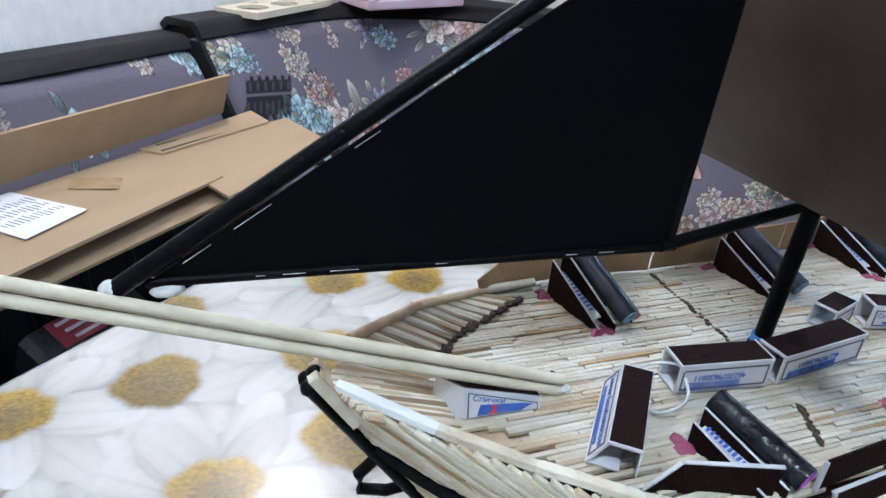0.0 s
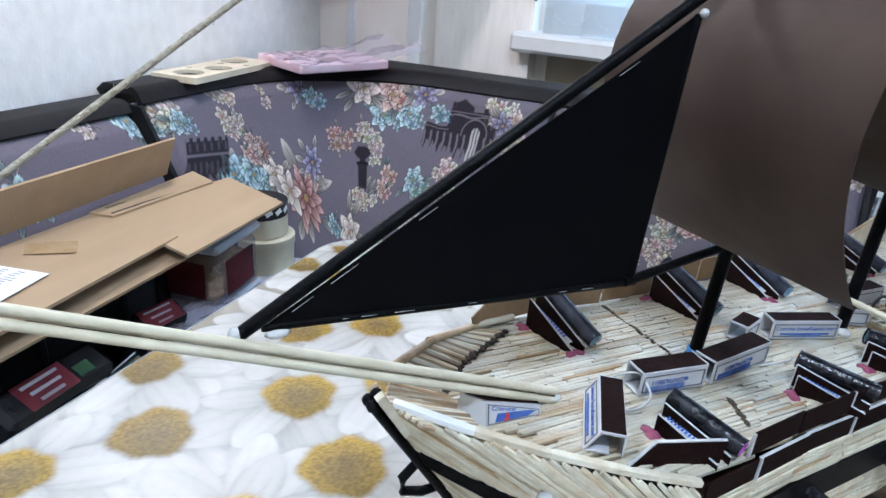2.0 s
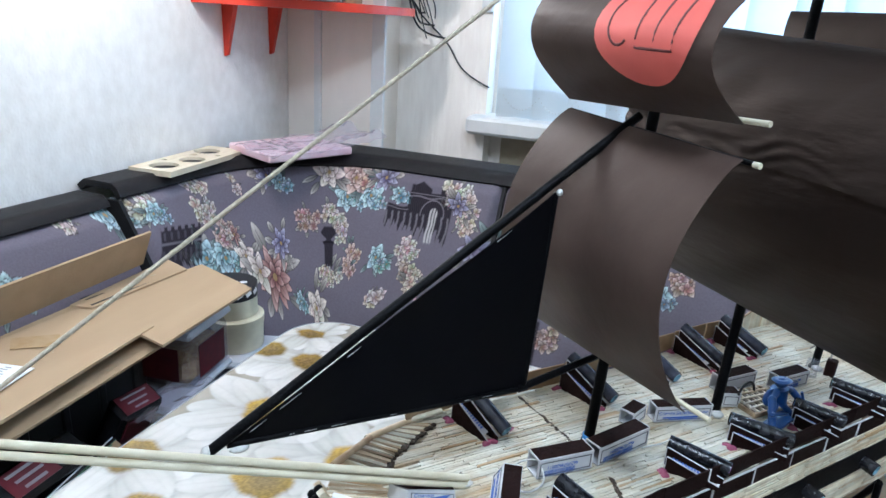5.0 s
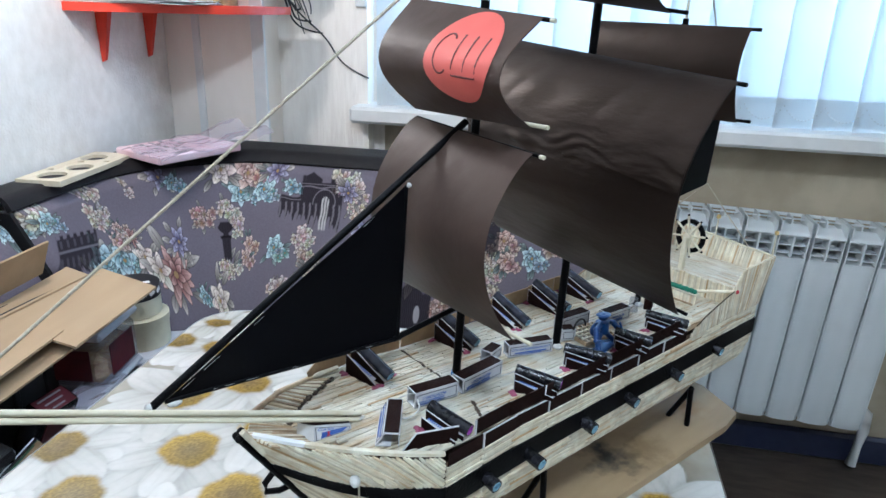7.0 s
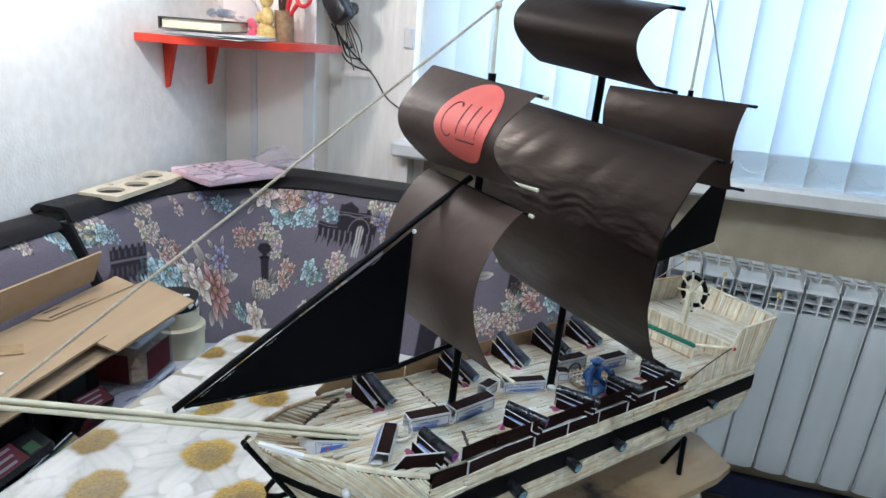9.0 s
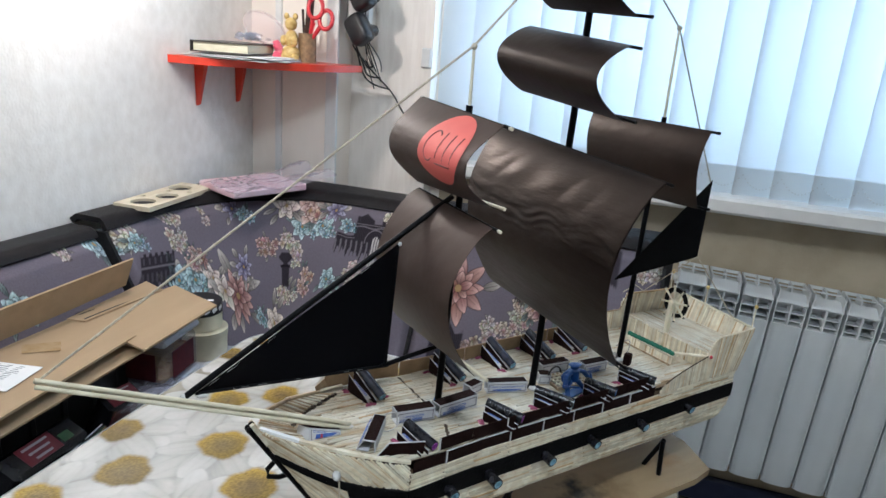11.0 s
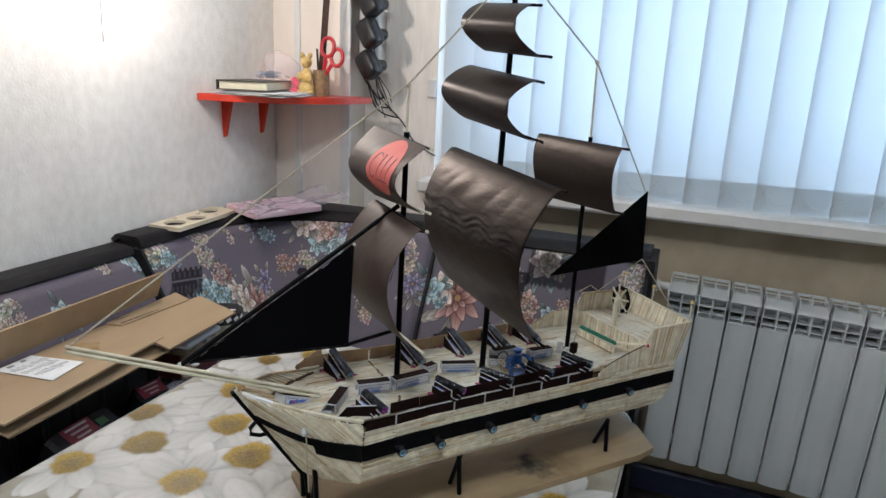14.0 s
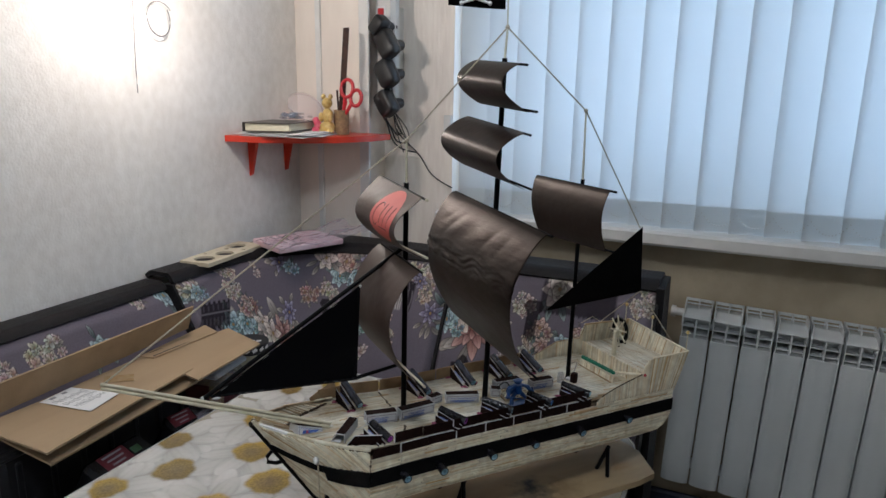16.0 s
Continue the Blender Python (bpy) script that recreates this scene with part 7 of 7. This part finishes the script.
HOLES = ((0.0, -0.088, 0.028), (0.012, -0.015, 0.026), (-0.016, 0.030, 0.008), (-0.014, 0.075, 0.028), (0.032, 0.045, 0.007), (-0.033, -0.045, 0.007))


def holed_plate(w, l, holes, z0, z1):
    bm = bmesh.new()
    vs = [bm.verts.new((x * w / 2, y * l / 2, 0)) for x, y in ((-1, -1), (1, -1), (1, 1), (-1, 1))]
    es = [bm.edges.new((vs[i], vs[(i + 1) % 4])) for i in range(4)]
    for cx, cy, r in holes:
        ring = [bm.verts.new((cx + r * math.cos(6.28319 * k / 24), cy + r * math.sin(6.28319 * k / 24), 0)) for k in range(24)]
        es += [bm.edges.new((ring[k], ring[(k + 1) % 24])) for k in range(24)]
    bmesh.ops.triangle_fill(bm, use_beauty=True, use_dissolve=False, edges=es)
    for f in list(bm.faces):
        c = f.calc_center_median()
        if any(math.hypot(c[0] - cx, c[1] - cy) < r * 0.97 for cx, cy, r in holes):
            bm.faces.remove(f)
    fs = list(bm.faces)
    ext = bmesh.ops.extrude_face_region(bm, geom=fs)
    for v in ext["geom"]:
        if isinstance(v, bmesh.types.BMVert):
            v.co.z += z1 - z0
    for v in bm.verts:
        v.co.z += z0
    bmesh.ops.recalc_face_normals(bm, faces=bm.faces)
    return bm


me = bpy.data.meshes.new("panel")
bmh = holed_plate(BW, BL, HOLES, 0.0, 0.011)
bmh.to_mesh(me)
bmh.free()
me.materials.append(PLYWOOD)
ho = new("panel", me)
ho.parent = hb

bag = thing("pink_packet", "pink printed cards in a crumpled clear plastic bag", "packet", pose(-0.765, 1.245, 0.897, 0, 0, -24))
part("card", MB().box((0, 0, 0.012), (0.17, 0.22, 0.018), bevel=0.003), PINKBAG, bag)
part("bag_film", MB().sheet(lambda a, b: (-0.035 + a * 0.165, -0.125 + b * 0.30, 0.024 + 0.030 * max(0, noise.noise(Vector((a * 3, b * 3, 5)))) + 0.022 * b * b + 0.006 * noise.noise(Vector((a * 14, b * 14, 1)))), 40, 40, 0.0005), FILM, bag)
hk = MB()
rs = random.Random(12)
for k in range(14):
    hk.box((-0.06 + (k % 4) * 0.030 + rs.uniform(-0.004, 0.004), -0.06 + (k // 4) * 0.026, 0.0216), (rs.uniform(0.010, 0.020), rs.uniform(0.005, 0.011), 0.0006), rs.uniform(-20, 20))
tagged(part("grey_cutouts", hk, INK, bag), kind="stuff")

# ---- red corner shelf and what stands on it ----
shelf = thing("corner_shelf", "red lacquered rounded corner shelf on two red brackets", "shelf")
SZ = 1.222
pts = [(LX + 0.001, 1.498), (LX + 0.001, 1.142)] + [(LX + 0.36 * math.sin(t) ** 0.9, 1.498 - 0.356 * math.cos(t) ** 0.9) for t in np.linspace(0.12, 1.5, 20)] + [(-0.580, 1.498)]
part("board", MB().plate(pts[::-1], SZ - 0.010, SZ + 0.008), SHELFRED, shelf)
for y, d in ((1.248, 0.034), (1.424, 0.034)):
    part("bracket", MB().add([(LX + 0.001, y - 0.008, SZ - 0.010), (LX + d, y - 0.008, SZ - 0.010), (LX + 0.010, y - 0.004, SZ - 0.118), (LX + 0.001, y - 0.004, SZ - 0.122),
                              (LX + 0.001, y + 0.008, SZ - 0.010), (LX + d, y + 0.008, SZ - 0.010), (LX + 0.010, y + 0.004, SZ - 0.118), (LX + 0.001, y + 0.004, SZ - 0.122)],
                             [(0, 1, 2, 3), (7, 6, 5, 4), (0, 4, 5, 1), (1, 5, 6, 2), (2, 6, 7, 3), (3, 7, 4, 0)]), SHELFRED, shelf)
S1 = SZ + 0.008
papers = thing("paper_sheets", "loose white paper sheets on the red shelf", "paper", pose(-0.800, 1.290, S1))
for k, (dx, dy, turn, wide_, long_) in enumerate(((0.006, 0.000, 4, 0.215, 0.270), (0.020, 0.030, 16, 0.190, 0.270), (-0.010, -0.010, -6, 0.210, 0.265), (0.014, 0.010, 10, 0.200, 0.270), (0.0, 0.004, 1, 0.205, 0.262))):
    part("sheet", MB().sheet(lambda a, b, w_=wide_, l_=long_, z_=0.0010 + 0.0022 * k: ((a - 0.5) * w_, (b - 0.5) * l_, z_ + 0.004 * max(0, a - 0.75) * math.sin(b * 3.0) - 0.010 * max(0, a - 0.93)), 10, 8, 0.0008), PAPER, papers, loc=pose(dx, dy, 0, 0, 0, turn))
book = thing("hardback_book", "thick dark-covered book lying on papers", "book", pose(-0.828, 1.262, S1 + 0.0125, 0, 0, 14))
part("page_block", MB().box((0.001, 0, 0.014), (0.135, 0.196, 0.020)), CREAM, book)
part("cover", MB().box((0, 0, 0.0025), (0.145, 0.205, 0.003)).box((0, 0, 0.0258), (0.145, 0.205, 0.003)).box((-0.072, 0, 0.014), (0.003, 0.205, 0.026)), BOOKDARK, book)
heap = MB()
rs = random.Random(4)
for k in range(36):
    heap.ball((rs.gauss(0, 0.022), rs.gauss(0, 0.03), 0.008 + rs.uniform(0, 0.014)), rs.uniform(0.004, 0.010), 5, (1.4, 1, 0.6))
tagged(part("bag_of_bits", heap, CLEAR, loc=pose(-0.815, 1.290, S1 + 0.041)), "crumpled clear bag of small grey bits on the book", "bag", kind="stuff")
dish = thing("magnifier", "round clear lens with a pink handle leaning on the wall", "magnifier", Matrix.Translation((-0.812, 1.372, S1 + 0.080)) @ Vector((0.66, -0.30, 0.69)).to_track_quat("Z", "Y").to_matrix().to_4x4())
part("lens", MB().rod((0, 0, -0.001), (0, 0, 0.001), 0.056, n=32), LENS, dish)
part("rim", MB().hollow((0, 0, -0.003), (0, 0, 0.003), 0.060, 0.056, 32), LENS, dish)
dm = dish.matrix_basis.inverted()
part("handle", MB().pipe([dm @ Vector(p) for p in ((-0.778, 1.372, S1 + 0.044), (-0.764, 1.366, S1 + 0.030), (-0.752, 1.352, S1 + 0.018), (-0.748, 1.328, S1 + 0.0135))], 0.0115, 12), PINKPLASTIC, dish, "pink plastic handle")
cup = thing("pencil_cup", "birch bark pencil cup holding scissors and a steel rule", "pencil cup", pose(-0.690, 1.385, S1))
part("cup", MB().hollow((0, 0, 0), (0, 0, 0.075), 0.024, 0.021, 18), BARK, cup)
part("pen", MB().rod((-0.008, 0.004, 0.01), (-0.022, 0.012, 0.135), 0.0035, n=8), DARKMETAL, cup)
part("file", MB().box((0, 0, 0), (0.003, 0.025, 0.27), m=pose(0.006, 0.008, 0.185, 0, 6, 78), bevel=0.001), DARKMETAL, cup, "long dark steel rule")
sc = part("scissors", MB().box((0, 0, 0), (0.003, 0.012, 0.09), m=pose(0.010, -0.004, 0.060, 8, 16, 30)).rod((0.010, -0.006, 0.055), (0.020, -0.008, 0.118), 0.005, 0.006, 8).rod((0.012, -0.006, 0.055), (0.042, -0.008, 0.094), 0.005, 0.006, 8), REDPLASTIC, cup, "red-handled scissors")
for dx, dz, r in ((0.027, 0.140, 0.021), (0.058, 0.112, 0.019)):
    part("grip", MB().pipe([(dx + r * math.cos(a), -0.008 + 0.2 * r * math.sin(a), dz + 1.25 * r * math.sin(a)) for a in np.linspace(0, 6.2832, 20)], 0.0056, 8), REDPLASTIC, sc)
fg = MB()
for p, r, sq in (((0, 0, 0.014), 0.016, (1.1, 1, 0.9)), ((0.001, 0, 0.036), 0.014, (0.9, 0.9, 1.2)), ((0, 0, 0.060), 0.0115, (1, 1, 1)), ((-0.008, 0, 0.072), 0.005, (1, 1, 1.2)), ((0.008, 0, 0.072), 0.005, (1, 1, 1.2)), ((0.010, -0.006, 0.034), 0.006, (1, 1, 1.6)), ((-0.010, -0.006, 0.034), 0.006, (1, 1, 1.6)), ((0.012, -0.008, 0.008), 0.007, (1.3, 1, 0.8)), ((-0.012, -0.008, 0.008), 0.007, (1.3, 1, 0.8))):
    fg.ball([1.6 * c for c in p], 1.45 * r, 9, sq)
tagged(part("mouse_figurine", fg, GOLD, loc=pose(-0.722, 1.355, S1 - 0.001)), "small yellow glazed animal figurine on the shelf", "figurine")

# ---- power strip and adapters in the window corner ----
WY = 1.660
ps = thing("power_strip", "white power strip with a red switch on the wall", "power strip", pose(-0.632, 1.560, 1.50))
part("body", MB().box((0.004, 0.010, -0.02), (0.070, 0.050, 0.36), bevel=0.012).box((0, 0.070, -0.02), (0.03, 0.068, 0.30)), PLASTIC, ps)
part("switch", MB().box((-0.006, -0.017, 0.108), (0.022, 0.006, 0.022), bevel=0.003), REDPLASTIC, ps)
part("switch_surround", MB().box((-0.006, -0.0155, 0.108), (0.036, 0.003, 0.036), bevel=0.001), PAPER, ps)
part("lead", MB().rod((0, 0.010, 0.155), (0.002, 0.014, 0.60), 0.004, n=8), PLASTIC, ps)
for z, x, tilt, big in ((1.563, -0.672, 42, 0.7), (1.507, -0.645, -32, 1.0), (1.418, -0.645, -30, 1.0), (1.326, -0.647, -34, 0.95)):
    m = pose(x + 0.050, 1.505, z, 0, tilt, -12)
    ad = thing("plug_adapter", "black mains adapter plugged into the power strip", "adapter", m, "adapters on the power strip")
    part("case", MB().pebble((0, 0, 0), (0.064 * big, 0.052, 0.088 * big)), BLACKPLASTIC, ad)
    part("case_seam", MB().pebble((0, 0.006, 0), (0.0652 * big, 0.003, 0.0892 * big)), DARKGAP, ad)
    part("plug", MB().rod((0, 0.024, 0), (0, 0.068, 0), 0.018, 0.017, 14), BLACKPLASTIC, ad)
cb = thing("cable_bundle", "tangled thin black cables hanging from the adapters", "cables")
rs = random.Random(6)
for k in range(5):
    x0, z0 = -0.610 + rs.uniform(-0.01, 0.03), 1.46 - 0.045 * (k % 4) - rs.uniform(0, 0.03)
    x1, z1 = -0.60 + rs.uniform(-0.03, 0.03), 1.19 + rs.uniform(-0.06, 0.06)
    b1, b2 = rs.uniform(-0.005, 0.025), rs.uniform(-0.02, 0.02)
    part("cable", MB().pipe([(x0 + (x1 - x0) * t + b1 * math.sin(t * 3.1) + b2 * math.sin(t * 6.2) * 0.5, 1.515 + 0.12 * t - 0.02 * math.sin(t * 3), z0 + (z1 - z0) * t) for t in np.linspace(0, 1, 20)], 0.0017, 6), BLACKPLASTIC, cb)
for k in range(3):
    part("cable", MB().pipe([(-0.640 + (0.05 + 0.02 * k) * t + 0.012 * math.sin(t * 5 + k), 1.555 + 0.06 * t, 1.285 - (0.06 + 0.03 * k) * t ** 0.7 - 0.02 * math.sin(3.14 * t)) for t in np.linspace(0, 1, 20)], 0.0026, 6), BLACKPLASTIC, cb)
part("cable", MB().pipe([(-0.64 + 0.22 * t + 0.02 * math.sin(t * 6), WY - 0.012, 1.24 - 0.19 * t ** 0.7) for t in np.linspace(0, 1, 24)], 0.0022, 6), BLACKPLASTIC, cb)
tagged(part("wall_switch", MB().box((-0.448, WY - 0.006, 1.262), (0.028, 0.012, 0.056), bevel=0.003), PLASTIC), "small white cable box on the wall", "switch")

# ---- wall lamp cord and lamp bodies (light sources) ----
tagged(part("lamp_cord", MB().pipe([(LX + 0.012, 0.836 + 0.004 * math.sin(t * 5), 1.72 - 0.37 * t) for t in np.linspace(0, 1, 20)], 0.0013, 6), WIRE), "thin grey pull cord hanging on the wall", "cord")
tagged(part("wire_curl", MB().pipe([(LX + 0.02, 0.912 + 0.045 * math.cos(t) * (1 - 0.04 * t), 1.532 + 0.042 * math.sin(t)) for t in np.linspace(0.6, 6.9, 30)], 0.0016, 6), WIRE), "thin curled wire ring on the wall", "wire")
sconce = thing("wall_lamp", "small white wall lamp above the sofa", "wall lamp")
part("base", MB().rod((LX + 0.001, 0.78, 1.74), (LX + 0.03, 0.78, 1.74), 0.04, 0.035, 20), PLASTIC, sconce)
part("arm", MB().pipe([(LX + 0.03, 0.78, 1.74), (-0.80, 0.78, 1.77), (-0.70, 0.78, 1.715)], 0.008, 8), PLASTIC, sconce)
part("shade", MB().hollow((-0.70, 0.78, 1.715), (-0.70, 0.78, 1.655), 0.045, 0.042, 20), PLASTIC, sconce)
pend = thing("ceiling_lamp", "plain ceiling lamp over the table", "ceiling lamp")
part("rose", MB().rod((0.25, -0.42, 2.44), (0.25, -0.42, 2.4995), 0.10, 0.12, 24), PLASTIC, pend)
